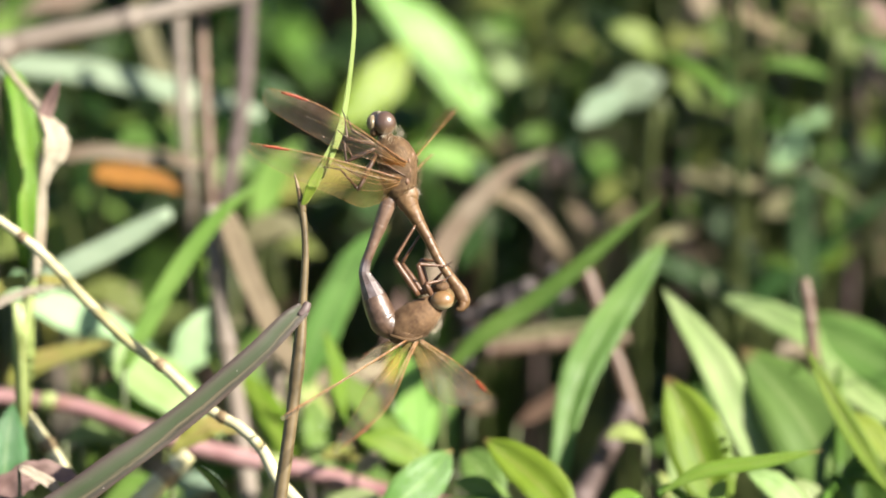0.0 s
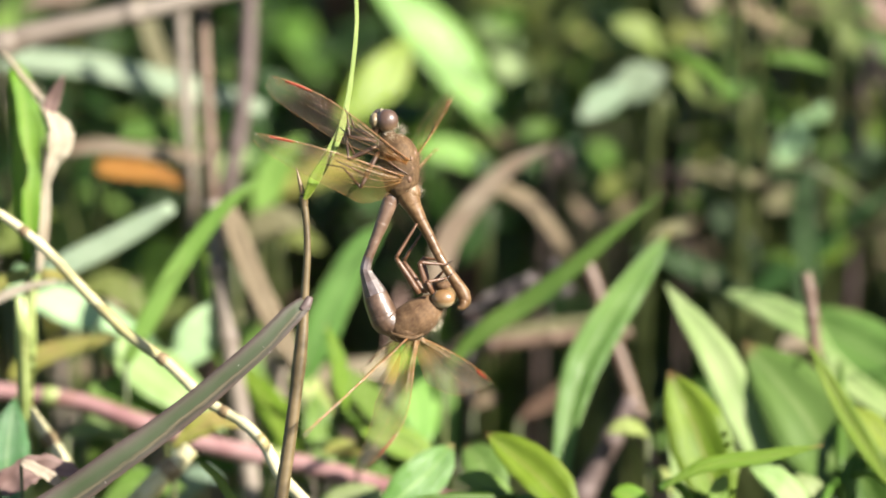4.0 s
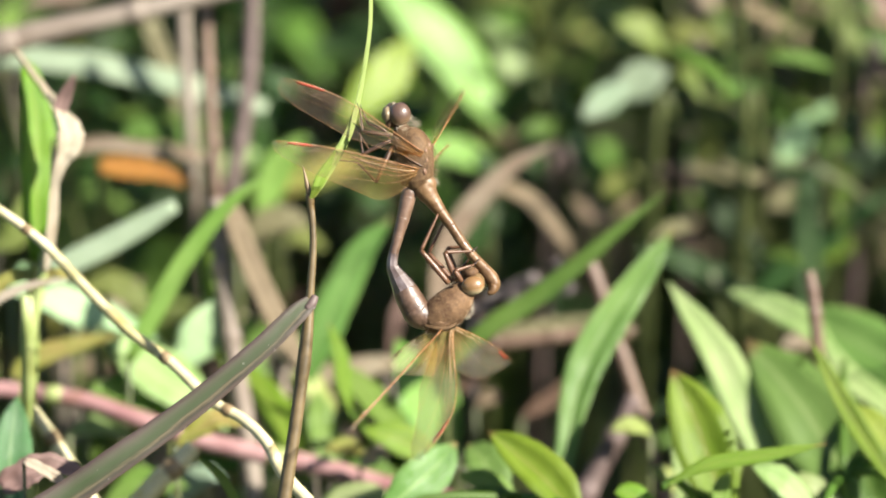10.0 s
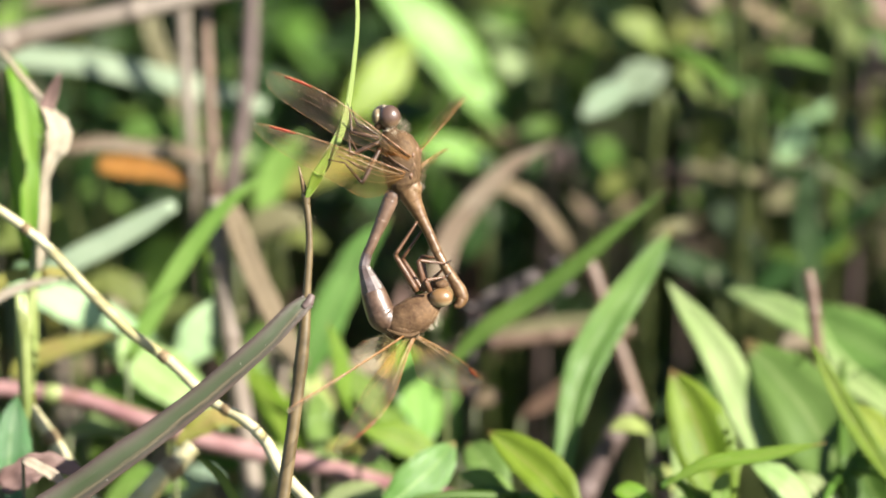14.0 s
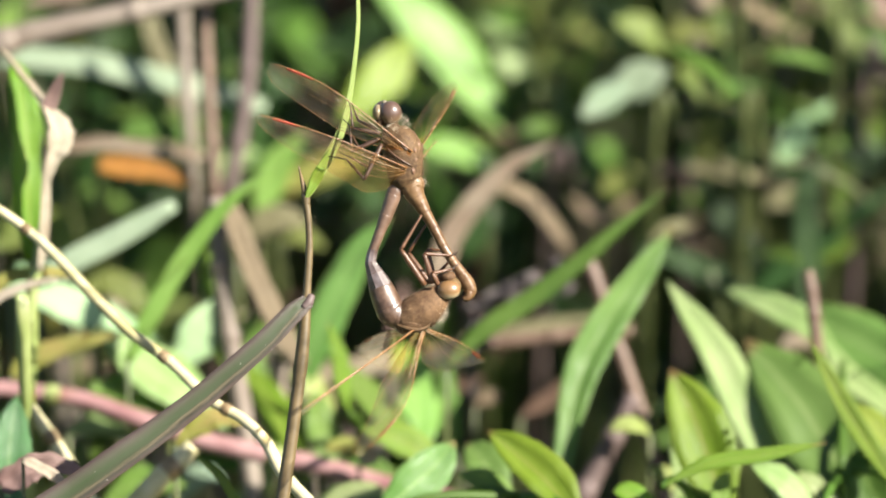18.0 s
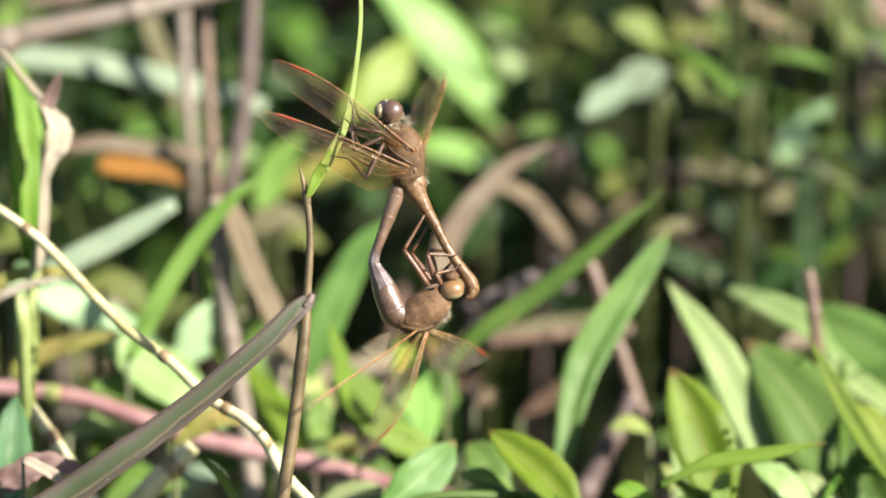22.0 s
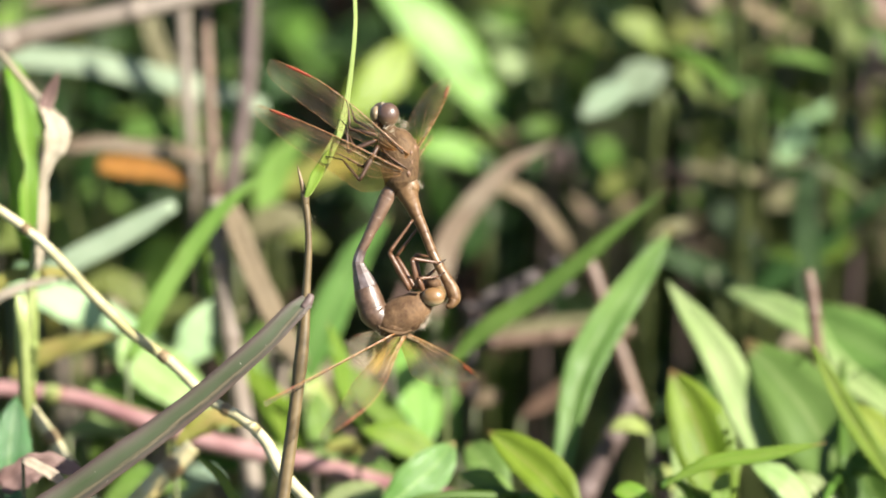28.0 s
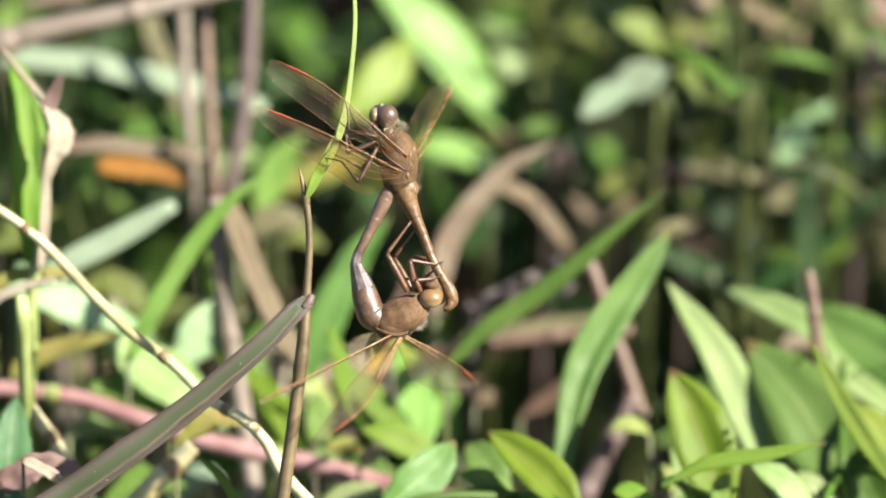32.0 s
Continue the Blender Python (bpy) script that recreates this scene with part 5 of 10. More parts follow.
blade_plant("meadow_leaf", "yellow withered leaf near the soil", "leaf", [(-0.0242, 0.0545, 0.3787), (-0.0219, 0.0549, 0.3796), (-0.019, 0.055, 0.3798), (-0.0161, 0.0545, 0.3787)], 0.0039, LEAF_RUSTY, LANCE, (0.55, -0.52, 0.65), 0.40)
blade_plant("meadow_leaf", "cream withered leaf near the soil", "leaf", [(-0.0171, 0.0459, 0.3798), (-0.0154, 0.0465, 0.3812), (-0.0137, 0.0471, 0.3824), (-0.0108, 0.0473, 0.383)], 0.0035, DRY_PALE, LANCE, (0.55, -0.52, 0.65), 0.40)
leafy_plant("broadleaf_plant", "tall plant with bright broad sunlit leaves", "plant", rooted((-0.0055, 0.1689, 0.3356)), [
    ([(-0.0177, 0.1868, 0.4307), (-0.0054, 0.1832, 0.4192), (0.0052, 0.1793, 0.4072), (0.0133, 0.1758, 0.3959)], 0.0138, LEAF_LIGHT, (0.5, -0.62, 0.6), 0.35),
    ([(0.0076, 0.2086, 0.4093), (0.0132, 0.206, 0.4037), (0.0176, 0.2034, 0.398), (0.022, 0.2012, 0.3935)], 0.0090, LEAF_MINT, (0.5, -0.62, 0.6), 0.2),
    ([(-0.0223, 0.1513, 0.4096), (-0.0163, 0.1566, 0.4139), (-0.0114, 0.1617, 0.4176), (-0.0066, 0.1674, 0.4224)], 0.0102, LEAF_LIME, (0.45, -0.6, 0.65), 0.35),
    ([(-0.0105, 0.2002, 0.3912), (-0.0061, 0.2023, 0.3957), (-0.0036, 0.2044, 0.4003), (-0.0017, 0.2065, 0.4048)], 0.0075, LEAF_STALK, (0.1, -0.8, 0.6), 0.3),
    ([(-0.0066, 0.1615, 0.3988), (-0.0005, 0.1644, 0.3975), (0.0056, 0.1665, 0.3946), (0.0118, 0.1681, 0.3907)], 0.0068, LEAF_LIGHT, (0.4, -0.62, 0.65), 0.3),
    ([(-0.03, 0.2145, 0.3986), (-0.0231, 0.2153, 0.4003), (-0.0156, 0.2161, 0.402), (-0.0106, 0.2177, 0.4054)], 0.0088, LEAF_SHADED, (0, -0.7, 0.7), 0.3),
    ([(0.002, 0.2263, 0.4003), (0.0083, 0.2257, 0.3992), (0.0134, 0.2263, 0.4003), (0.0184, 0.2279, 0.4038)], 0.0063, LEAF_GREEN, (0.2, -0.7, 0.7), 0.3),
    ([(0.0119, 0.1903, 0.3929), (0.0157, 0.1918, 0.3963), (0.0181, 0.1934, 0.3997), (0.0219, 0.195, 0.403)], 0.0062, LEAF_GREEN, (0.3, -0.6, 0.7), 0.3),
    ([(0.0324, 0.1845, 0.3805), (0.0293, 0.1882, 0.3884), (0.0274, 0.1918, 0.3963), (0.0268, 0.196, 0.4053)], 0.0055, LEAF_BLUE, (0.3, -0.6, 0.7), 0.3),
], (-0.003, 0.1965, 0.3833), LEAF_GREEN, 0.0030)
leafy_plant("broadleaf_plant", "plant with silvery leaves, their shine put into the pale colour", "plant", rooted((0.0577, 0.1602, 0.3399)), [
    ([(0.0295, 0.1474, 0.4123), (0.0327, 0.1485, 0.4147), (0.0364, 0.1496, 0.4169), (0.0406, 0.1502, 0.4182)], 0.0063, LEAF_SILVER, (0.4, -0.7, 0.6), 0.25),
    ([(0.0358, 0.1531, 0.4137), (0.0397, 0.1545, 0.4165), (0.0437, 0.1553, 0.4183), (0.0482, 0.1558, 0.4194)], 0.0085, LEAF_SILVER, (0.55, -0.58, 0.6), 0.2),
    ([(0.0716, 0.1596, 0.3945), (0.0752, 0.1618, 0.3994), (0.0789, 0.1636, 0.4032), (0.0838, 0.1658, 0.4078)], 0.0068, LEAF_GLARE, (0.5, -0.62, 0.6), 0.25),
    ([(0.0514, 0.1429, 0.4026), (0.0587, 0.1427, 0.4022), (0.0635, 0.1423, 0.4013), (0.0696, 0.1421, 0.4009)], 0.0053, DRY_OLIVE, (0.5, -0.55, 0.65), 0.2),
    ([(0.0425, 0.1776, 0.4109), (0.0511, 0.1783, 0.4125), (0.0597, 0.1783, 0.4125), (0.0683, 0.1786, 0.4131)], 0.0042, LEAF_STALK, (0.45, -0.6, 0.65), 0.2),
    ([(0.0479, 0.1905, 0.3935), (0.0529, 0.1916, 0.3957), (0.0579, 0.1917, 0.396), (0.0628, 0.191, 0.3946)], 0.0075, LEAF_GREEN, (0.2, -0.7, 0.7), 0.3),
    ([(0.0526, 0.1804, 0.3946), (0.0576, 0.1812, 0.3963), (0.0619, 0.1812, 0.3963), (0.065, 0.1804, 0.3946)], 0.0064, LEAF_STALK, (0.4, -0.6, 0.7), 0.3),
    ([(0.0551, 0.1768, 0.3867), (0.0563, 0.1781, 0.3895), (0.0576, 0.1791, 0.3918), (0.06, 0.1804, 0.3946)], 0.0054, LEAF_STALK, (0.4, -0.6, 0.7), 0.3),
    ([(0.0582, 0.195, 0.4259), (0.0569, 0.1935, 0.4226), (0.0557, 0.1919, 0.4192), (0.0532, 0.1903, 0.4158)], 0.0079, DRY_CREAM, (0.5, -0.55, 0.65), 0.2),
    ([(0.0645, 0.2055, 0.4025), (0.062, 0.2071, 0.4059), (0.0601, 0.2084, 0.4088), (0.0607, 0.2102, 0.4127)], 0.0075, LEAF_GREEN, (0.3, -0.6, 0.7), 0.3),
    ([(0.0455, 0.1976, 0.4087), (0.0405, 0.1981, 0.4098), (0.0355, 0.1997, 0.4132), (0.033, 0.2018, 0.4177)], 0.0075, LEAF_SHADED, (-0.3, -0.7, 0.5), 0.3),
], (0.0573, 0.2071, 0.3827), LEAF_SHADED, 0.0030)
blade_plant("grass_plant", "brown withered grass leaf hanging in the tangle", "grass blade", [(0.0769, 0.178, 0.4118), (0.0726, 0.1806, 0.4174), (0.0689, 0.1826, 0.4218), (0.0646, 0.1858, 0.4285)], 0.0059, DRY_TAN, STRAP, (0.55, -0.52, 0.65), 0.30, back=0.32)
blade_plant("grass_plant", "grey-olive blade of the tangle", "grass blade", [(0.0765, 0.1892, 0.3906), (0.0753, 0.1929, 0.3985), (0.0765, 0.1971, 0.4075), (0.079, 0.2028, 0.4199)], 0.0050, DRY_OLIVE, STRAP, (0.2, -0.8, 0.55), 0.30, back=0.32)
blade_plant("grass_plant", "upright olive grass blade of the tangle", "grass blade", [(0.0847, 0.183, 0.4002), (0.0841, 0.1867, 0.408), (0.0823, 0.1898, 0.4147), (0.0798, 0.1945, 0.4248)], 0.0054, LEAF_STALK, STRAP, (0.2, -0.8, 0.55), 0.30, back=0.32)
blade_plant("grass_plant", "upright olive grass blade of the tangle", "grass blade", [(0.0919, 0.1813, 0.4077), (0.0888, 0.1839, 0.4133), (0.0863, 0.187, 0.42), (0.0845, 0.1901, 0.4267)], 0.0059, LEAF_STALK, STRAP, (0.2, -0.8, 0.55), 0.30, back=0.32)
blade_plant("grass_plant", "bright green blade at the edge of the tangle", "grass blade", [(0.0996, 0.1694, 0.4156), (0.0948, 0.1714, 0.42), (0.0905, 0.174, 0.4255), (0.0874, 0.1771, 0.4322)], 0.0064, LEAF_GREEN, GRASS, (0.2, -0.8, 0.55), 0.30, back=0.32)
blade_plant("grass_plant", "pinkish dry leaf at the edge of the tangle", "grass blade", [(0.1003, 0.1634, 0.4248), (0.0961, 0.1652, 0.4287), (0.093, 0.1665, 0.4314), (0.0894, 0.1685, 0.4358)], 0.0053, DRY_PINK, GRASS, (0.55, -0.52, 0.65), 0.30, back=0.32)
blade_plant("grass_plant", "olive leaf of the tangle", "grass blade", [(0.0763, 0.1906, 0.405), (0.0812, 0.1895, 0.4027), (0.0862, 0.189, 0.4016), (0.0912, 0.189, 0.4016)], 0.0050, LEAF_STALK, LANCE, (0.2, -0.8, 0.55), 0.30, back=0.32)
blade_plant("grass_plant", "grey withered leaf in the tangle", "grass blade", [(0.0835, 0.1825, 0.3991), (0.0866, 0.1833, 0.4007), (0.089, 0.1838, 0.4018), (0.0921, 0.1841, 0.4024)], 0.0044, DRY_TAN, LANCE, (0.55, -0.52, 0.65), 0.30, back=0.32)
# the near-black blades and leaves below hold the tangle's shade in their colour
blade_plant("grass_plant", "dark grass blade, half shade put into its colour", "grass blade", [(0.077, 0.1213, 0.3776), (0.0773, 0.1258, 0.3874), (0.077, 0.1304, 0.3972), (0.0776, 0.135, 0.407)], 0.0055, LEAF_SHADED, STRAP, (0, -0.8, 0.6), 0.30, back=0.20)
blade_plant("grass_plant", "dark arching grass blade, half shade put into its colour", "grass blade", [(0.0661, 0.1351, 0.3751), (0.0746, 0.1382, 0.3816), (0.0843, 0.1413, 0.3882), (0.0988, 0.1459, 0.3981)], 0.0056, LEAF_SHADED, GRASS, (0, -0.8, 0.6), 0.30, back=0.20)
blade_plant("meadow_leaf", "yellowish olive leaf in the shade", "leaf", [(0.0784, 0.1431, 0.3813), (0.0821, 0.1437, 0.3824), (0.0857, 0.1442, 0.3835), (0.0894, 0.1444, 0.3841)], 0.0049, LEAF_YELLOW, LANCE, (0, -0.7, 0.7), 0.30, back=0.20)
blade_plant("grass_plant", "dark green blade, shade of the tangle put into its colour", "grass blade", [(0.0656, 0.1228, 0.3809), (0.0572, 0.1248, 0.3853), (0.0488, 0.1266, 0.3891), (0.0404, 0.1273, 0.3907)], 0.0053, LEAF_SHADED, GRASS, (-0.4, -0.6, 0.6), 0.30, back=0.25)
blade_plant("grass_plant", "dark green blade, shade of the tangle put into its colour", "grass blade", [(0.0699, 0.1398, 0.3742), (0.0651, 0.1439, 0.383), (0.059, 0.1475, 0.3907), (0.0542, 0.1501, 0.3962)], 0.0061, LEAF_SHADED, GRASS, (-0.4, -0.6, 0.6), 0.30, back=0.25)
blade_plant("grass_plant", "green blade, shade of the tangle put into its colour", "grass blade", [(0.0953, 0.1681, 0.3907), (0.0904, 0.1697, 0.394), (0.0879, 0.1718, 0.3985), (0.0867, 0.1743, 0.404)], 0.0074, LEAF_SHADED, GRASS, (0.2, -0.8, 0.55), 0.30, back=0.25)
blade_plant("meadow_leaf", "green leaf, shade of the tangle put into its colour", "leaf", [(0.0806, 0.1681, 0.3907), (0.0842, 0.1697, 0.394), (0.0879, 0.1702, 0.3951), (0.0928, 0.1699, 0.3946)], 0.0074, LEAF_SHADED, LANCE, (0.2, -0.8, 0.55), 0.30, back=0.25)
blade_plant("meadow_leaf", "olive round leaf in the tangle", "leaf", [(0.0337, 0.157, 0.389), (0.0368, 0.1583, 0.3918), (0.0398, 0.159, 0.3934), (0.0435, 0.1588, 0.3929)], 0.0061, LEAF_STALK, LANCE, (0.2, -0.8, 0.55), 0.30, back=0.25)
blade_plant("meadow_leaf", "tan dead leaf in the tangle", "leaf", [(0.0276, 0.157, 0.389), (0.0313, 0.1559, 0.3868), (0.0343, 0.1552, 0.3851), (0.0374, 0.1544, 0.3835)], 0.0049, DRY_TAN, LANCE, (0.2, -0.8, 0.55), 0.30, back=0.25)
blade_plant("meadow_leaf", "olive leaf in the tangle", "leaf", [(0.0691, 0.1559, 0.3868), (0.0722, 0.1567, 0.3885), (0.0752, 0.1572, 0.3896), (0.0789, 0.1572, 0.3896)], 0.0049, DRY_OLIVE, LANCE, (0.2, -0.8, 0.55), 0.30, back=0.25)
blade_plant("meadow_leaf", "rusty orange leaf behind the wings", "leaf", [(-0.0374, 0.1701, 0.3837), (-0.03, 0.1718, 0.3874), (-0.0239, 0.1727, 0.3893), (-0.0177, 0.173, 0.3898)], 0.0069, LEAF_RUSTY, LANCE, (0.55, -0.52, 0.65), 0.30, back=0.15)

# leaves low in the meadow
blade_plant("meadow_leaf", "broad mint-green leaf lying along the straw", "leaf", [(-0.0893, 0.085, 0.404), (-0.0788, 0.0828, 0.3992), (-0.0694, 0.0811, 0.3955), (-0.0566, 0.0776, 0.3881)], 0.0091, LEAF_GLARE, STRAP, (0.55, -0.52, 0.65), 0.20)
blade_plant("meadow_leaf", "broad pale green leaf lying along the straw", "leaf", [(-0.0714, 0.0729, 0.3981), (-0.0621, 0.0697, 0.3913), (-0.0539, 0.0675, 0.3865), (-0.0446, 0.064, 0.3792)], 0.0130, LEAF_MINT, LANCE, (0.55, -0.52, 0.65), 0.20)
blade_plant("meadow_leaf", "pale mint leaf behind the bent leaf", "leaf", [(-0.0564, 0.0728, 0.3879), (-0.0518, 0.0752, 0.3931), (-0.0494, 0.077, 0.3968), (-0.0471, 0.0792, 0.4016)], 0.0098, LEAF_GLARE, LANCE, (0.55, -0.52, 0.65), 0.20)
blade_plant("meadow_leaf", "light green leaf beside the mint leaf", "leaf", [(-0.0737, 0.0675, 0.3865), (-0.0679, 0.0675, 0.3865), (-0.0621, 0.0667, 0.385), (-0.0551, 0.0653, 0.3818)], 0.0081, LEAF_LIGHT, LANCE, (0.55, -0.52, 0.65), 0.30)
blade_plant("meadow_leaf", "yellow-green leaf beside the stalk", "leaf", [(-0.0278, 0.0596, 0.3697), (-0.0319, 0.0669, 0.3752), (-0.0361, 0.0741, 0.3807), (-0.0415, 0.0815, 0.3862)], 0.0077, LEAF_YELLOW, LANCE, (0.2, -0.8, 0.55), 0.35)
blade_plant("meadow_leaf", "yellow-green leaf behind the bent leaf", "leaf", [(-0.0405, 0.0873, 0.3782), (-0.0441, 0.0893, 0.3825), (-0.0458, 0.0912, 0.3867), (-0.0488, 0.0927, 0.3899)], 0.0052, LEAF_YELLOW, LANCE, (0.2, -0.8, 0.55), 0.30)
blade_plant("meadow_leaf", "cream withered leaf behind the stalk", "leaf", [(-0.0288, 0.0902, 0.3741), (-0.0324, 0.0907, 0.3752), (-0.0347, 0.0922, 0.3784), (-0.0359, 0.0942, 0.3827)], 0.0066, DRY_PALE, LANCE, (0.55, -0.52, 0.65), 0.30)
blade_plant("meadow_leaf", "light green leaf behind the stalk", "leaf", [(-0.0362, 0.1026, 0.3694), (-0.041, 0.1051, 0.3748), (-0.0398, 0.1081, 0.3813), (-0.0338, 0.1101, 0.3856)], 0.0071, LEAF_LIGHT, LANCE, (0.2, -0.8, 0.55), 0.30)
blade_plant("meadow_leaf", "bluish green leaf by the creeping stem", "leaf", [(-0.0858, 0.0083, 0.3855), (-0.0866, 0.0156, 0.3918), (-0.0865, 0.0225, 0.3972), (-0.0854, 0.0299, 0.4036)], 0.0094, LEAF_BLUE, LANCE, (0.1, -0.9, 0.4), 0.30)
stalk_plant("dry_stalk", "short cream dry stick in the grass", "dry stalk", [(-0.0748, 0.0273, 0.3885), (-0.0788, 0.03, 0.3941), (-0.0831, 0.0325, 0.3996)], [0.0016, 0.0015, 0.0014], STRAW, nodes=(0.5,), ring=NODE_TAN)
stalk_plant("dry_stalk", "short cream broken straw lying in the sun", "dry stalk", [(-0.0623, 0.024, 0.3813), (-0.0572, 0.0264, 0.3864), (-0.0538, 0.0277, 0.3893), (-0.0502, 0.0292, 0.3926)], [0.0023, 0.0022, 0.0019, 0.0017], STRAW, nodes=(0.6,), ring=NODE_TAN)
blade_plant("meadow_leaf", "crumpled mauve-brown dead leaf near the soil", "leaf", [(-0.0876, 0.0045, 0.3959), (-0.0826, 0.0057, 0.3986), (-0.077, 0.0062, 0.3996), (-0.0698, 0.0054, 0.398)], 0.0063, DRY_PINK, RAGGED, (0.55, -0.52, 0.65), 0.90, wave=0.35)
blade_plant("meadow_leaf", "torn pale piece of a dead leaf", "leaf", [(-0.0827, -0.0003, 0.4041), (-0.0783, -0.0013, 0.4021), (-0.0744, -0.0027, 0.399), (-0.0716, -0.0043, 0.3956)], 0.0029, DRY_PALE, RAGGED, (0.55, -0.52, 0.65), 0.80, wave=0.30)
blade_plant("grass_plant", "narrow fresh green grass blade", "grass blade", [(-0.0384, -0.0022, 0.3908), (-0.0415, 0.0025, 0.3947), (-0.0446, 0.0067, 0.3976), (-0.0492, 0.0106, 0.3999)], 0.0019, LEAF_LIME, GRASS, (0.1, -0.8, 0.5), 0.25)
blade_plant("meadow_leaf", "pale mint leaf low by the creeping stem", "leaf", [(-0.0772, 0.0636, 0.3781), (-0.0725, 0.0644, 0.38), (-0.0679, 0.0641, 0.3794), (-0.0632, 0.0631, 0.3771)], 0.0051, LEAF_MINT, LANCE, (0.55, -0.52, 0.65), 0.30)
blade_plant("meadow_leaf", "green leaf low by the creeping stem", "leaf", [(-0.0788, 0.0657, 0.3627), (-0.0764, 0.0682, 0.368), (-0.0729, 0.0702, 0.3722), (-0.0683, 0.0714, 0.3749)], 0.0058, LEAF_GREEN, LANCE, (0.2, -0.8, 0.55), 0.30)
blade_plant("meadow_leaf", "fresh green leaf under the bent leaf", "leaf", [(-0.0702, 0.0572, 0.3644), (-0.0644, 0.0591, 0.3686), (-0.0598, 0.0596, 0.3697), (-0.0528, 0.0591, 0.3686)], 0.0070, LEAF_LIGHT, LANCE, (0.2, -0.8, 0.55), 0.30)
blade_plant("meadow_leaf", "grey-green leaf in the shade", "leaf", [(-0.0564, 0.061, 0.3625), (-0.0529, 0.0629, 0.3667), (-0.0494, 0.0639, 0.3688), (-0.0448, 0.0634, 0.3678)], 0.0054, LEAF_PALE, LANCE, (0.2, -0.8, 0.55), 0.30)
blade_plant("meadow_leaf", "fresh green leaf under the stalk", "leaf", [(-0.0534, 0.0749, 0.362), (-0.0486, 0.0764, 0.3652), (-0.0428, 0.0769, 0.3662), (-0.0369, 0.0759, 0.3641)], 0.0063, LEAF_GREEN, LANCE, (0.2, -0.8, 0.55), 0.30)
blade_plant("meadow_leaf", "pale green leaf under the stalk", "leaf", [(-0.045, 0.0686, 0.3586), (-0.0403, 0.0701, 0.3618), (-0.0368, 0.0716, 0.365), (-0.0345, 0.0735, 0.3692)], 0.0052, LEAF_MINT, LANCE, (0.55, -0.52, 0.65), 0.30)
blade_plant("grass_plant", "upright light green stem leaf", "grass blade", [(-0.0872, 0.0312, 0.3776), (-0.0848, 0.0367, 0.3927), (-0.0834, 0.0423, 0.4077), (-0.0829, 0.0483, 0.4238)], 0.0034, LEAF_CREAM, STRAP, (0.2, -0.8, 0.55), 0.50)
blade_plant("meadow_leaf", "olive shaded leaf beside the creeping stem", "leaf", [(-0.0848, 0.0755, 0.3735), (-0.0854, 0.0735, 0.3692), (-0.0837, 0.0711, 0.3639), (-0.0848, 0.0686, 0.3586)], 0.0047, LEAF_STALK, LANCE, (0.2, -0.8, 0.55), 0.30)
blade_plant("meadow_leaf", "olive leaf in the shade behind the straw", "leaf", [(-0.0777, 0.1071, 0.3896), (-0.0706, 0.1081, 0.3918), (-0.0658, 0.1071, 0.3896), (-0.0611, 0.1051, 0.3853)], 0.0059, LEAF_STALK, LANCE, (0.2, -0.8, 0.55), 0.30)
blade_plant("meadow_leaf", "olive leaf at the edge of the meadow", "leaf", [(-0.095, 0.1032, 0.402), (-0.0903, 0.1042, 0.4041), (-0.0879, 0.1062, 0.4084), (-0.0867, 0.1087, 0.4138)], 0.0061, LEAF_STALK, LANCE, (0.2, -0.8, 0.55), 0.30)
blade_plant("meadow_leaf", "green leaf behind the grass stalk", "leaf", [(-0.0835, 0.1518, 0.3779), (-0.0811, 0.1539, 0.3824), (-0.0799, 0.1565, 0.3879), (-0.0793, 0.159, 0.3934)], 0.0061, LEAF_GREEN, LANCE, (-0.4, -0.6, 0.6), 0.30)
blade_plant("meadow_leaf", "pale leaf at the top of the meadow", "leaf", [(-0.0899, 0.1575, 0.4339), (-0.0838, 0.1583, 0.4357), (-0.0778, 0.1587, 0.4363), (-0.0717, 0.1596, 0.4383)], 0.0048, DRY_CREAM, LANCE, (0.55, -0.52, 0.65), 0.30, back=0.20)
blade_plant("meadow_leaf", "small tan dead leaf in the hollow", "leaf", [(0.0066, 0.0892, 0.372), (0.0084, 0.0898, 0.3733), (0.0102, 0.0901, 0.3739), (0.0125, 0.0902, 0.3741)], 0.0035, DRY_TAN, LANCE, (0.35, -0.68, 0.64), 0.30)
blade_plant("meadow_leaf", "small tan dead leaf in the hollow", "leaf", [(0.0019, 0.1066, 0.3674), (0.0043, 0.1071, 0.3685), (0.0061, 0.1073, 0.3691), (0.0085, 0.1075, 0.3694)], 0.0036, DRY_BROWN, LANCE, (0.35, -0.68, 0.64), 0.30)
blade_plant("meadow_leaf", "brown dead leaf in the hollow", "leaf", [(0.0162, 0.0961, 0.366), (0.0197, 0.0971, 0.3681), (0.0233, 0.0981, 0.3703), (0.0268, 0.1001, 0.3746)], 0.0040, DRY_BROWN, LANCE, (0.2, -0.68, 0.64), 0.30)
blade_plant("grass_plant", "fresh green blade at the edge of the tangle", "grass blade", [(0.086, 0.1757, 0.3845), (0.0903, 0.1778, 0.389), (0.094, 0.1802, 0.394), (0.0995, 0.1836, 0.4013)], 0.0057, LEAF_GREEN, STRAP, (0.55, -0.52, 0.65), 0.30, back=0.25)
blade_plant("grass_plant", "light green blade at the edge of the tangle", "grass blade", [(0.1005, 0.1818, 0.4088), (0.0962, 0.1841, 0.4138), (0.0925, 0.1865, 0.4188), (0.0894, 0.1896, 0.4255)], 0.0042, LEAF_LIGHT, STRAP, (0.55, -0.52, 0.65), 0.30, back=0.30)
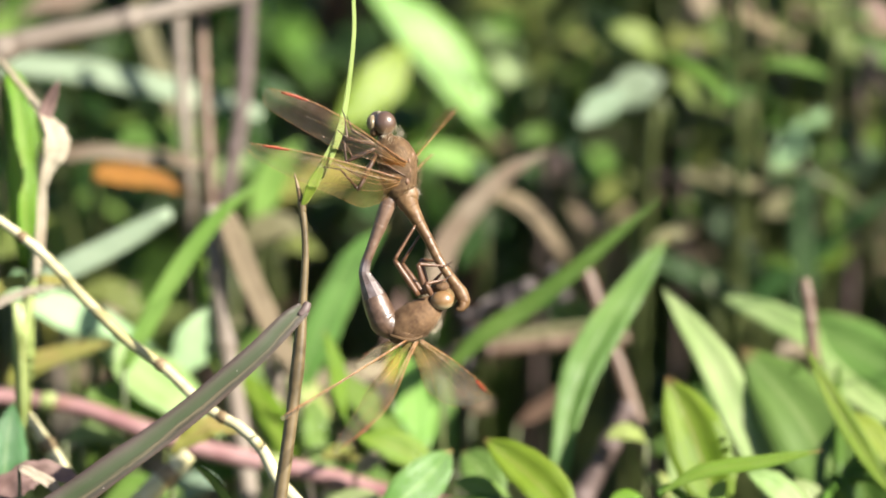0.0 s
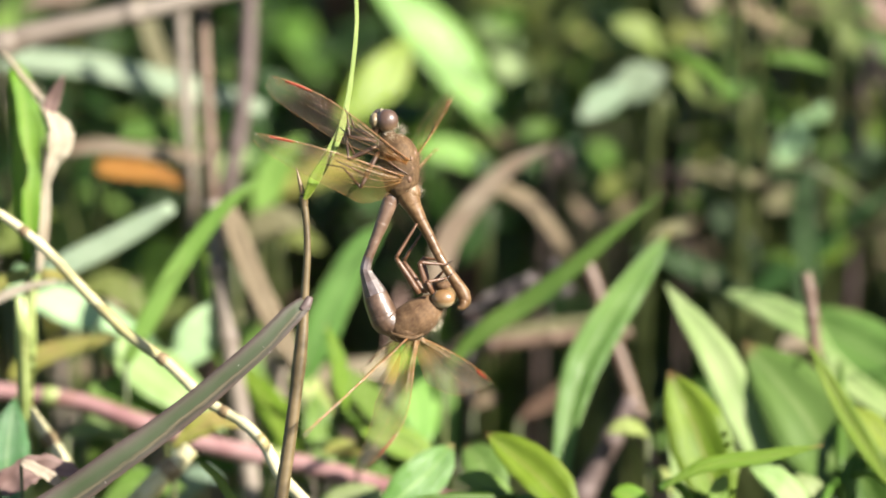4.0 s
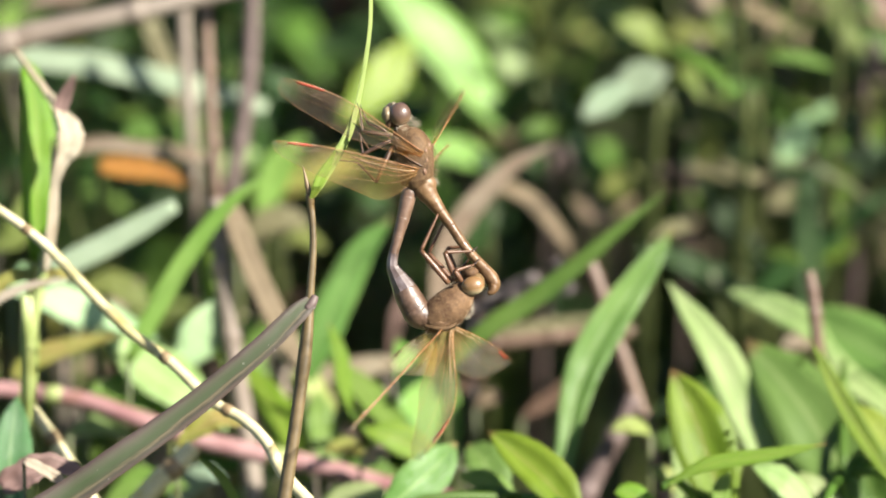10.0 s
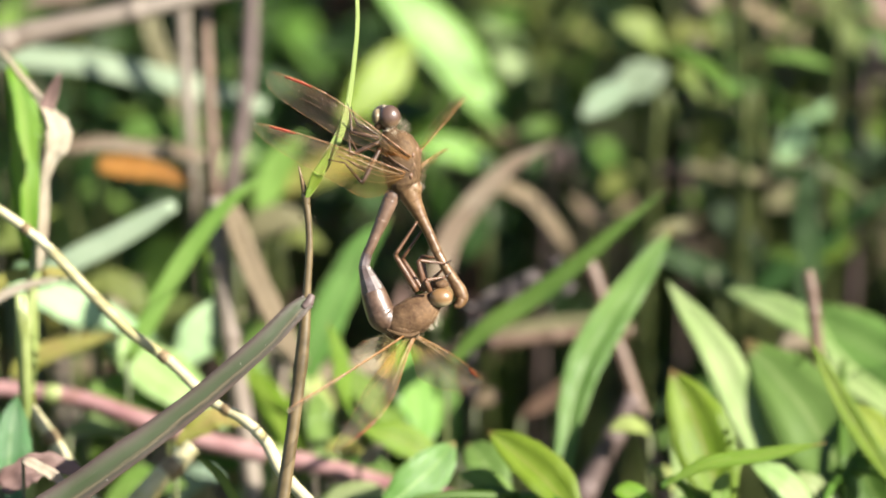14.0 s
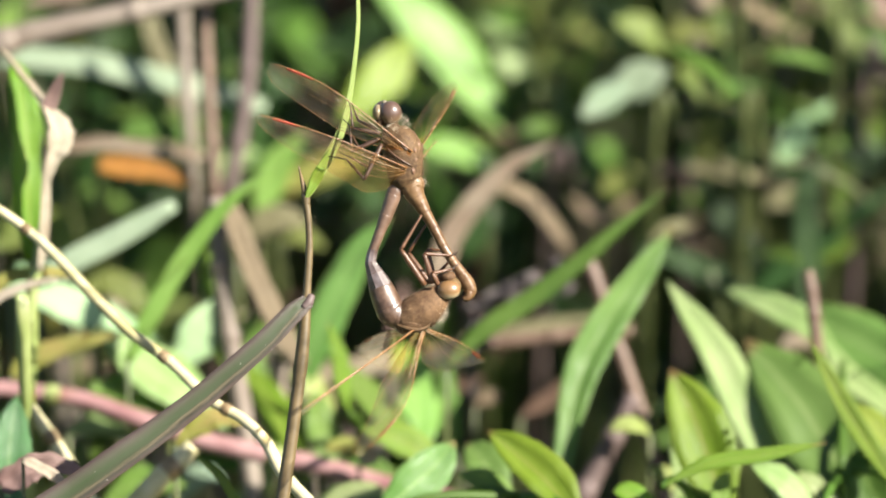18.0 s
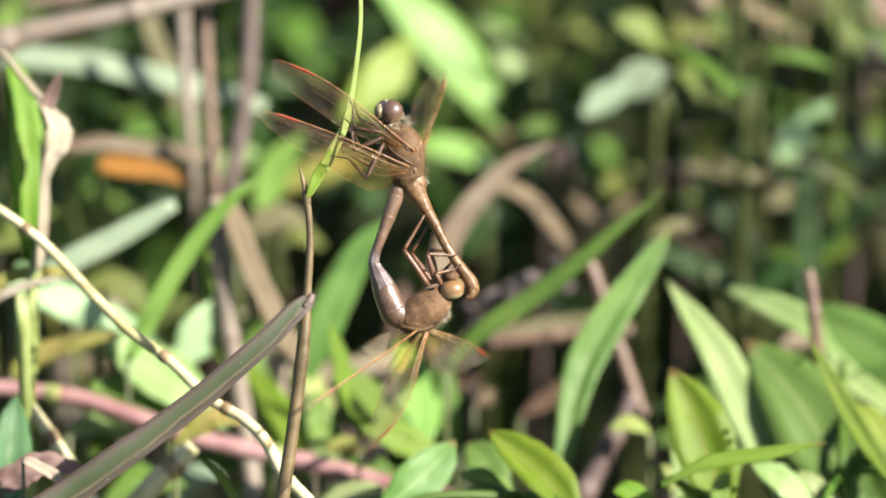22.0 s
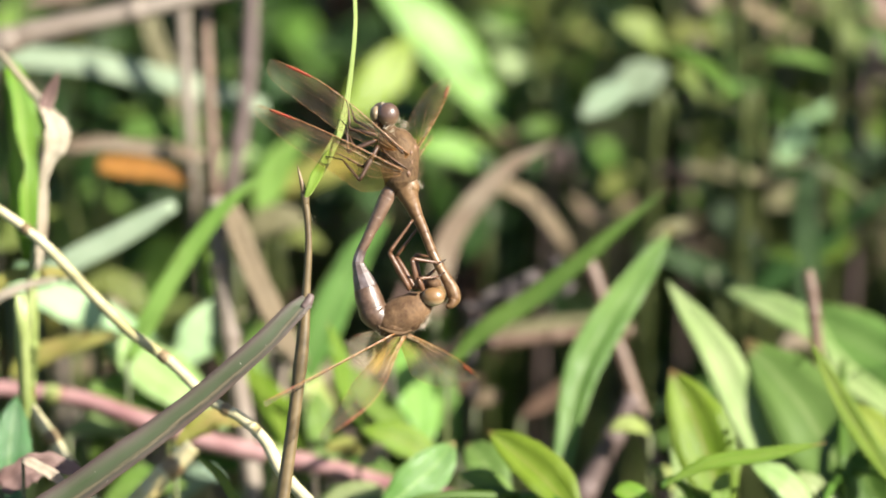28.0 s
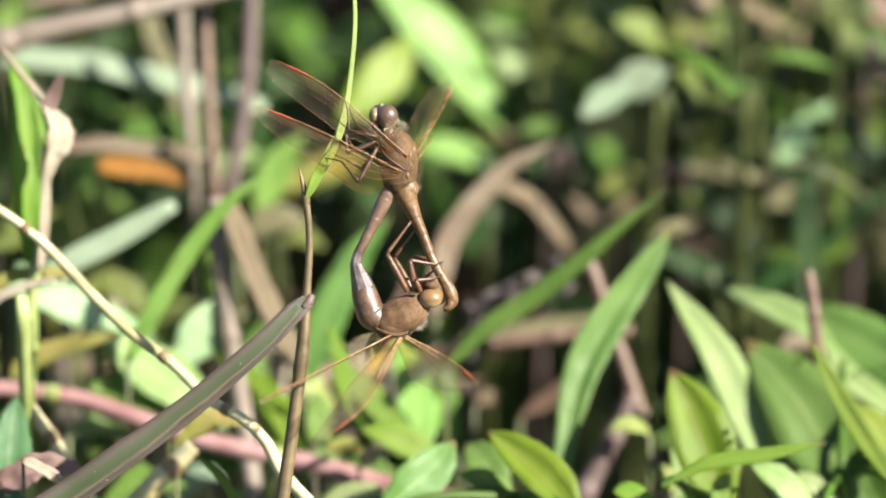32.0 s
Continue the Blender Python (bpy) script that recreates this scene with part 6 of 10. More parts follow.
blade_plant("meadow_leaf", "olive leaf at the edge of the tangle", "leaf", [(0.0877, 0.1908, 0.394), (0.0914, 0.1921, 0.3968), (0.0951, 0.1926, 0.398), (0.1014, 0.1926, 0.398)], 0.0062, LEAF_STALK, LANCE, (0.55, -0.52, 0.65), 0.30, back=0.30)
blade_plant("meadow_leaf", "bluish leaf at the edge of the tangle", "leaf", [(0.0939, 0.1855, 0.3828), (0.0945, 0.1874, 0.3867), (0.0951, 0.1892, 0.3906), (0.097, 0.1913, 0.3951)], 0.0057, LEAF_BLUE, LANCE, (0.55, -0.52, 0.65), 0.30, back=0.30)
blade_plant("meadow_leaf", "olive leaf high in the tangle", "leaf", [(0.0479, 0.1971, 0.4075), (0.0517, 0.1981, 0.4098), (0.056, 0.1984, 0.4103), (0.0616, 0.1976, 0.4087)], 0.0062, LEAF_STALK, LANCE, (0.55, -0.52, 0.65), 0.30, back=0.30)
blade_plant("meadow_leaf", "green leaf in the middle of the tangle", "leaf", [(0.0479, 0.1908, 0.394), (0.0517, 0.1921, 0.3968), (0.056, 0.1924, 0.3974), (0.061, 0.1916, 0.3957)], 0.0072, LEAF_GREEN, LANCE, (0.2, -0.8, 0.55), 0.30, back=0.30)
blade_plant("meadow_leaf", "olive round leaf low in the tangle", "leaf", [(0.0563, 0.1794, 0.3923), (0.059, 0.1805, 0.3948), (0.0613, 0.1808, 0.3955), (0.0643, 0.1803, 0.3944)], 0.0054, LEAF_STALK, LANCE, (0.55, -0.52, 0.65), 0.30, back=0.30)


random.seed(11)


def seed_head():
    foot = rooted((0.006, 0.0893, 0.393))
    t = thing("seed_head", foot, "dry grey-brown grass seed head drooping sideways", "seed head")
    a, b = Vector((0.006, 0.0894, 0.3932)), Vector((0.0237, 0.0978, 0.3993))
    part("culm", tube([foot, foot.lerp(a, 0.7), a], [0.001, 0.0008, 0.0007], 6, 5), SEED_GREY, t, at=foot)
    for i in range(46):
        c = a.lerp(b, i / 46) + Vector((random.gauss(0, 1), random.gauss(0, 1), random.gauss(0, 1))) * 0.0018
        d = Vector((1, random.gauss(0, 0.5), 0.5 + random.gauss(0, 0.4))).normalized() * 0.0035
        part("seed", tube([c, c + d * 0.5, c + d], [0.0003, 0.0008, 0.0001], 5, 2), SEED_GREY, t, at=foot)


seed_head()



def dry_litter():
    """Withered leaf pieces and bits of straw caught low between the plants."""
    for i in range(26):
        x, y = random.uniform(-0.092, -0.004), random.uniform(0.095, 0.14)
        c = Vector((x, y, 0.45 - 0.466 * y - random.uniform(0.012, 0.05)))
        a = random.uniform(0, 3.14)
        d = Vector((math.cos(a), random.uniform(-0.3, 0.3), math.sin(a) * 0.7)) * random.uniform(0.006, 0.013)
        foot = Vector((c.x, c.y + 0.01, ground_height(c.x, c.y) - 0.005))
        t = thing("withered_leaf", foot, "withered tan leaf caught between the low plants", "dry leaf", "withered leaves low in the meadow")
        m = random.choice((DRY_TAN, DRY_CREAM, DRY_CREAM, DRY_PINK, LEAF_RUSTY, DRY_BROWN))
        part("blade", leaf([c - d, c - d * 0.2 + Vector((0, 0, 0.002)), c + d * 0.5, c + d], random.uniform(0.0018, 0.0042), LANCE, (0.3, -0.6, 0.7), 0.6, 0.0003, 5, 0.2, random.uniform(-60, 60)), m, t, at=foot)
        part("stalk", tube([foot, foot.lerp(c - d, 0.5) + Vector((0.003, 0, 0)), c - d], [0.0006, 0.0005, 0.0004], 6, 5), STALK_GREY, t, at=foot)


dry_litter()


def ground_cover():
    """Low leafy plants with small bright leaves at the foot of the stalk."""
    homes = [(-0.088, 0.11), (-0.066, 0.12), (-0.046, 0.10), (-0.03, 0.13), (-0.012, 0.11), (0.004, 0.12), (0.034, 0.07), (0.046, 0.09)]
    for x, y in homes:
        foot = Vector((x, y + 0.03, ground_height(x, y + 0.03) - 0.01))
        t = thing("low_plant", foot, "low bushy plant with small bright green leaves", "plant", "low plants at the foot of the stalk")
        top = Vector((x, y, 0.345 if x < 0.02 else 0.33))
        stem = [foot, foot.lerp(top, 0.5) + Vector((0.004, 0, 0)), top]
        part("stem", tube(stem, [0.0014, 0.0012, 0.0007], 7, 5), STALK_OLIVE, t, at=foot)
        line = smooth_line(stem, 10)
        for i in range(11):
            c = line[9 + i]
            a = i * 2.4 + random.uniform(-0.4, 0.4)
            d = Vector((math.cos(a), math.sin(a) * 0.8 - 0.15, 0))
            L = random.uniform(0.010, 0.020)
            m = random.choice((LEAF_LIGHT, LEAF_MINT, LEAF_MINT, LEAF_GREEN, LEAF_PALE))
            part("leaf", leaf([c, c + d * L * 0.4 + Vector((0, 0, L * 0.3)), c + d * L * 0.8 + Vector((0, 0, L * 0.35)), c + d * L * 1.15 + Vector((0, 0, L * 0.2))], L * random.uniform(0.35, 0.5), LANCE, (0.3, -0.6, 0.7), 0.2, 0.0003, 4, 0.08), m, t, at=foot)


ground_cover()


def thin_stems():
    """Thin olive stems in a tangle behind, each with a few small leaves."""
    places = [(random.uniform(0.055, 0.13), random.uniform(0.13, 0.27)) for _ in range(32)] + [(random.uniform(-0.12, -0.015), random.uniform(0.17, 0.30)) for _ in range(14)]
    for x, y in places:
        foot = Vector((x, y, ground_height(x, y) - 0.01))
        t = thing("thin_weed", foot, "thin olive-green weed stem with a few small leaves", "weed", "thin weeds of the tangle")
        h = random.uniform(0.30, 0.48)
        lean = Vector((max(-0.05, min(0.05, random.gauss(0, 0.03))), random.uniform(-0.02, 0.03), 0))
        # none leans into the shady hollow
        lean.x = -abs(lean.x) if x < 0 else max(-0.008, lean.x)
        line = [Vector((0, 0, 0)), lean * 0.4 + Vector((0, 0, h * 0.4)), lean + Vector((random.gauss(0, 0.008), 0, h * 0.75)), lean * 2.0 + Vector((0, 0, h))]
        m = random.choice((LEAF_GREEN, LEAF_GREEN, LEAF_STALK, DRY_TAN, LEAF_SHADED, LEAF_LIGHT))
        part("stem", tube(line, [0.0013, 0.0011, 0.0009, 0.0005], 6, 6), STALK_GREY if m == DRY_TAN else STALK_OLIVE, t)
        pts = smooth_line(line, 6)
        for i in range(7):
            c = pts[5 + i * (len(pts) - 6) // 7]
            a = random.uniform(0, 6.28)
            d = Vector((math.cos(a), math.sin(a), random.uniform(0.1, 0.7)))
            L = random.uniform(0.010, 0.030)
            part("leaf", leaf([c, c + d * L * 0.5, c + d * L - Vector((0, 0, L * 0.2))], random.uniform(0.002, 0.006), LANCE, (0.2, -0.4, 0.9), 0.2, 0.0003, 4, 0.06), m, t)


thin_stems()


def fallen_stems():
    """Dry and olive stems lying across the tangle at all slants."""
    for i in range(15):
        x, y = random.uniform(0.045, 0.12), random.uniform(0.14, 0.24)
        z = 0.45 - 0.466 * y + random.uniform(0.0, 0.06)
        half = random.uniform(0.014, 0.03)
        slant = random.uniform(-0.7, 0.7)
        d = Vector((math.cos(slant), random.uniform(-0.2, 0.2), math.sin(slant))) * half
        c = Vector((x, y, z))
        foot = Vector((c.x - d.x * 1.3, c.y + 0.02, 0.0))
        t = thing("fallen_stem", foot, "thin withered stem leaning through the tangle", "stem", "withered stems of the tangle")
        m = random.choice((STALK_OLIVE, STALK_OLIVE, STALK_OLIVE, STALK_MAUVE))
        r = random.uniform(0.0005, 0.0010)
        part("culm", tube([foot, c - d * 1.15 - Vector((0, 0, 0.02)), c - d * 0.8, c + Vector((0, 0, 0.006)), c + d], [r * 1.2, r * 1.1, r, r * 0.9, r * 0.5], 7, 6), m, t, at=foot)
        for f in (-0.4, 0.1, 0.5):
            a = c + d * f
            b = Vector((random.uniform(-1, 1), random.uniform(-1, 0.2), random.uniform(-0.2, 1))).normalized() * random.uniform(0.008, 0.02)
            part("leaf", leaf([a, a + b * 0.5, a + b], random.uniform(0.0015, 0.004), LANCE, (0.2, -0.5, 0.8), 0.2, 0.0003, 4, 0.06), random.choice((LEAF_GREEN, LEAF_STALK, DRY_TAN)), t, at=foot)


fallen_stems()

# ---- the mass of meadow plants behind ----
SPRIG_SEED = 41
MIXES = [(LEAF_GREEN, LEAF_SHADED, LEAF_GREEN, LEAF_LIGHT), (LEAF_SHADED, LEAF_SHADED, LEAF_GREEN, DRY_TAN), (LEAF_GREEN, LEAF_YELLOW, LEAF_SHADED, DRY_BROWN), (DRY_TAN, DRY_PINK, LEAF_GREEN, LEAF_SHADED)]


random.seed(5)


def tuft(mix, label, height, count):
    t = thing("grass_tuft", (0, 0, 0), label, "grass", "tufts of the meadow")
    for i in range(count):
        a = random.uniform(0, 2 * math.pi)
        lean = random.uniform(0.05, 0.30)
        h = height * random.uniform(0.6, 1.1)
        d = Vector((math.cos(a), math.sin(a), 0))
        p = [d * 0.01, d * (0.01 + lean * h * 0.25) + Vector((0, 0, h * 0.45)), d * (0.01 + lean * h * 0.6) + Vector((0, 0, h * 0.8)), d * (0.01 + lean * h * 1.1) + Vector((0, 0, h * (1.0 - lean * 0.35)))]
        part("blade", leaf(p, random.uniform(0.003, 0.0075), GRASS, (d.x, d.y, 0.6), 0.25, 0.0003, 5, 0.06, random.uniform(-40, 40)), random.choice(mix), t)
    return t


def weed(material, label, height, count):
    t = thing("meadow_weed", (0, 0, 0), label, "plant", "weeds of the meadow")
    top = Vector((random.uniform(-0.04, 0.04), random.uniform(-0.04, 0.04), height))
    part("stem", tube([Vector((0, 0, -0.02)), top * 0.5 + Vector((0.008, 0, 0)), top], [0.0022, 0.0018, 0.0010], 8, 5), LEAF_SHADED, t)
    for i in range(count):
        f = 0.35 + 0.65 * i / count
        c = top * f + Vector((0.008 * math.sin(math.pi * f), 0, 0))
        a = i * 2.4 + random.uniform(-0.4, 0.4)
        d = Vector((math.cos(a), math.sin(a), 0))
        L = random.uniform(0.03, 0.06) * (1.15 - 0.4 * f)
        p = [c, c + d * L * 0.35 + Vector((0, 0, L * 0.18)), c + d * L * 0.75 + Vector((0, 0, L * 0.16)), c + d * L * 1.1 - Vector((0, 0, L * 0.08))]
        part("leaf", leaf(p, random.uniform(0.010, 0.019), LANCE, (0, 0, 1), 0.2, 0.0003, 4, 0.08), material, t)
    return t


def meadow():
    # the darkest tuft and weed have shade put into their leaf colour
    tufts = [tuft(m, l, h, c) for m, l, h, c in (
        (MIXES[0], "tuft of green grass blades", 0.50, 9), (MIXES[1], "tuft of dark green grass, shade put into its colour", 0.44, 9),
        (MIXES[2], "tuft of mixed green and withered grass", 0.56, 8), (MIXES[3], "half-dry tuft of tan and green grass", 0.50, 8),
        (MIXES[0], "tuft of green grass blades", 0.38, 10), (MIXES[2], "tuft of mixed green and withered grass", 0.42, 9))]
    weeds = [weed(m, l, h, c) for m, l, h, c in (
        (LEAF_GREEN, "leafy green meadow weed", 0.36, 13), (LEAF_SHADED, "dark green leafy weed, shade put into its colour", 0.40, 14),
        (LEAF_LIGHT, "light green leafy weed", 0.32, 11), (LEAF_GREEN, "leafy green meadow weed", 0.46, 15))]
    tall = [weed(LEAF_SHADED, "tall dark green leafy weed, added unseen to cast shade", 0.70, 30), weed(LEAF_GREEN, "tall green leafy weed, added unseen to cast shade", 0.62, 28), tuft(MIXES[1], "tall tuft of dark green grass, added unseen to cast shade", 0.72, 14)]
    spots = []
    for i in range(170):
        y = 0.25 + 0.8 * random.random() ** 1.3
        x = random.uniform(-0.30 - y * 0.12, 0.30 + y * 0.12)
        # a bare shady hollow behind the pair
        if -0.02 < x < 0.08 and y < 0.75:
            x += 0.12
        spots.append((x, y))
    # taller dense stand added out of view, sunward, to shade the ground behind
    for i in range(80):
        spots.append((random.uniform(0.19, 0.42), random.uniform(0.10, 0.55)))
    for i in range(30):
        spots.append((random.uniform(0.15, 0.30), random.uniform(0.20, 0.45)))
    protos = tufts + weeds + tall
    for i, (x, y) in enumerate(spots):
        src = random.choice(weeds if random.random() < 0.45 else tufts)
        if x > 0.15 and random.random() < 0.75:
            src = random.choice(tall)
        if i >= len(spots) - len(protos):
            src = protos[i - len(spots)]
        m = Matrix.Translation((x, y, ground_height(x, y) - 0.005)) @ Matrix.Rotation(random.uniform(0, 6.28), 4, "Z")
        if i >= len(spots) - len(protos):
            src.matrix_basis = m
        else:
            copy_thing(src, m)


meadow()


def sprigs():
    """Small leafy sprigs that break up the background; in the hollow, shade is put into their dark colour, or they are
    withered.
    """
    rng = random.Random(SPRIG_SEED)
    hollow = (LEAF_SHADED, LEAF_SHADED, DRY_BROWN, LEAF_SHADED)
    open_sun = (LEAF_GREEN, LEAF_LIGHT, LEAF_GREEN, LEAF_SHADED, LEAF_STALK, DRY_TAN, LEAF_FRESH)
    for i in range(62):
        y = rng.uniform(0.15, 0.30)
        wide = 0.088 * (1 + 0.65 * y)
        if i < 38:
            x, up = rng.uniform(-wide, wide), rng.uniform(-0.002, 0.052)
        elif i < 48:
            x, up = rng.uniform(-0.005, 0.045), rng.uniform(-0.045, 0.02)
        elif i < 52:
            x, up = rng.uniform(0.04, 0.09), rng.uniform(-0.02, 0.01)
        else:
            x, up = rng.uniform(-0.027, 0.018), rng.uniform(-0.022, 0.024)
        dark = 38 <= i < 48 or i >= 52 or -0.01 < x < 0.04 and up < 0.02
        c = Vector((x, y, 0.45 - 0.466 * y + up))
        foot = Vector((x + rng.uniform(-0.02, 0.02), y + 0.25, ground_height(x, y + 0.25) - 0.01))
        t = thing("small_weed", foot, "small sprig low in the hollow, shade put into its dark colour" if dark else "small leafy green sprig of the tangle", "weed", "small weeds of the tangle")
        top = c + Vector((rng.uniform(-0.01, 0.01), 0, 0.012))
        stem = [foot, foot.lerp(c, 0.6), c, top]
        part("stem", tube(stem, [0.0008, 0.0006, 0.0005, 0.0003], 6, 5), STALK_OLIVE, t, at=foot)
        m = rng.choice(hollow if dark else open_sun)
        # sprigs at the left are dark too: their colour passes for shade
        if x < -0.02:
            m = LEAF_SHADED
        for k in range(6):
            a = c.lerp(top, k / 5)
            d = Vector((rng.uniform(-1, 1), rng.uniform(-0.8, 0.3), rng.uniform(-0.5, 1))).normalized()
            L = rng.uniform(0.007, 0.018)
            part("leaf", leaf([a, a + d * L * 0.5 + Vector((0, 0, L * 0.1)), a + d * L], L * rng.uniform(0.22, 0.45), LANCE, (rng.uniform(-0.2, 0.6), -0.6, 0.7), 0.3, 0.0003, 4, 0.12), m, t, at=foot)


sprigs()


def wide_meadow():
    """Ordinary meadow grass all around, away from the sight line and the plants built above."""
    verts, faces, uvs = [], [], []
    made = 0
    while made < 15000:
        r = 0.35 + 7.0 * random.random() ** 1.5
        a = random.uniform(0, 2 * math.pi)
        x, y = r * math.cos(a), 0.3 + r * math.sin(a)
        if abs(x) < 0.42 and -0.06 < y < 1.1 or abs(x) < 0.3 and y < 0 and y > -1.7:
            continue
        made += 1
        h = random.uniform(0.12, 0.45) if y > -0.1 else random.uniform(0.08, 0.2)
        w = random.uniform(0.0025, 0.006) * (1 + r * 0.25)
        b = random.uniform(0, 2 * math.pi)
        d, s = Vector((math.cos(b), math.sin(b), 0)), Vector((-math.sin(b), math.cos(b), 0))
        o = Vector((x, y, ground_height(x, y) - 0.01))
        k = len(verts)
        for f, wide in ((0, 0.7), (0.45, 1.0), (0.8, 0.7), (1.0, 0.05)):
            c = o + d * (h * 0.5 * f * f) + Vector((0, 0, h * (f - 0.25 * f * f)))
            verts += [c - s * w * wide / 2, c + d * 0.0006 + Vector((0, 0, 0.0004)), c + s * w * wide / 2]
            uvs += [(0, f), (0.5, f), (1, f)]
        for q in range(3):
            for e in range(2):
                i = k + q * 3 + e
                faces.append((i, i + 1, i + 4, i + 3))
    g = part("meadow_grass", (verts, faces, uvs), LEAF_GREEN)
    tagged(g, "ordinary green meadow grass all around", "grass", kind="stuff")


wide_meadow()


# ---- what moves ----
def motions():
    walk(male, [
        (0.0, swung((-0.0095, 0.00797, 0.4671), 0.73)),
        (0.5, swung((-0.00941, 0.00789, 0.46693), 0.03)),
        (1.0, swung((-0.00945, 0.00796, 0.46707), -0.23)),
        (1.5, swung((-0.00945, 0.00803, 0.46722), -0.19)),
        (2.0, swung((-0.00939, 0.00797, 0.46709), 0.45)),
        (2.5, swung((-0.009, 0.00805, 0.46726), 1.15)),
        (3.0, swung((-0.00819, 0.00812, 0.46742), 2.88)),
        (3.5, swung((-0.00933, 0.00775, 0.46662), 1.11)),
        (5.5, swung((-0.0095, 0.00767, 0.46645), 0.08)),
        (6.0, swung((-0.00917, 0.0079, 0.46694), 0.94)),
        (6.5, swung((-0.00968, 0.00791, 0.46697), -0.42)),
        (7.0, swung((-0.00966, 0.00785, 0.46684), -0.42)),
        (7.5, swung((-0.00874, 0.00778, 0.46669), 0.22)),
        (8.0, swung((-0.00889, 0.00778, 0.46669), 0.45)),
        (8.5, swung((-0.00638, 0.00775, 0.46661), 3.37)),
        (9.0, swung((-0.0063, 0.00797, 0.46709), 4.18)),
        (9.5, swung((-0.00799, 0.00787, 0.46687), 2.39)),
        (10.0, swung((-0.00724, 0.00816, 0.46749), 3.04)),
        (10.5, swung((-0.00786, 0.00792, 0.46698), 1.86)),
        (11.0, swung((-0.00762, 0.00792, 0.46699), 2.45)),
        (11.5, swung((-0.0086, 0.00804, 0.46725), 1.06)),
        (12.0, swung((-0.00874, 0.00804, 0.46725), 1.28)),
        (12.5, swung((-0.00937, 0.00794, 0.46704), -0.11)),
        (13.0, swung((-0.00933, 0.00786, 0.46686), -0.07)),
        (13.5, swung((-0.0093, 0.00785, 0.46684), -0.11)),
        (14.0, swung((-0.00945, 0.00784, 0.46681), -0.23)),
        (14.5, swung((-0.00941, 0.00783, 0.46679), -0.23)),
        (16.5, swung((-0.00916, 0.00813, 0.46742), 0.58)),
        (17.0, swung((-0.00822, 0.00835, 0.46791), 1.48)),
        (17.5, swung((-0.00807, 0.00845, 0.46811), 2.82)),
        (18.0, swung((-0.00913, 0.0082, 0.46759), 0.84)),
        (18.5, swung((-0.00889, 0.00846, 0.46814), 1.48)),
        (19.0, swung((-0.01076, 0.00838, 0.46798), -1.74)),
        (19.5, swung((-0.00933, 0.00926, 0.46986), 0.57)),
        (20.0, swung((-0.00899, 0.0084, 0.46801), 0.53)),
        (20.5, swung((-0.00868, 0.00846, 0.46814), 0.38)),
        (21.0, swung((-0.00972, 0.00802, 0.4672), -1.50)),
        (21.5, swung((-0.00871, 0.00822, 0.46763), 1.55)),
        (22.0, swung((-0.00877, 0.00823, 0.46765), 1.02)),
        (22.5, swung((-0.00861, 0.00831, 0.46782), 1.02)),
        (23.0, swung((-0.00922, 0.00817, 0.46752), 0.00)),
        (23.5, swung((-0.00922, 0.00811, 0.46738), 0.00)),
        (24.0, swung((-0.00925, 0.00804, 0.46725), -0.22)),
        (24.5, swung((-0.00939, 0.00819, 0.46757), 0.00)),
        (25.0, swung((-0.00963, 0.00797, 0.46709), -0.72)),
        (25.5, swung((-0.00943, 0.00804, 0.46725), -0.41)),
        (27.5, swung((-0.00983, 0.00804, 0.46723), -0.90)),
        (28.0, swung((-0.00985, 0.00803, 0.46723), -1.09)),
        (28.5, swung((-0.00986, 0.00796, 0.46707), -1.21)),
        (29.0, swung((-0.00985, 0.00796, 0.46708), -1.12)),
        (29.5, swung((-0.00987, 0.00796, 0.46707), -1.24)),
        (30.0, swung((-0.01002, 0.00796, 0.46708), -1.13)),
        (30.5, swung((-0.00988, 0.00789, 0.46692), -1.32)),
        (31.0, swung((-0.01003, 0.00789, 0.46692), -1.24)),
        (31.5, swung((-0.01003, 0.00789, 0.46692), -1.24)),
        (32.0, swung((-0.01004, 0.00789, 0.46692), -1.32)),
    ])
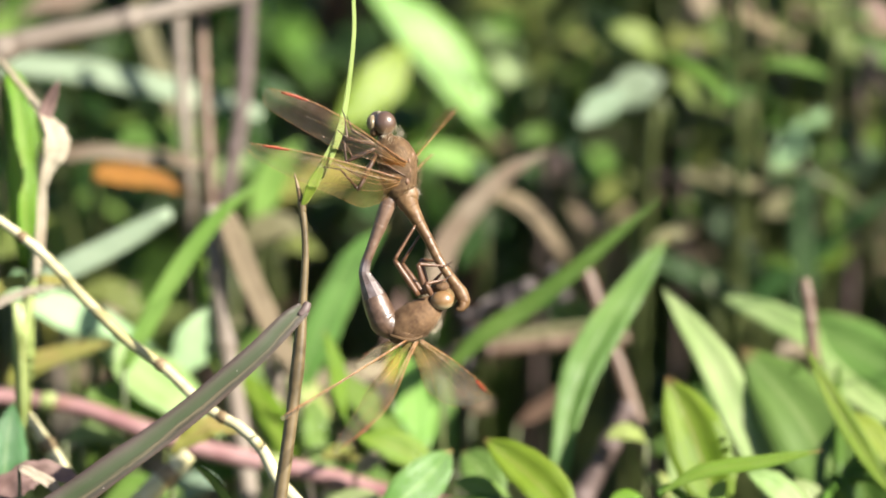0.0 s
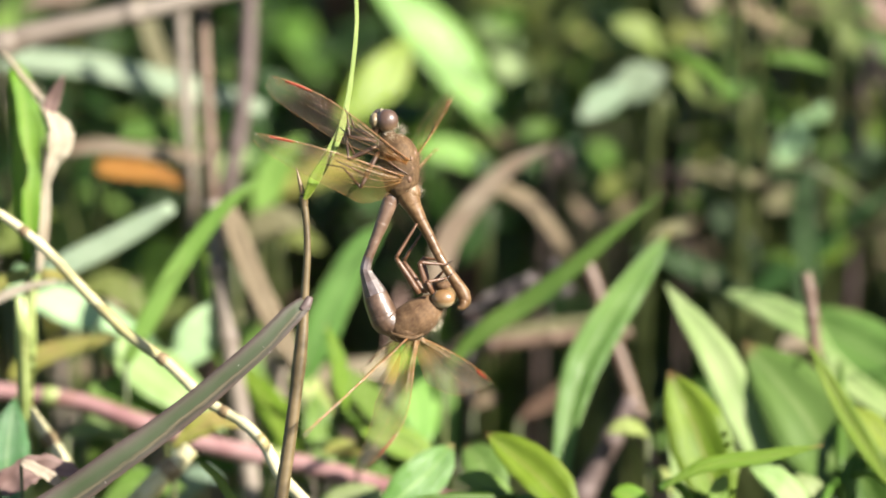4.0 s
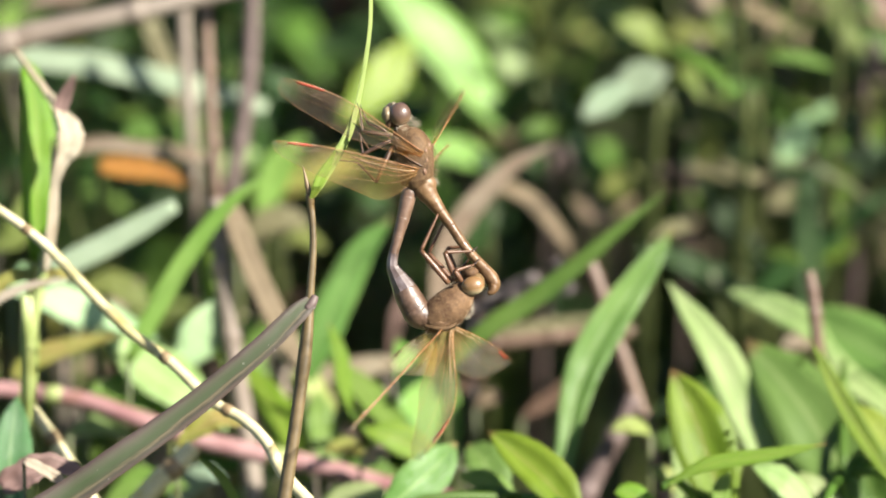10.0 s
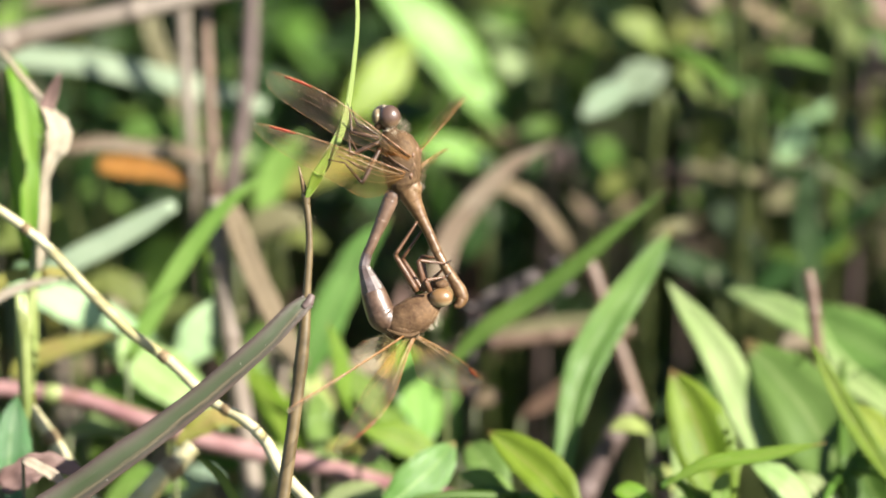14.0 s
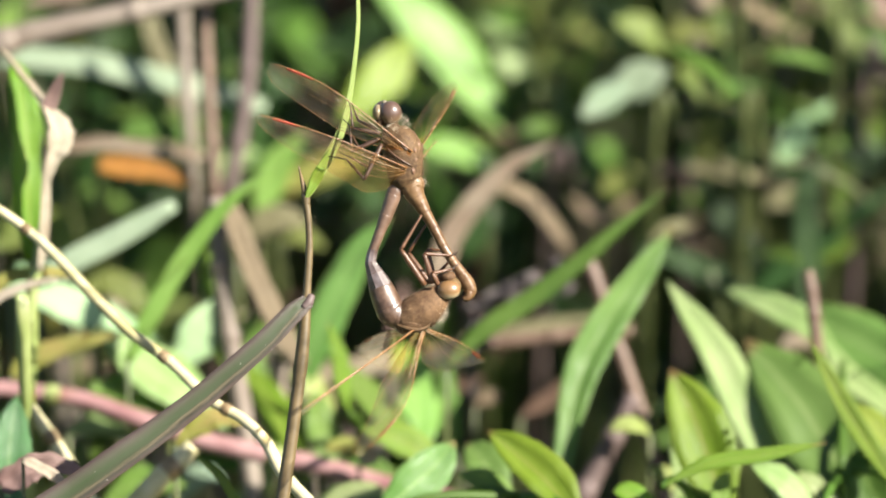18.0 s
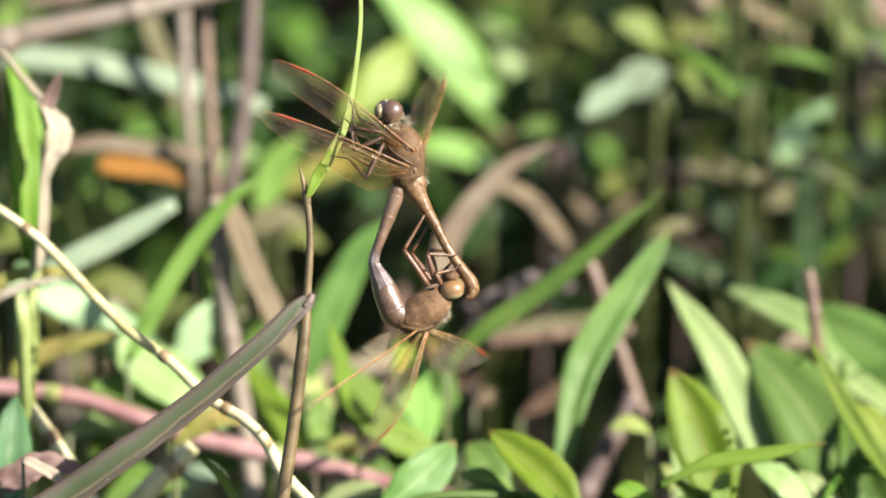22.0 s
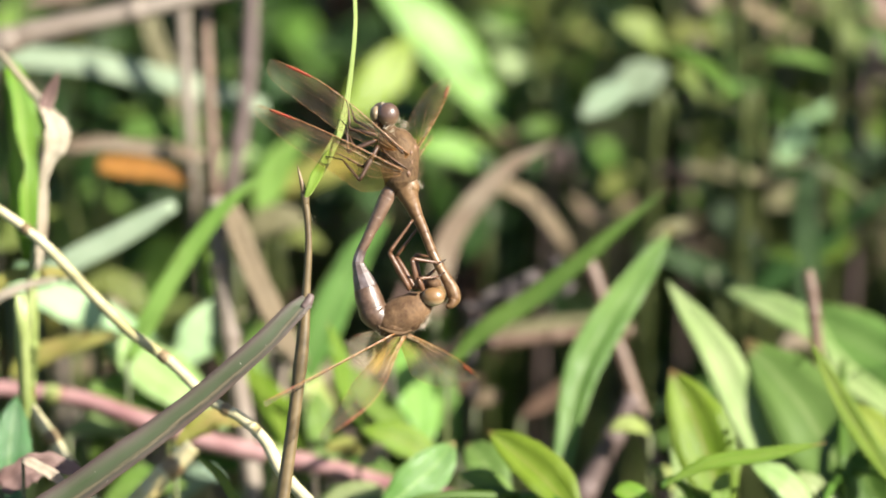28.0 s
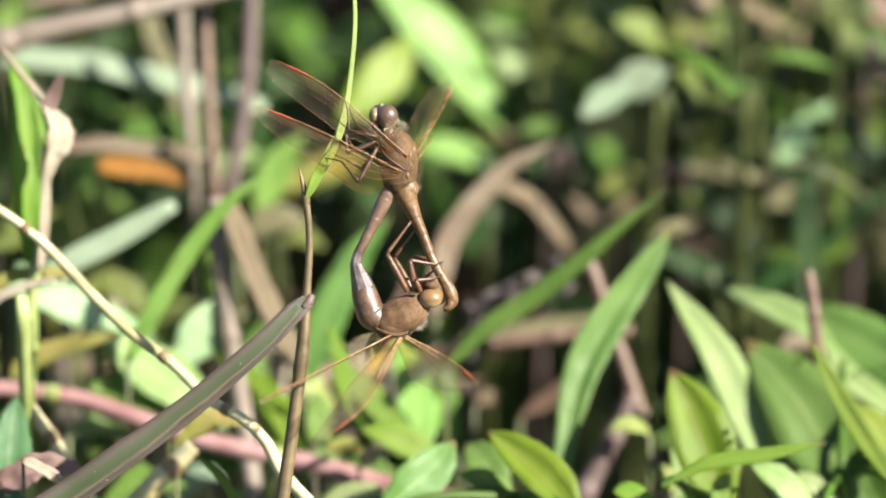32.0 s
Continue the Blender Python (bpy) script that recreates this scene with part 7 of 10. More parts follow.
    walk(female, [
        (0.0, swung((-0.00423, -0.00514, 0.43898), 1.93)),
        (0.5, swung((-0.00502, -0.00535, 0.43852), 0.08)),
        (1.0, swung((-0.0054, -0.00533, 0.43857), -0.61)),
        (1.5, swung((-0.00541, -0.00519, 0.43886), -0.51)),
        (2.0, swung((-0.00449, -0.00518, 0.43889), 1.20)),
        (2.5, swung((-0.0032, -0.00497, 0.43935), 3.06)),
        (3.0, swung((-0.00011, -0.00466, 0.44002), 7.67)),
        (3.5, swung((-0.00354, -0.00534, 0.43855), 2.95)),
        (5.5, swung((-0.00511, -0.00551, 0.43818), 0.20)),
        (6.0, swung((-0.00356, -0.00524, 0.43876), 2.52)),
        (6.5, swung((-0.00597, -0.00529, 0.43865), -1.12)),
        (7.0, swung((-0.00595, -0.00535, 0.43853), -1.11)),
        (7.5, swung((-0.00417, -0.00535, 0.43853), 0.60)),
        (8.0, swung((-0.00397, -0.00537, 0.43847), 1.21)),
        (8.5, swung((0.00241, -0.00501, 0.43926), 8.97)),
        (9.0, swung((0.00357, -0.00466, 0.44001), 11.13)),
        (9.5, swung((-0.00045, -0.00508, 0.43912), 6.37)),
        (10.0, swung((0.00119, -0.00471, 0.4399), 8.11)),
        (10.5, swung((-0.00103, -0.0051, 0.43905), 4.96)),
        (11.0, swung((-0.00007, -0.00495, 0.43939), 6.53)),
        (11.5, swung((-0.00282, -0.00511, 0.43905), 2.82)),
        (12.0, swung((-0.00261, -0.00513, 0.439), 3.42)),
        (12.5, swung((-0.00514, -0.00536, 0.4385), -0.30)),
        (13.0, swung((-0.00511, -0.00538, 0.43847), -0.19)),
        (13.5, swung((-0.00508, -0.00545, 0.43831), -0.29)),
        (14.0, swung((-0.0054, -0.00545, 0.43831), -0.61)),
        (14.5, swung((-0.00537, -0.00546, 0.43829), -0.61)),
        (16.5, swung((-0.00406, -0.00504, 0.43919), 1.53)),
        (17.0, swung((-0.00191, -0.0047, 0.43992), 3.95)),
        (17.5, swung((0, -0.0044, 0.44057), 7.52)),
        (18.0, swung((-0.00369, -0.00492, 0.43945), 2.23)),
        (18.5, swung((-0.00258, -0.00459, 0.44016), 3.95)),
        (19.0, swung((-0.00878, -0.00502, 0.43923), -4.63)),
        (19.5, swung((-0.00424, -0.00391, 0.44161), 1.51)),
        (20.0, swung((-0.00391, -0.00484, 0.43963), 1.41)),
        (20.5, swung((-0.00376, -0.00483, 0.43964), 1.01)),
        (21.0, swung((-0.00739, -0.00541, 0.4384), -4.01)),
        (21.5, swung((-0.00223, -0.00491, 0.43947), 4.14)),
        (22.0, swung((-0.00299, -0.00499, 0.43931), 2.71)),
        (22.5, swung((-0.00282, -0.0049, 0.43948), 2.73)),
        (23.0, swung((-0.00483, -0.00515, 0.43895), 0.00)),
        (23.5, swung((-0.00483, -0.00521, 0.43883), 0.01)),
        (24.0, swung((-0.00519, -0.00525, 0.43875), -0.59)),
        (24.5, swung((-0.005, -0.00513, 0.439), 0.00)),
        (25.0, swung((-0.00628, -0.00534, 0.43855), -1.92)),
        (25.5, swung((-0.00556, -0.00537, 0.43848), -1.09)),
        (27.5, swung((-0.00664, -0.00539, 0.43844), -2.39)),
        (28.0, swung((-0.007, -0.0053, 0.43863), -2.90)),
        (28.5, swung((-0.00719, -0.00536, 0.43851), -3.22)),
        (29.0, swung((-0.007, -0.00544, 0.43834), -2.99)),
        (29.5, swung((-0.00719, -0.00543, 0.43836), -3.31)),
        (30.0, swung((-0.00718, -0.00544, 0.43834), -3.01)),
        (30.5, swung((-0.00737, -0.00542, 0.43838), -3.53)),
        (31.0, swung((-0.00736, -0.0055, 0.4382), -3.31)),
        (31.5, swung((-0.00736, -0.0055, 0.4382), -3.31)),
        (32.0, swung((-0.00754, -0.00542, 0.43838), -3.53)),
    ])
    walk(male_abdomen, [
        (0.0, swung(MALE_WAIST, 1.52)),
        (0.5, swung(MALE_WAIST, 0.11)),
        (1.0, swung(MALE_WAIST, -0.41)),
        (1.5, swung(MALE_WAIST, -0.30)),
        (2.0, swung(MALE_WAIST, 0.97)),
        (2.5, swung(MALE_WAIST, 2.40)),
        (3.0, swung(MALE_WAIST, 5.81)),
        (3.5, swung(MALE_WAIST, 2.26)),
        (5.5, swung(MALE_WAIST, 0.23)),
        (6.0, swung(MALE_WAIST, 1.91)),
        (6.5, swung(MALE_WAIST, -0.72)),
        (7.0, swung(MALE_WAIST, -0.72)),
        (7.5, swung(MALE_WAIST, 0.56)),
        (8.0, swung(MALE_WAIST, 0.98)),
        (8.5, swung(MALE_WAIST, 6.72)),
        (9.0, swung(MALE_WAIST, 8.30)),
        (9.5, swung(MALE_WAIST, 4.77)),
        (10.0, swung(MALE_WAIST, 6.03)),
        (10.5, swung(MALE_WAIST, 3.72)),
        (11.0, swung(MALE_WAIST, 4.94)),
        (11.5, swung(MALE_WAIST, 2.12)),
        (12.0, swung(MALE_WAIST, 2.52)),
        (12.5, swung(MALE_WAIST, -0.20)),
        (13.0, swung(MALE_WAIST, -0.08)),
        (13.5, swung(MALE_WAIST, -0.20)),
        (14.0, swung(MALE_WAIST, -0.41)),
        (14.5, swung(MALE_WAIST, -0.41)),
        (16.5, swung(MALE_WAIST, 1.20)),
        (17.0, swung(MALE_WAIST, 2.99)),
        (17.5, swung(MALE_WAIST, 5.65)),
        (18.0, swung(MALE_WAIST, 1.72)),
        (18.5, swung(MALE_WAIST, 2.99)),
        (19.0, swung(MALE_WAIST, -3.38)),
        (19.5, swung(MALE_WAIST, 1.18)),
        (20.0, swung(MALE_WAIST, 1.06)),
        (20.5, swung(MALE_WAIST, 0.74)),
        (21.0, swung(MALE_WAIST, -2.94)),
        (21.5, swung(MALE_WAIST, 3.05)),
        (22.0, swung(MALE_WAIST, 1.99)),
        (22.5, swung(MALE_WAIST, 2.01)),
        (23.0, swung(MALE_WAIST, 0.00)),
        (23.5, swung(MALE_WAIST, 0.01)),
        (24.0, swung(MALE_WAIST, -0.40)),
        (24.5, swung(MALE_WAIST, 0.00)),
        (25.0, swung(MALE_WAIST, -1.37)),
        (25.5, swung(MALE_WAIST, -0.84)),
        (27.5, swung(MALE_WAIST, -1.78)),
        (28.0, swung(MALE_WAIST, -2.09)),
        (28.5, swung(MALE_WAIST, -2.32)),
        (29.0, swung(MALE_WAIST, -2.19)),
        (29.5, swung(MALE_WAIST, -2.41)),
        (30.0, swung(MALE_WAIST, -2.20)),
        (30.5, swung(MALE_WAIST, -2.53)),
        (31.0, swung(MALE_WAIST, -2.42)),
        (31.5, swung(MALE_WAIST, -2.42)),
        (32.0, swung(MALE_WAIST, -2.53)),
    ])
    walk(male_left_forewing, [
        (0.0, spread(MALE_LEFT_FOREWING_ROOT, (-27.1, -4.3, 18.4), (-0.35, 0.12, -0.94))),
        (0.5, spread(MALE_LEFT_FOREWING_ROOT, (-27.2, -4.5, 18.1), (-0.35, 0.12, -0.94))),
        (1.0, spread(MALE_LEFT_FOREWING_ROOT, (-27.3, -4.6, 17.9), (-0.35, 0.12, -0.94))),
        (1.5, spread(MALE_LEFT_FOREWING_ROOT, (-27.4, -4.5, 17.9), (-0.35, 0.12, -0.94))),
        (2.0, spread(MALE_LEFT_FOREWING_ROOT, (-27.1, -3.7, 18.5), (-0.35, 0.12, -0.94))),
        (2.5, spread(MALE_LEFT_FOREWING_ROOT, (-26.7, -2.9, 19.2), (-0.35, 0.12, -0.94))),
        (3.0, spread(MALE_LEFT_FOREWING_ROOT, (-26.2, -1.7, 20.1), (-0.35, 0.12, -0.94))),
        (3.5, spread(MALE_LEFT_FOREWING_ROOT, (-26.6, -1.7, 19.4), (-0.35, 0.12, -0.94))),
        (5.5, spread(MALE_LEFT_FOREWING_ROOT, (-27.5, 0.6, 18.2), (-0.35, 0.12, -0.94))),
        (6.0, spread(MALE_LEFT_FOREWING_ROOT, (-27.5, 1.8, 18.1), (-0.35, 0.12, -0.94))),
        (6.5, spread(MALE_LEFT_FOREWING_ROOT, (-27.7, 1.4, 17.8), (-0.35, 0.12, -0.94))),
        (7.0, spread(MALE_LEFT_FOREWING_ROOT, (-27.7, 1.6, 17.9), (-0.35, 0.12, -0.94))),
        (7.5, spread(MALE_LEFT_FOREWING_ROOT, (-27.5, 1.1, 18.2), (-0.35, 0.12, -0.94))),
        (8.0, spread(MALE_LEFT_FOREWING_ROOT, (-27.3, 0.5, 18.5), (-0.35, 0.12, -0.94))),
        (8.5, spread(MALE_LEFT_FOREWING_ROOT, (-26.5, -2.9, 19.4), (-0.35, 0.12, -0.94))),
        (9.0, spread(MALE_LEFT_FOREWING_ROOT, (-26.1, -5.9, 19.3), (-0.35, 0.12, -0.94))),
        (9.5, spread(MALE_LEFT_FOREWING_ROOT, (-26.6, -5, 18.9), (-0.35, 0.12, -0.94))),
        (10.0, spread(MALE_LEFT_FOREWING_ROOT, (-26.7, -3.2, 19.1), (-0.35, 0.12, -0.94))),
        (10.5, spread(MALE_LEFT_FOREWING_ROOT, (-26.8, -3, 18.9), (-0.35, 0.12, -0.94))),
        (11.0, spread(MALE_LEFT_FOREWING_ROOT, (-26.7, -2.2, 19.2), (-0.35, 0.12, -0.94))),
        (11.5, spread(MALE_LEFT_FOREWING_ROOT, (-27.1, -2, 18.7), (-0.35, 0.12, -0.94))),
        (12.0, spread(MALE_LEFT_FOREWING_ROOT, (-27.2, -1.2, 18.6), (-0.35, 0.12, -0.94))),
        (12.5, spread(MALE_LEFT_FOREWING_ROOT, (-27.6, -0.5, 18.1), (-0.35, 0.12, -0.94))),
        (13.0, spread(MALE_LEFT_FOREWING_ROOT, (-27.7, 0.9, 17.9), (-0.35, 0.12, -0.94))),
        (13.5, spread(MALE_LEFT_FOREWING_ROOT, (-27.7, 0.8, 18), (-0.35, 0.12, -0.94))),
        (14.0, spread(MALE_LEFT_FOREWING_ROOT, (-27.6, 0.6, 18.1), (-0.35, 0.12, -0.94))),
        (14.5, spread(MALE_LEFT_FOREWING_ROOT, (-27.6, 0.5, 18.1), (-0.35, 0.12, -0.94))),
        (16.5, spread(MALE_LEFT_FOREWING_ROOT, (-27.3, 2.2, 18.3), (-0.35, 0.12, -0.94))),
        (17.0, spread(MALE_LEFT_FOREWING_ROOT, (-27.2, 2.9, 18.5), (-0.35, 0.12, -0.94))),
        (17.5, spread(MALE_LEFT_FOREWING_ROOT, (-26.9, 3.9, 18.7), (-0.35, 0.12, -0.94))),
        (18.0, spread(MALE_LEFT_FOREWING_ROOT, (-27.3, 3.2, 18.2), (-0.35, 0.12, -0.94))),
        (18.5, spread(MALE_LEFT_FOREWING_ROOT, (-26.7, 5.1, 18.7), (-0.35, 0.12, -0.94))),
        (19.0, spread(MALE_LEFT_FOREWING_ROOT, (-26.9, 5, 18.5), (-0.35, 0.12, -0.94))),
        (19.5, spread(MALE_LEFT_FOREWING_ROOT, (-26.8, 5, 18.6), (-0.35, 0.12, -0.94))),
        (20.0, spread(MALE_LEFT_FOREWING_ROOT, (-27.3, 4.7, 17.9), (-0.35, 0.12, -0.94))),
        (20.5, spread(MALE_LEFT_FOREWING_ROOT, (-26.9, 5, 18.5), (-0.35, 0.12, -0.94))),
        (21.0, spread(MALE_LEFT_FOREWING_ROOT, (-26.9, 5, 18.5), (-0.35, 0.12, -0.94))),
        (21.5, spread(MALE_LEFT_FOREWING_ROOT, (-26.5, 5.2, 18.9), (-0.35, 0.12, -0.94))),
        (22.0, spread(MALE_LEFT_FOREWING_ROOT, (-27, 4.9, 18.3), (-0.35, 0.12, -0.94))),
        (22.5, spread(MALE_LEFT_FOREWING_ROOT, (-26.9, 5, 18.5), (-0.35, 0.12, -0.94))),
        (23.0, spread(MALE_LEFT_FOREWING_ROOT, (-27, 4.9, 18.3), (-0.35, 0.12, -0.94))),
        (23.5, spread(MALE_LEFT_FOREWING_ROOT, (-27, 4.9, 18.4), (-0.35, 0.12, -0.94))),
        (24.0, spread(MALE_LEFT_FOREWING_ROOT, (-27, 4.9, 18.4), (-0.35, 0.12, -0.94))),
        (24.5, spread(MALE_LEFT_FOREWING_ROOT, (-26.8, 5, 18.5), (-0.35, 0.12, -0.94))),
        (25.0, spread(MALE_LEFT_FOREWING_ROOT, (-27, 4.9, 18.4), (-0.35, 0.12, -0.94))),
        (25.5, spread(MALE_LEFT_FOREWING_ROOT, (-26.9, 5, 18.4), (-0.35, 0.12, -0.94))),
        (27.5, spread(MALE_LEFT_FOREWING_ROOT, (-27.2, 4.8, 18.1), (-0.35, 0.12, -0.94))),
        (28.0, spread(MALE_LEFT_FOREWING_ROOT, (-27.3, 4.7, 18), (-0.35, 0.12, -0.94))),
        (28.5, spread(MALE_LEFT_FOREWING_ROOT, (-27.3, 4.7, 18), (-0.35, 0.12, -0.94))),
        (29.0, spread(MALE_LEFT_FOREWING_ROOT, (-27.2, 4.8, 18), (-0.35, 0.12, -0.94))),
        (29.5, spread(MALE_LEFT_FOREWING_ROOT, (-27.2, 4.8, 18), (-0.35, 0.12, -0.94))),
        (30.0, spread(MALE_LEFT_FOREWING_ROOT, (-27.2, 4.8, 18.1), (-0.35, 0.12, -0.94))),
        (30.5, spread(MALE_LEFT_FOREWING_ROOT, (-27.2, 4.8, 18.1), (-0.35, 0.12, -0.94))),
        (31.0, spread(MALE_LEFT_FOREWING_ROOT, (-27.2, 4.8, 18.1), (-0.35, 0.12, -0.94))),
        (31.5, spread(MALE_LEFT_FOREWING_ROOT, (-27.1, 4.8, 18.2), (-0.35, 0.12, -0.94))),
        (32.0, spread(MALE_LEFT_FOREWING_ROOT, (-27.1, 4.8, 18.2), (-0.35, 0.12, -0.94))),
    ])
    walk(male_left_hindwing, [
        (0.0, spread(MALE_LEFT_HINDWING_ROOT, (-29.6, -5.6, 10.7), (-0.1, 0.21, -0.98))),
        (0.5, spread(MALE_LEFT_HINDWING_ROOT, (-29.7, -5.9, 10.5), (-0.1, 0.21, -0.98))),
        (1.0, spread(MALE_LEFT_HINDWING_ROOT, (-29.7, -6, 10.3), (-0.1, 0.21, -0.98))),
        (1.5, spread(MALE_LEFT_HINDWING_ROOT, (-29.8, -5.8, 10.2), (-0.1, 0.21, -0.98))),
        (2.0, spread(MALE_LEFT_HINDWING_ROOT, (-29.4, -6.1, 11.1), (-0.1, 0.21, -0.98))),
        (2.5, spread(MALE_LEFT_HINDWING_ROOT, (-29.1, -6.2, 11.9), (-0.1, 0.21, -0.98))),
        (3.0, spread(MALE_LEFT_HINDWING_ROOT, (-28.7, -5.8, 12.9), (-0.1, 0.21, -0.98))),
        (3.5, spread(MALE_LEFT_HINDWING_ROOT, (-28.8, -6.2, 12.5), (-0.1, 0.21, -0.98))),
        (5.5, spread(MALE_LEFT_HINDWING_ROOT, (-29.3, -4.3, 12.1), (-0.1, 0.21, -0.98))),
        (6.0, spread(MALE_LEFT_HINDWING_ROOT, (-29.5, -3, 12.1), (-0.1, 0.21, -0.98))),
        (6.5, spread(MALE_LEFT_HINDWING_ROOT, (-29.4, -3.8, 12.2), (-0.1, 0.21, -0.98))),
        (7.0, spread(MALE_LEFT_HINDWING_ROOT, (-29.3, -3.6, 12.4), (-0.1, 0.21, -0.98))),
        (7.5, spread(MALE_LEFT_HINDWING_ROOT, (-29.3, -3.8, 12.3), (-0.1, 0.21, -0.98))),
        (8.0, spread(MALE_LEFT_HINDWING_ROOT, (-29.3, -4.2, 12.2), (-0.1, 0.21, -0.98))),
        (8.5, spread(MALE_LEFT_HINDWING_ROOT, (-27.9, -9.6, 12.4), (-0.1, 0.21, -0.98))),
        (9.0, spread(MALE_LEFT_HINDWING_ROOT, (-26.5, -14.1, 11.2), (-0.1, 0.21, -0.98))),
        (9.5, spread(MALE_LEFT_HINDWING_ROOT, (-27, -12.8, 11.6), (-0.1, 0.21, -0.98))),
        (10.0, spread(MALE_LEFT_HINDWING_ROOT, (-27.7, -10.2, 12.4), (-0.1, 0.21, -0.98))),
        (10.5, spread(MALE_LEFT_HINDWING_ROOT, (-28, -9.2, 12.4), (-0.1, 0.21, -0.98))),
        (11.0, spread(MALE_LEFT_HINDWING_ROOT, (-28.4, -7.2, 12.8), (-0.1, 0.21, -0.98))),
        (11.5, spread(MALE_LEFT_HINDWING_ROOT, (-28.6, -7, 12.6), (-0.1, 0.21, -0.98))),
        (12.0, spread(MALE_LEFT_HINDWING_ROOT, (-28.8, -5.8, 12.7), (-0.1, 0.21, -0.98))),
        (12.5, spread(MALE_LEFT_HINDWING_ROOT, (-29, -5.3, 12.5), (-0.1, 0.21, -0.98))),
        (13.0, spread(MALE_LEFT_HINDWING_ROOT, (-29.2, -3.8, 12.5), (-0.1, 0.21, -0.98))),
        (13.5, spread(MALE_LEFT_HINDWING_ROOT, (-29.2, -3.8, 12.5), (-0.1, 0.21, -0.98))),
        (14.0, spread(MALE_LEFT_HINDWING_ROOT, (-29.2, -3.9, 12.5), (-0.1, 0.21, -0.98))),
        (14.5, spread(MALE_LEFT_HINDWING_ROOT, (-29.2, -3.9, 12.6), (-0.1, 0.21, -0.98))),
        (16.5, spread(MALE_LEFT_HINDWING_ROOT, (-29.1, -3.7, 12.8), (-0.1, 0.21, -0.98))),
        (17.0, spread(MALE_LEFT_HINDWING_ROOT, (-29.1, -3.2, 13), (-0.1, 0.21, -0.98))),
        (17.5, spread(MALE_LEFT_HINDWING_ROOT, (-28.9, -2.2, 13.5), (-0.1, 0.21, -0.98))),
        (18.0, spread(MALE_LEFT_HINDWING_ROOT, (-28.8, -3.4, 13.6), (-0.1, 0.21, -0.98))),
        (18.5, spread(MALE_LEFT_HINDWING_ROOT, (-28.2, -2.5, 15), (-0.1, 0.21, -0.98))),
        (19.0, spread(MALE_LEFT_HINDWING_ROOT, (-27.7, -3.6, 15.5), (-0.1, 0.21, -0.98))),
        (19.5, spread(MALE_LEFT_HINDWING_ROOT, (-28, -2.8, 15.2), (-0.1, 0.21, -0.98))),
        (20.0, spread(MALE_LEFT_HINDWING_ROOT, (-28.4, -3.1, 14.4), (-0.1, 0.21, -0.98))),
        (20.5, spread(MALE_LEFT_HINDWING_ROOT, (-28.4, -1.8, 14.7), (-0.1, 0.21, -0.98))),
        (21.0, spread(MALE_LEFT_HINDWING_ROOT, (-28.4, -1.3, 14.6), (-0.1, 0.21, -0.98))),
        (21.5, spread(MALE_LEFT_HINDWING_ROOT, (-28.5, -0.3, 14.5), (-0.1, 0.21, -0.98))),
        (22.0, spread(MALE_LEFT_HINDWING_ROOT, (-28.8, -1.7, 13.9), (-0.1, 0.21, -0.98))),
        (22.5, spread(MALE_LEFT_HINDWING_ROOT, (-28.9, -0.6, 13.8), (-0.1, 0.21, -0.98))),
        (23.0, spread(MALE_LEFT_HINDWING_ROOT, (-29, -0.2, 13.5), (-0.1, 0.21, -0.98))),
        (23.5, spread(MALE_LEFT_HINDWING_ROOT, (-29, 0.1, 13.6), (-0.1, 0.21, -0.98))),
        (24.0, spread(MALE_LEFT_HINDWING_ROOT, (-29, 0.1, 13.6), (-0.1, 0.21, -0.98))),
        (24.5, spread(MALE_LEFT_HINDWING_ROOT, (-28.9, 0.6, 13.7), (-0.1, 0.21, -0.98))),
        (25.0, spread(MALE_LEFT_HINDWING_ROOT, (-28.9, 0.2, 13.7), (-0.1, 0.21, -0.98))),
        (25.5, spread(MALE_LEFT_HINDWING_ROOT, (-28.9, 0.5, 13.7), (-0.1, 0.21, -0.98))),
        (27.5, spread(MALE_LEFT_HINDWING_ROOT, (-29, 0.3, 13.6), (-0.1, 0.21, -0.98))),
        (28.0, spread(MALE_LEFT_HINDWING_ROOT, (-29, 0.2, 13.6), (-0.1, 0.21, -0.98))),
        (28.5, spread(MALE_LEFT_HINDWING_ROOT, (-29, 0.2, 13.6), (-0.1, 0.21, -0.98))),
        (29.0, spread(MALE_LEFT_HINDWING_ROOT, (-29, 0.3, 13.6), (-0.1, 0.21, -0.98))),
        (29.5, spread(MALE_LEFT_HINDWING_ROOT, (-29, 0.2, 13.6), (-0.1, 0.21, -0.98))),
        (30.0, spread(MALE_LEFT_HINDWING_ROOT, (-29, 0.3, 13.6), (-0.1, 0.21, -0.98))),
        (30.5, spread(MALE_LEFT_HINDWING_ROOT, (-29, 0.2, 13.6), (-0.1, 0.21, -0.98))),
        (31.0, spread(MALE_LEFT_HINDWING_ROOT, (-29, 0.3, 13.6), (-0.1, 0.21, -0.98))),
        (31.5, spread(MALE_LEFT_HINDWING_ROOT, (-28.9, 0.4, 13.6), (-0.1, 0.21, -0.98))),
        (32.0, spread(MALE_LEFT_HINDWING_ROOT, (-28.9, 0.3, 13.6), (-0.1, 0.21, -0.98))),
    ])
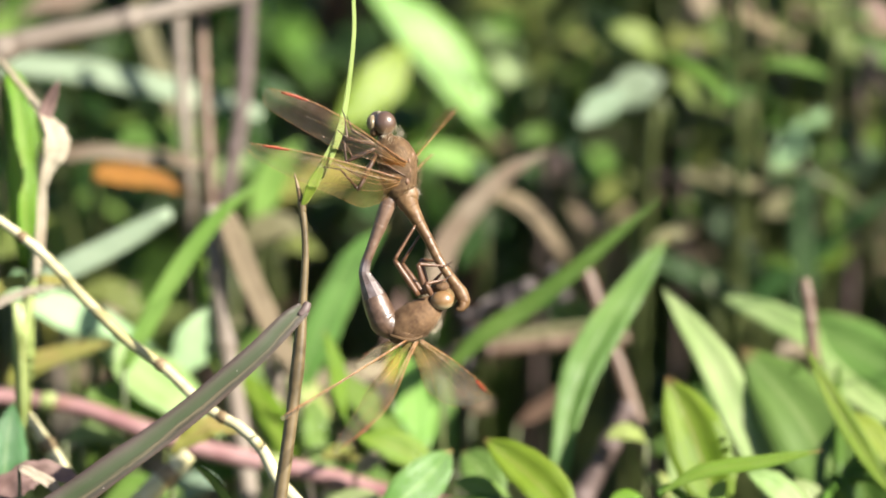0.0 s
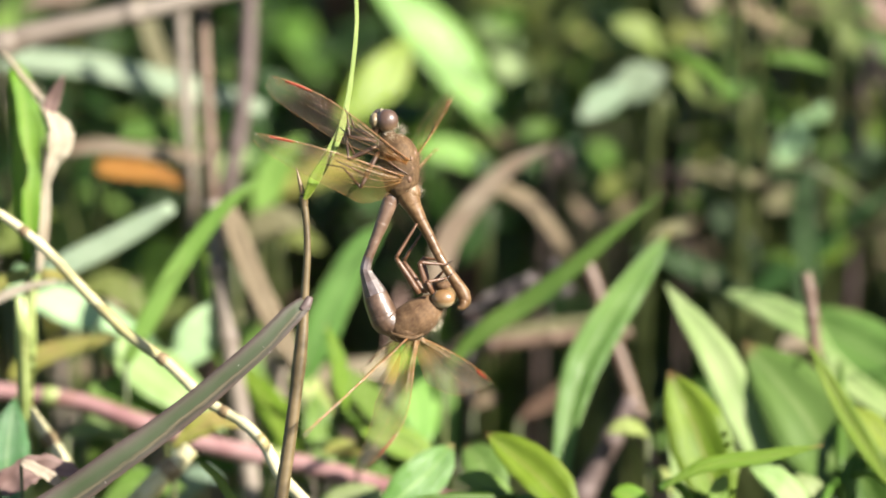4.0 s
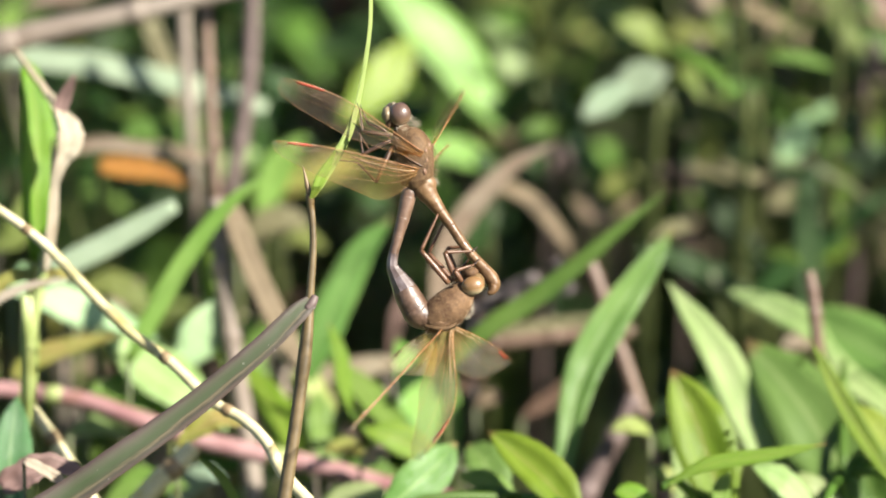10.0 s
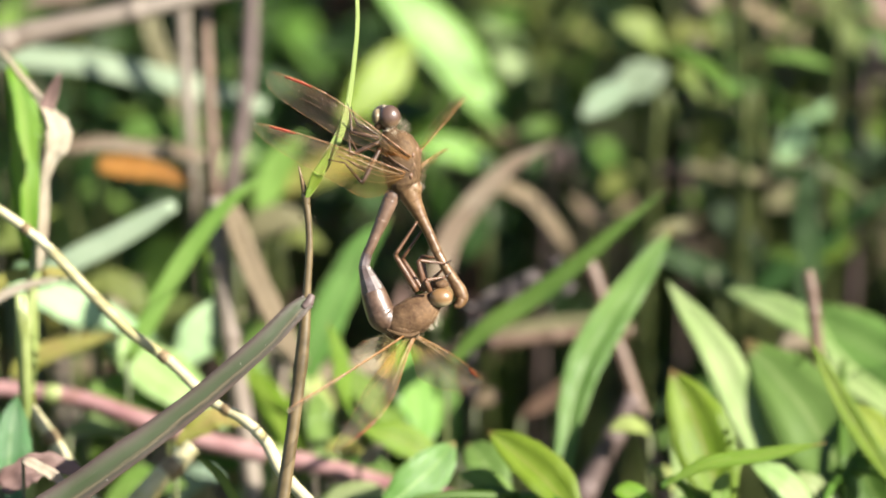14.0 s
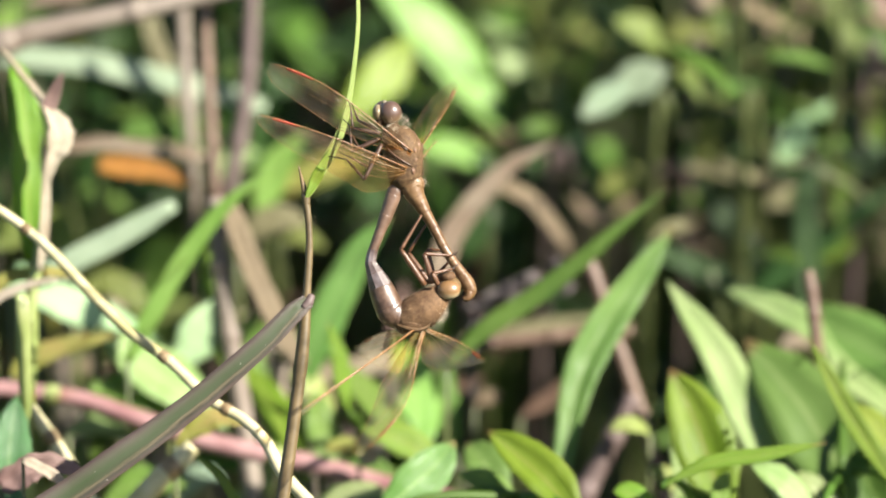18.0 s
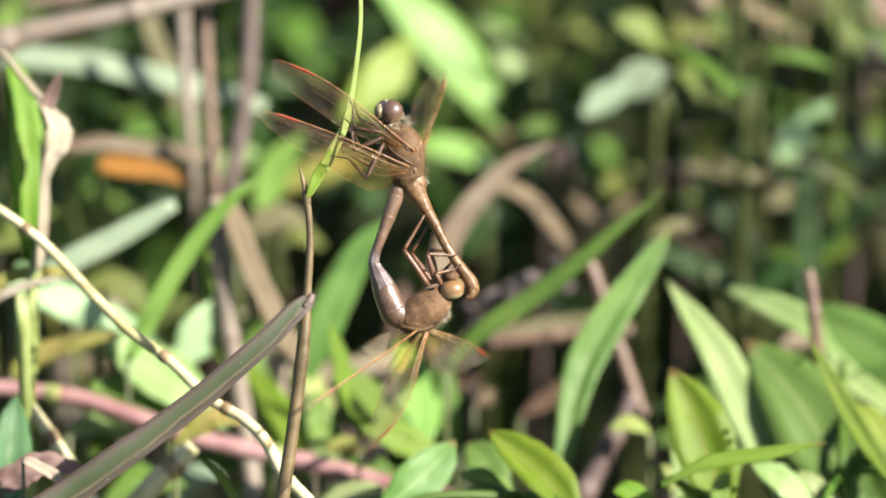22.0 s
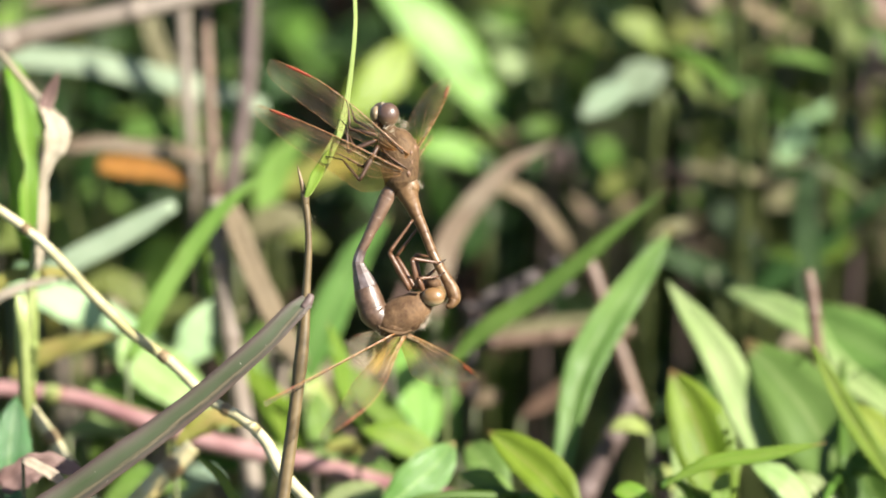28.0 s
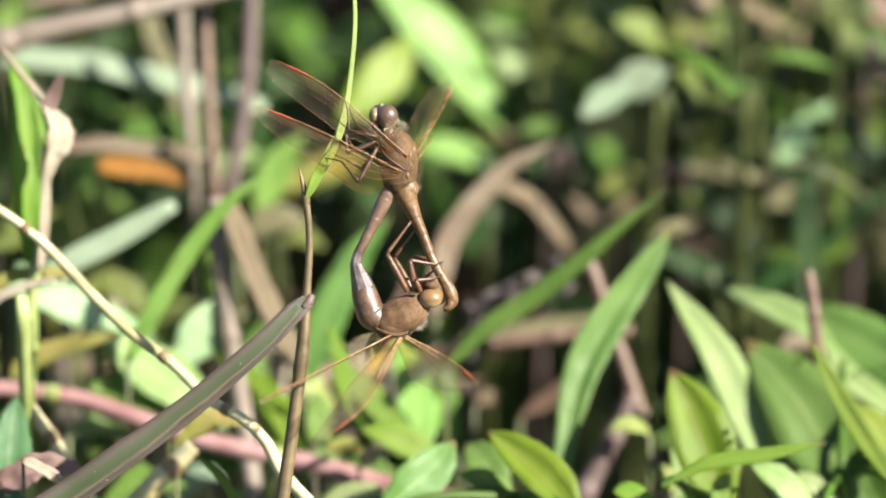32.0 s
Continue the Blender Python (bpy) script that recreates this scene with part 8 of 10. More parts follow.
    walk(male_right_forewing, [
        (0.0, spread(MALE_RIGHT_FOREWING_ROOT, (8.4, 31.8, -2.6), (-0.25, 0.86, -0.51))),
        (0.5, spread(MALE_RIGHT_FOREWING_ROOT, (8.3, 31.9, -2.3), (-0.29, 0.83, -0.51))),
        (1.0, spread(MALE_RIGHT_FOREWING_ROOT, (8.2, 31.9, -2.1), (-0.33, 0.79, -0.52))),
        (1.5, spread(MALE_RIGHT_FOREWING_ROOT, (8.1, 31.9, -2), (-0.38, 0.75, -0.52))),
        (2.0, spread(MALE_RIGHT_FOREWING_ROOT, (7.7, 32, -1.5), (-0.42, 0.72, -0.52))),
        (2.5, spread(MALE_RIGHT_FOREWING_ROOT, (7.4, 32.2, -1), (-0.46, 0.68, -0.52))),
        (3.0, spread(MALE_RIGHT_FOREWING_ROOT, (7.1, 32.2, -0.8), (-0.5, 0.64, -0.52))),
        (3.5, spread(MALE_RIGHT_FOREWING_ROOT, (7.1, 32.2, -0.5), (-0.51, 0.63, -0.53))),
        (5.5, spread(MALE_RIGHT_FOREWING_ROOT, (7.7, 32.1, -0.5), (-0.54, 0.61, -0.59))),
        (6.0, spread(MALE_RIGHT_FOREWING_ROOT, (8, 32, -0.9), (-0.55, 0.6, -0.61))),
        (6.5, spread(MALE_RIGHT_FOREWING_ROOT, (8.1, 32, -0.8), (-0.48, 0.65, -0.58))),
        (7.0, spread(MALE_RIGHT_FOREWING_ROOT, (8.4, 31.9, -1), (-0.4, 0.7, -0.55))),
        (7.5, spread(MALE_RIGHT_FOREWING_ROOT, (8.2, 31.9, -1.3), (-0.33, 0.75, -0.52))),
        (8.0, spread(MALE_RIGHT_FOREWING_ROOT, (7.9, 32, -1.5), (-0.25, 0.8, -0.49))),
        (8.5, spread(MALE_RIGHT_FOREWING_ROOT, (7.7, 32.1, -1.5), (-0.17, 0.85, -0.45))),
        (9.0, spread(MALE_RIGHT_FOREWING_ROOT, (7.3, 32.2, -0.9), (-0.1, 0.91, -0.42))),
        (9.5, spread(MALE_RIGHT_FOREWING_ROOT, (7.2, 32.2, -0.7), (-0.17, 0.85, -0.45))),
        (10.0, spread(MALE_RIGHT_FOREWING_ROOT, (7.3, 32.2, -1.1), (-0.23, 0.8, -0.49))),
        (10.5, spread(MALE_RIGHT_FOREWING_ROOT, (7.4, 32.1, -0.9), (-0.3, 0.75, -0.52))),
        (11.0, spread(MALE_RIGHT_FOREWING_ROOT, (7.8, 32, -1.1), (-0.37, 0.7, -0.55))),
        (11.5, spread(MALE_RIGHT_FOREWING_ROOT, (8, 32, -1), (-0.43, 0.65, -0.58))),
        (12.0, spread(MALE_RIGHT_FOREWING_ROOT, (8.4, 31.9, -1.3), (-0.5, 0.6, -0.61))),
        (12.5, spread(MALE_RIGHT_FOREWING_ROOT, (8.7, 31.8, -1.1), (-0.5, 0.6, -0.61))),
        (13.0, spread(MALE_RIGHT_FOREWING_ROOT, (9.2, 31.7, -1.3), (-0.5, 0.6, -0.61))),
        (13.5, spread(MALE_RIGHT_FOREWING_ROOT, (9.2, 31.7, -1.2), (-0.5, 0.6, -0.61))),
        (14.0, spread(MALE_RIGHT_FOREWING_ROOT, (9.2, 31.7, -1.1), (-0.5, 0.6, -0.61))),
        (14.5, spread(MALE_RIGHT_FOREWING_ROOT, (9.3, 31.7, -1), (-0.5, 0.6, -0.61))),
        (16.5, spread(MALE_RIGHT_FOREWING_ROOT, (6.9, 32.3, -0), (-0.42, 0.74, -0.5))),
        (17.0, spread(MALE_RIGHT_FOREWING_ROOT, (6.4, 32.4, 0.1), (-0.4, 0.77, -0.47))),
        (17.5, spread(MALE_RIGHT_FOREWING_ROOT, (7.2, 32.2, -0.4), (-0.45, 0.76, -0.44))),
        (18.0, spread(MALE_RIGHT_FOREWING_ROOT, (7.5, 32.1, -0.1), (-0.5, 0.75, -0.4))),
        (18.5, spread(MALE_RIGHT_FOREWING_ROOT, (7.7, 32.1, -0.5), (-0.55, 0.74, -0.37))),
        (19.0, spread(MALE_RIGHT_FOREWING_ROOT, (7.5, 32.1, 0.2), (-0.6, 0.73, -0.34))),
        (19.5, spread(MALE_RIGHT_FOREWING_ROOT, (6, 32.4, 0.9), (-0.65, 0.68, -0.32))),
        (20.0, spread(MALE_RIGHT_FOREWING_ROOT, (4.2, 32.7, 2.2), (-0.7, 0.63, -0.3))),
        (20.5, spread(MALE_RIGHT_FOREWING_ROOT, (5.4, 32.5, 1.5), (-0.68, 0.65, -0.3))),
        (21.0, spread(MALE_RIGHT_FOREWING_ROOT, (6.3, 32.4, 1.1), (-0.67, 0.66, -0.31))),
        (21.5, spread(MALE_RIGHT_FOREWING_ROOT, (5.9, 32.4, 1.2), (-0.65, 0.68, -0.32))),
        (22.0, spread(MALE_RIGHT_FOREWING_ROOT, (5, 32.5, 2.1), (-0.63, 0.69, -0.32))),
        (22.5, spread(MALE_RIGHT_FOREWING_ROOT, (5.4, 32.5, 1.9), (-0.62, 0.71, -0.33))),
        (23.0, spread(MALE_RIGHT_FOREWING_ROOT, (5.6, 32.5, 1.8), (-0.6, 0.73, -0.34))),
        (23.5, spread(MALE_RIGHT_FOREWING_ROOT, (5.8, 32.4, 1.8), (-0.6, 0.72, -0.34))),
        (24.0, spread(MALE_RIGHT_FOREWING_ROOT, (5.9, 32.4, 1.8), (-0.6, 0.72, -0.33))),
        (24.5, spread(MALE_RIGHT_FOREWING_ROOT, (6.1, 32.4, 1.8), (-0.6, 0.71, -0.33))),
        (25.0, spread(MALE_RIGHT_FOREWING_ROOT, (6.2, 32.4, 1.9), (-0.6, 0.71, -0.33))),
        (25.5, spread(MALE_RIGHT_FOREWING_ROOT, (6.3, 32.4, 1.7), (-0.6, 0.7, -0.33))),
        (27.5, spread(MALE_RIGHT_FOREWING_ROOT, (6.5, 32.3, 1.5), (-0.6, 0.68, -0.32))),
        (28.0, spread(MALE_RIGHT_FOREWING_ROOT, (6.5, 32.3, 1.5), (-0.6, 0.68, -0.32))),
        (28.5, spread(MALE_RIGHT_FOREWING_ROOT, (6.5, 32.3, 1.5), (-0.6, 0.68, -0.32))),
        (29.0, spread(MALE_RIGHT_FOREWING_ROOT, (6.6, 32.3, 1.5), (-0.6, 0.68, -0.32))),
        (29.5, spread(MALE_RIGHT_FOREWING_ROOT, (6.7, 32.3, 1.5), (-0.6, 0.68, -0.32))),
        (30.0, spread(MALE_RIGHT_FOREWING_ROOT, (6.7, 32.3, 1.5), (-0.6, 0.68, -0.32))),
        (30.5, spread(MALE_RIGHT_FOREWING_ROOT, (6.8, 32.3, 1.6), (-0.6, 0.68, -0.32))),
        (31.0, spread(MALE_RIGHT_FOREWING_ROOT, (6.8, 32.2, 1.6), (-0.6, 0.68, -0.32))),
        (31.5, spread(MALE_RIGHT_FOREWING_ROOT, (6.9, 32.2, 1.6), (-0.6, 0.68, -0.32))),
        (32.0, spread(MALE_RIGHT_FOREWING_ROOT, (7, 32.2, 1.6), (-0.6, 0.68, -0.32))),
    ])
    walk(male_right_hindwing, [
        (0.0, spread(MALE_RIGHT_HINDWING_ROOT, (4.1, 30.5, -8.6), (-0.3, 0.51, -0.79))),
        (0.5, spread(MALE_RIGHT_HINDWING_ROOT, (4.1, 30.6, -8.4), (-0.3, 0.51, -0.79))),
        (1.0, spread(MALE_RIGHT_HINDWING_ROOT, (4.1, 30.6, -8.3), (-0.3, 0.51, -0.79))),
        (1.5, spread(MALE_RIGHT_HINDWING_ROOT, (4.1, 30.7, -8.2), (-0.3, 0.51, -0.79))),
        (2.0, spread(MALE_RIGHT_HINDWING_ROOT, (4.1, 30.7, -8.1), (-0.3, 0.51, -0.79))),
        (2.5, spread(MALE_RIGHT_HINDWING_ROOT, (4.2, 30.7, -8), (-0.3, 0.51, -0.79))),
        (3.0, spread(MALE_RIGHT_HINDWING_ROOT, (4.2, 30.7, -8), (-0.3, 0.51, -0.79))),
        (3.5, spread(MALE_RIGHT_HINDWING_ROOT, (4.5, 30.7, -7.8), (-0.3, 0.51, -0.79))),
        (5.5, spread(MALE_RIGHT_HINDWING_ROOT, (5.2, 30.5, -8.1), (-0.3, 0.51, -0.79))),
        (6.0, spread(MALE_RIGHT_HINDWING_ROOT, (5.3, 30.4, -8.4), (-0.3, 0.51, -0.79))),
        (6.5, spread(MALE_RIGHT_HINDWING_ROOT, (5.7, 30.4, -8.2), (-0.3, 0.51, -0.79))),
        (7.0, spread(MALE_RIGHT_HINDWING_ROOT, (5.9, 30.3, -8.3), (-0.3, 0.51, -0.79))),
        (7.5, spread(MALE_RIGHT_HINDWING_ROOT, (5.7, 30.3, -8.4), (-0.3, 0.51, -0.79))),
        (8.0, spread(MALE_RIGHT_HINDWING_ROOT, (5.5, 30.4, -8.5), (-0.3, 0.51, -0.79))),
        (8.5, spread(MALE_RIGHT_HINDWING_ROOT, (5, 30.4, -8.7), (-0.3, 0.51, -0.79))),
        (9.0, spread(MALE_RIGHT_HINDWING_ROOT, (4.6, 30.5, -8.6), (-0.3, 0.51, -0.79))),
        (9.5, spread(MALE_RIGHT_HINDWING_ROOT, (4.6, 30.5, -8.5), (-0.3, 0.51, -0.79))),
        (10.0, spread(MALE_RIGHT_HINDWING_ROOT, (4.3, 30.5, -8.8), (-0.3, 0.51, -0.79))),
        (10.5, spread(MALE_RIGHT_HINDWING_ROOT, (4.6, 30.5, -8.4), (-0.3, 0.51, -0.79))),
        (11.0, spread(MALE_RIGHT_HINDWING_ROOT, (4.7, 30.5, -8.3), (-0.3, 0.51, -0.79))),
        (11.5, spread(MALE_RIGHT_HINDWING_ROOT, (5.2, 30.4, -8.4), (-0.3, 0.51, -0.79))),
        (12.0, spread(MALE_RIGHT_HINDWING_ROOT, (5.6, 30.2, -8.8), (-0.3, 0.51, -0.79))),
        (12.5, spread(MALE_RIGHT_HINDWING_ROOT, (6, 30.2, -8.6), (-0.3, 0.51, -0.79))),
        (13.0, spread(MALE_RIGHT_HINDWING_ROOT, (6.3, 30.2, -8.6), (-0.3, 0.51, -0.79))),
        (13.5, spread(MALE_RIGHT_HINDWING_ROOT, (6.3, 30.2, -8.5), (-0.3, 0.51, -0.79))),
        (14.0, spread(MALE_RIGHT_HINDWING_ROOT, (6.3, 30.2, -8.4), (-0.3, 0.51, -0.79))),
        (14.5, spread(MALE_RIGHT_HINDWING_ROOT, (6.3, 30.2, -8.4), (-0.3, 0.51, -0.79))),
        (16.5, spread(MALE_RIGHT_HINDWING_ROOT, (3.4, 30.7, -8.3), (-0.3, 0.51, -0.79))),
        (17.0, spread(MALE_RIGHT_HINDWING_ROOT, (2.6, 30.8, -8.4), (-0.3, 0.51, -0.79))),
        (17.5, spread(MALE_RIGHT_HINDWING_ROOT, (3.1, 30.7, -8.4), (-0.3, 0.51, -0.79))),
        (18.0, spread(MALE_RIGHT_HINDWING_ROOT, (3.8, 30.8, -7.9), (-0.3, 0.51, -0.79))),
        (18.5, spread(MALE_RIGHT_HINDWING_ROOT, (3.9, 30.7, -8), (-0.3, 0.51, -0.79))),
        (19.0, spread(MALE_RIGHT_HINDWING_ROOT, (4.3, 30.8, -7.4), (-0.3, 0.51, -0.79))),
        (19.5, spread(MALE_RIGHT_HINDWING_ROOT, (3.1, 31.1, -6.8), (-0.3, 0.51, -0.79))),
        (20.0, spread(MALE_RIGHT_HINDWING_ROOT, (2, 31.4, -5.9), (-0.3, 0.51, -0.79))),
        (20.5, spread(MALE_RIGHT_HINDWING_ROOT, (2.6, 31.2, -6.4), (-0.3, 0.51, -0.79))),
        (21.0, spread(MALE_RIGHT_HINDWING_ROOT, (3.3, 31.1, -6.6), (-0.3, 0.51, -0.79))),
        (21.5, spread(MALE_RIGHT_HINDWING_ROOT, (2.6, 31.2, -6.8), (-0.3, 0.51, -0.79))),
        (22.0, spread(MALE_RIGHT_HINDWING_ROOT, (2.1, 31.3, -6.3), (-0.3, 0.51, -0.79))),
        (22.5, spread(MALE_RIGHT_HINDWING_ROOT, (2.3, 31.2, -6.5), (-0.3, 0.51, -0.79))),
        (23.0, spread(MALE_RIGHT_HINDWING_ROOT, (2.6, 31.2, -6.5), (-0.3, 0.51, -0.79))),
        (23.5, spread(MALE_RIGHT_HINDWING_ROOT, (2.7, 31.2, -6.5), (-0.3, 0.51, -0.79))),
        (24.0, spread(MALE_RIGHT_HINDWING_ROOT, (2.8, 31.2, -6.5), (-0.3, 0.51, -0.79))),
        (24.5, spread(MALE_RIGHT_HINDWING_ROOT, (2.9, 31.2, -6.5), (-0.3, 0.51, -0.79))),
        (25.0, spread(MALE_RIGHT_HINDWING_ROOT, (3, 31.2, -6.4), (-0.3, 0.51, -0.79))),
        (25.5, spread(MALE_RIGHT_HINDWING_ROOT, (3, 31.2, -6.4), (-0.3, 0.51, -0.79))),
        (27.5, spread(MALE_RIGHT_HINDWING_ROOT, (3.3, 31.2, -6.3), (-0.3, 0.51, -0.79))),
        (28.0, spread(MALE_RIGHT_HINDWING_ROOT, (3.4, 31.2, -6.3), (-0.3, 0.51, -0.79))),
        (28.5, spread(MALE_RIGHT_HINDWING_ROOT, (3.5, 31.2, -6.3), (-0.3, 0.51, -0.79))),
        (29.0, spread(MALE_RIGHT_HINDWING_ROOT, (3.5, 31.2, -6.3), (-0.3, 0.51, -0.79))),
        (29.5, spread(MALE_RIGHT_HINDWING_ROOT, (3.6, 31.2, -6.2), (-0.3, 0.51, -0.79))),
        (30.0, spread(MALE_RIGHT_HINDWING_ROOT, (3.6, 31.2, -6.2), (-0.3, 0.51, -0.79))),
        (30.5, spread(MALE_RIGHT_HINDWING_ROOT, (3.7, 31.2, -6.2), (-0.3, 0.51, -0.79))),
        (31.0, spread(MALE_RIGHT_HINDWING_ROOT, (3.7, 31.2, -6.2), (-0.3, 0.51, -0.79))),
        (31.5, spread(MALE_RIGHT_HINDWING_ROOT, (3.7, 31.2, -6.2), (-0.3, 0.51, -0.79))),
        (32.0, spread(MALE_RIGHT_HINDWING_ROOT, (3.8, 31.2, -6.1), (-0.3, 0.51, -0.79))),
    ])
    walk(female_left_hindwing, [
        (0.0, spread(FEMALE_LEFT_HINDWING_ROOT, (-24.4, -17.5, -7.7), (-0.25, 0.84, -0.56))),
        (0.5, spread(FEMALE_LEFT_HINDWING_ROOT, (-23.9, -17.8, -8.5), (-0.25, 0.84, -0.56))),
        (1.0, spread(FEMALE_LEFT_HINDWING_ROOT, (-23.9, -17.7, -8.7), (-0.25, 0.84, -0.56))),
        (1.5, spread(FEMALE_LEFT_HINDWING_ROOT, (-24.2, -17.4, -8.6), (-0.24, 0.84, -0.56))),
        (2.0, spread(FEMALE_LEFT_HINDWING_ROOT, (-23, -18.6, -9.1), (-0.24, 0.84, -0.56))),
        (2.5, spread(FEMALE_LEFT_HINDWING_ROOT, (-22, -19.5, -9.8), (-0.24, 0.84, -0.56))),
        (3.0, spread(FEMALE_LEFT_HINDWING_ROOT, (-22.3, -19.3, -9.6), (-0.24, 0.84, -0.56))),
        (3.5, spread(FEMALE_LEFT_HINDWING_ROOT, (-20.6, -20.6, -10.6), (-0.24, 0.84, -0.56))),
        (5.5, spread(FEMALE_LEFT_HINDWING_ROOT, (-20.7, -21.7, -8), (-0.23, 0.84, -0.56))),
        (6.0, spread(FEMALE_LEFT_HINDWING_ROOT, (-21.9, -21, -6.1), (-0.23, 0.84, -0.56))),
        (6.5, spread(FEMALE_LEFT_HINDWING_ROOT, (-22.4, -19.9, -7.8), (-0.23, 0.84, -0.56))),
        (7.0, spread(FEMALE_LEFT_HINDWING_ROOT, (-24.3, -17.4, -8.1), (-0.23, 0.84, -0.56))),
        (7.5, spread(FEMALE_LEFT_HINDWING_ROOT, (-20.9, -22.7, -3.3), (-0.22, 0.84, -0.56))),
        (8.0, spread(FEMALE_LEFT_HINDWING_ROOT, (-17, -25.9, -0.2), (-0.22, 0.84, -0.56))),
        (8.5, spread(FEMALE_LEFT_HINDWING_ROOT, (-19.2, -24, -3.5), (-0.22, 0.84, -0.56))),
        (9.0, spread(FEMALE_LEFT_HINDWING_ROOT, (-20.2, -21.3, -10), (-0.22, 0.84, -0.56))),
        (9.5, spread(FEMALE_LEFT_HINDWING_ROOT, (-18.4, -22.8, -10.1), (-0.22, 0.84, -0.56))),
        (10.0, spread(FEMALE_LEFT_HINDWING_ROOT, (-19.6, -22.8, -7.6), (-0.22, 0.84, -0.56))),
        (10.5, spread(FEMALE_LEFT_HINDWING_ROOT, (-18.2, -23.9, -7.8), (-0.21, 0.84, -0.56))),
        (11.0, spread(FEMALE_LEFT_HINDWING_ROOT, (-18.7, -23.9, -6.1), (-0.21, 0.84, -0.56))),
        (11.5, spread(FEMALE_LEFT_HINDWING_ROOT, (-19.7, -22.5, -8), (-0.21, 0.84, -0.56))),
        (12.0, spread(FEMALE_LEFT_HINDWING_ROOT, (-22.5, -19.5, -8.6), (-0.21, 0.84, -0.56))),
        (12.5, spread(FEMALE_LEFT_HINDWING_ROOT, (-21.5, -20.7, -8.4), (-0.21, 0.84, -0.56))),
        (13.0, spread(FEMALE_LEFT_HINDWING_ROOT, (-22.1, -20.7, -6.6), (-0.21, 0.84, -0.56))),
        (13.5, spread(FEMALE_LEFT_HINDWING_ROOT, (-22.1, -20.8, -6.5), (-0.2, 0.84, -0.56))),
        (14.0, spread(FEMALE_LEFT_HINDWING_ROOT, (-22, -20.9, -6.5), (-0.2, 0.84, -0.56))),
        (14.5, spread(FEMALE_LEFT_HINDWING_ROOT, (-22, -20.9, -6.4), (-0.2, 0.84, -0.56))),
        (16.5, spread(FEMALE_LEFT_HINDWING_ROOT, (-19.9, -21.9, -9.1), (-0.64, 0.49, -0.57))),
        (17.0, spread(FEMALE_LEFT_HINDWING_ROOT, (-20.3, -21.6, -9.1), (-0.75, 0.4, -0.57))),
        (17.5, spread(FEMALE_LEFT_HINDWING_ROOT, (-22.7, -20.2, -5.9), (-0.53, 0.61, -0.59))),
        (18.0, spread(FEMALE_LEFT_HINDWING_ROOT, (-21.8, -21, -6.7), (-0.3, 0.82, -0.6))),
        (18.5, spread(FEMALE_LEFT_HINDWING_ROOT, (-22.8, -20.9, -1.8), (-0.3, 0.82, -0.6))),
        (19.0, spread(FEMALE_LEFT_HINDWING_ROOT, (-20.7, -23, -1.7), (-0.29, 0.82, -0.6))),
        (19.5, spread(FEMALE_LEFT_HINDWING_ROOT, (-21.7, -22.1, -1.5), (-0.29, 0.82, -0.6))),
        (20.0, spread(FEMALE_LEFT_HINDWING_ROOT, (-20.8, -22.6, -4), (-0.29, 0.82, -0.6))),
        (20.5, spread(FEMALE_LEFT_HINDWING_ROOT, (-23, -20.4, -4.2), (-0.28, 0.83, -0.6))),
        (21.0, spread(FEMALE_LEFT_HINDWING_ROOT, (-23.6, -18.9, -6.8), (-0.28, 0.83, -0.59))),
        (21.5, spread(FEMALE_LEFT_HINDWING_ROOT, (-24.1, -19.2, -3.6), (-0.28, 0.83, -0.59))),
        (22.0, spread(FEMALE_LEFT_HINDWING_ROOT, (-21.4, -21.9, -5.1), (-0.27, 0.83, -0.59))),
        (22.5, spread(FEMALE_LEFT_HINDWING_ROOT, (-22.5, -20.7, -5.2), (-0.27, 0.83, -0.59))),
        (23.0, spread(FEMALE_LEFT_HINDWING_ROOT, (-22.5, -20.3, -6.5), (-0.26, 0.83, -0.59))),
        (23.5, spread(FEMALE_LEFT_HINDWING_ROOT, (-22.7, -20.2, -6.3), (-0.26, 0.83, -0.59))),
        (24.0, spread(FEMALE_LEFT_HINDWING_ROOT, (-22.6, -20.3, -6.4), (-0.26, 0.83, -0.58))),
        (24.5, spread(FEMALE_LEFT_HINDWING_ROOT, (-22.9, -20, -5.9), (-0.25, 0.83, -0.58))),
        (25.0, spread(FEMALE_LEFT_HINDWING_ROOT, (-22.3, -20.5, -6.5), (-0.25, 0.83, -0.58))),
        (25.5, spread(FEMALE_LEFT_HINDWING_ROOT, (-23, -19.8, -6.3), (-0.25, 0.83, -0.58))),
        (27.5, spread(FEMALE_LEFT_HINDWING_ROOT, (-24, -18.1, -7.7), (-0.23, 0.84, -0.57))),
        (28.0, spread(FEMALE_LEFT_HINDWING_ROOT, (-24.2, -17.6, -8.2), (-0.23, 0.84, -0.57))),
        (28.5, spread(FEMALE_LEFT_HINDWING_ROOT, (-24.1, -17.7, -8.3), (-0.23, 0.84, -0.57))),
        (29.0, spread(FEMALE_LEFT_HINDWING_ROOT, (-24.2, -17.6, -8.1), (-0.22, 0.84, -0.57))),
        (29.5, spread(FEMALE_LEFT_HINDWING_ROOT, (-24.2, -17.6, -8.2), (-0.22, 0.84, -0.57))),
        (30.0, spread(FEMALE_LEFT_HINDWING_ROOT, (-24.3, -17.5, -7.9), (-0.21, 0.84, -0.57))),
        (30.5, spread(FEMALE_LEFT_HINDWING_ROOT, (-24.2, -17.6, -8.1), (-0.21, 0.84, -0.56))),
        (31.0, spread(FEMALE_LEFT_HINDWING_ROOT, (-24.3, -17.5, -7.9), (-0.21, 0.84, -0.56))),
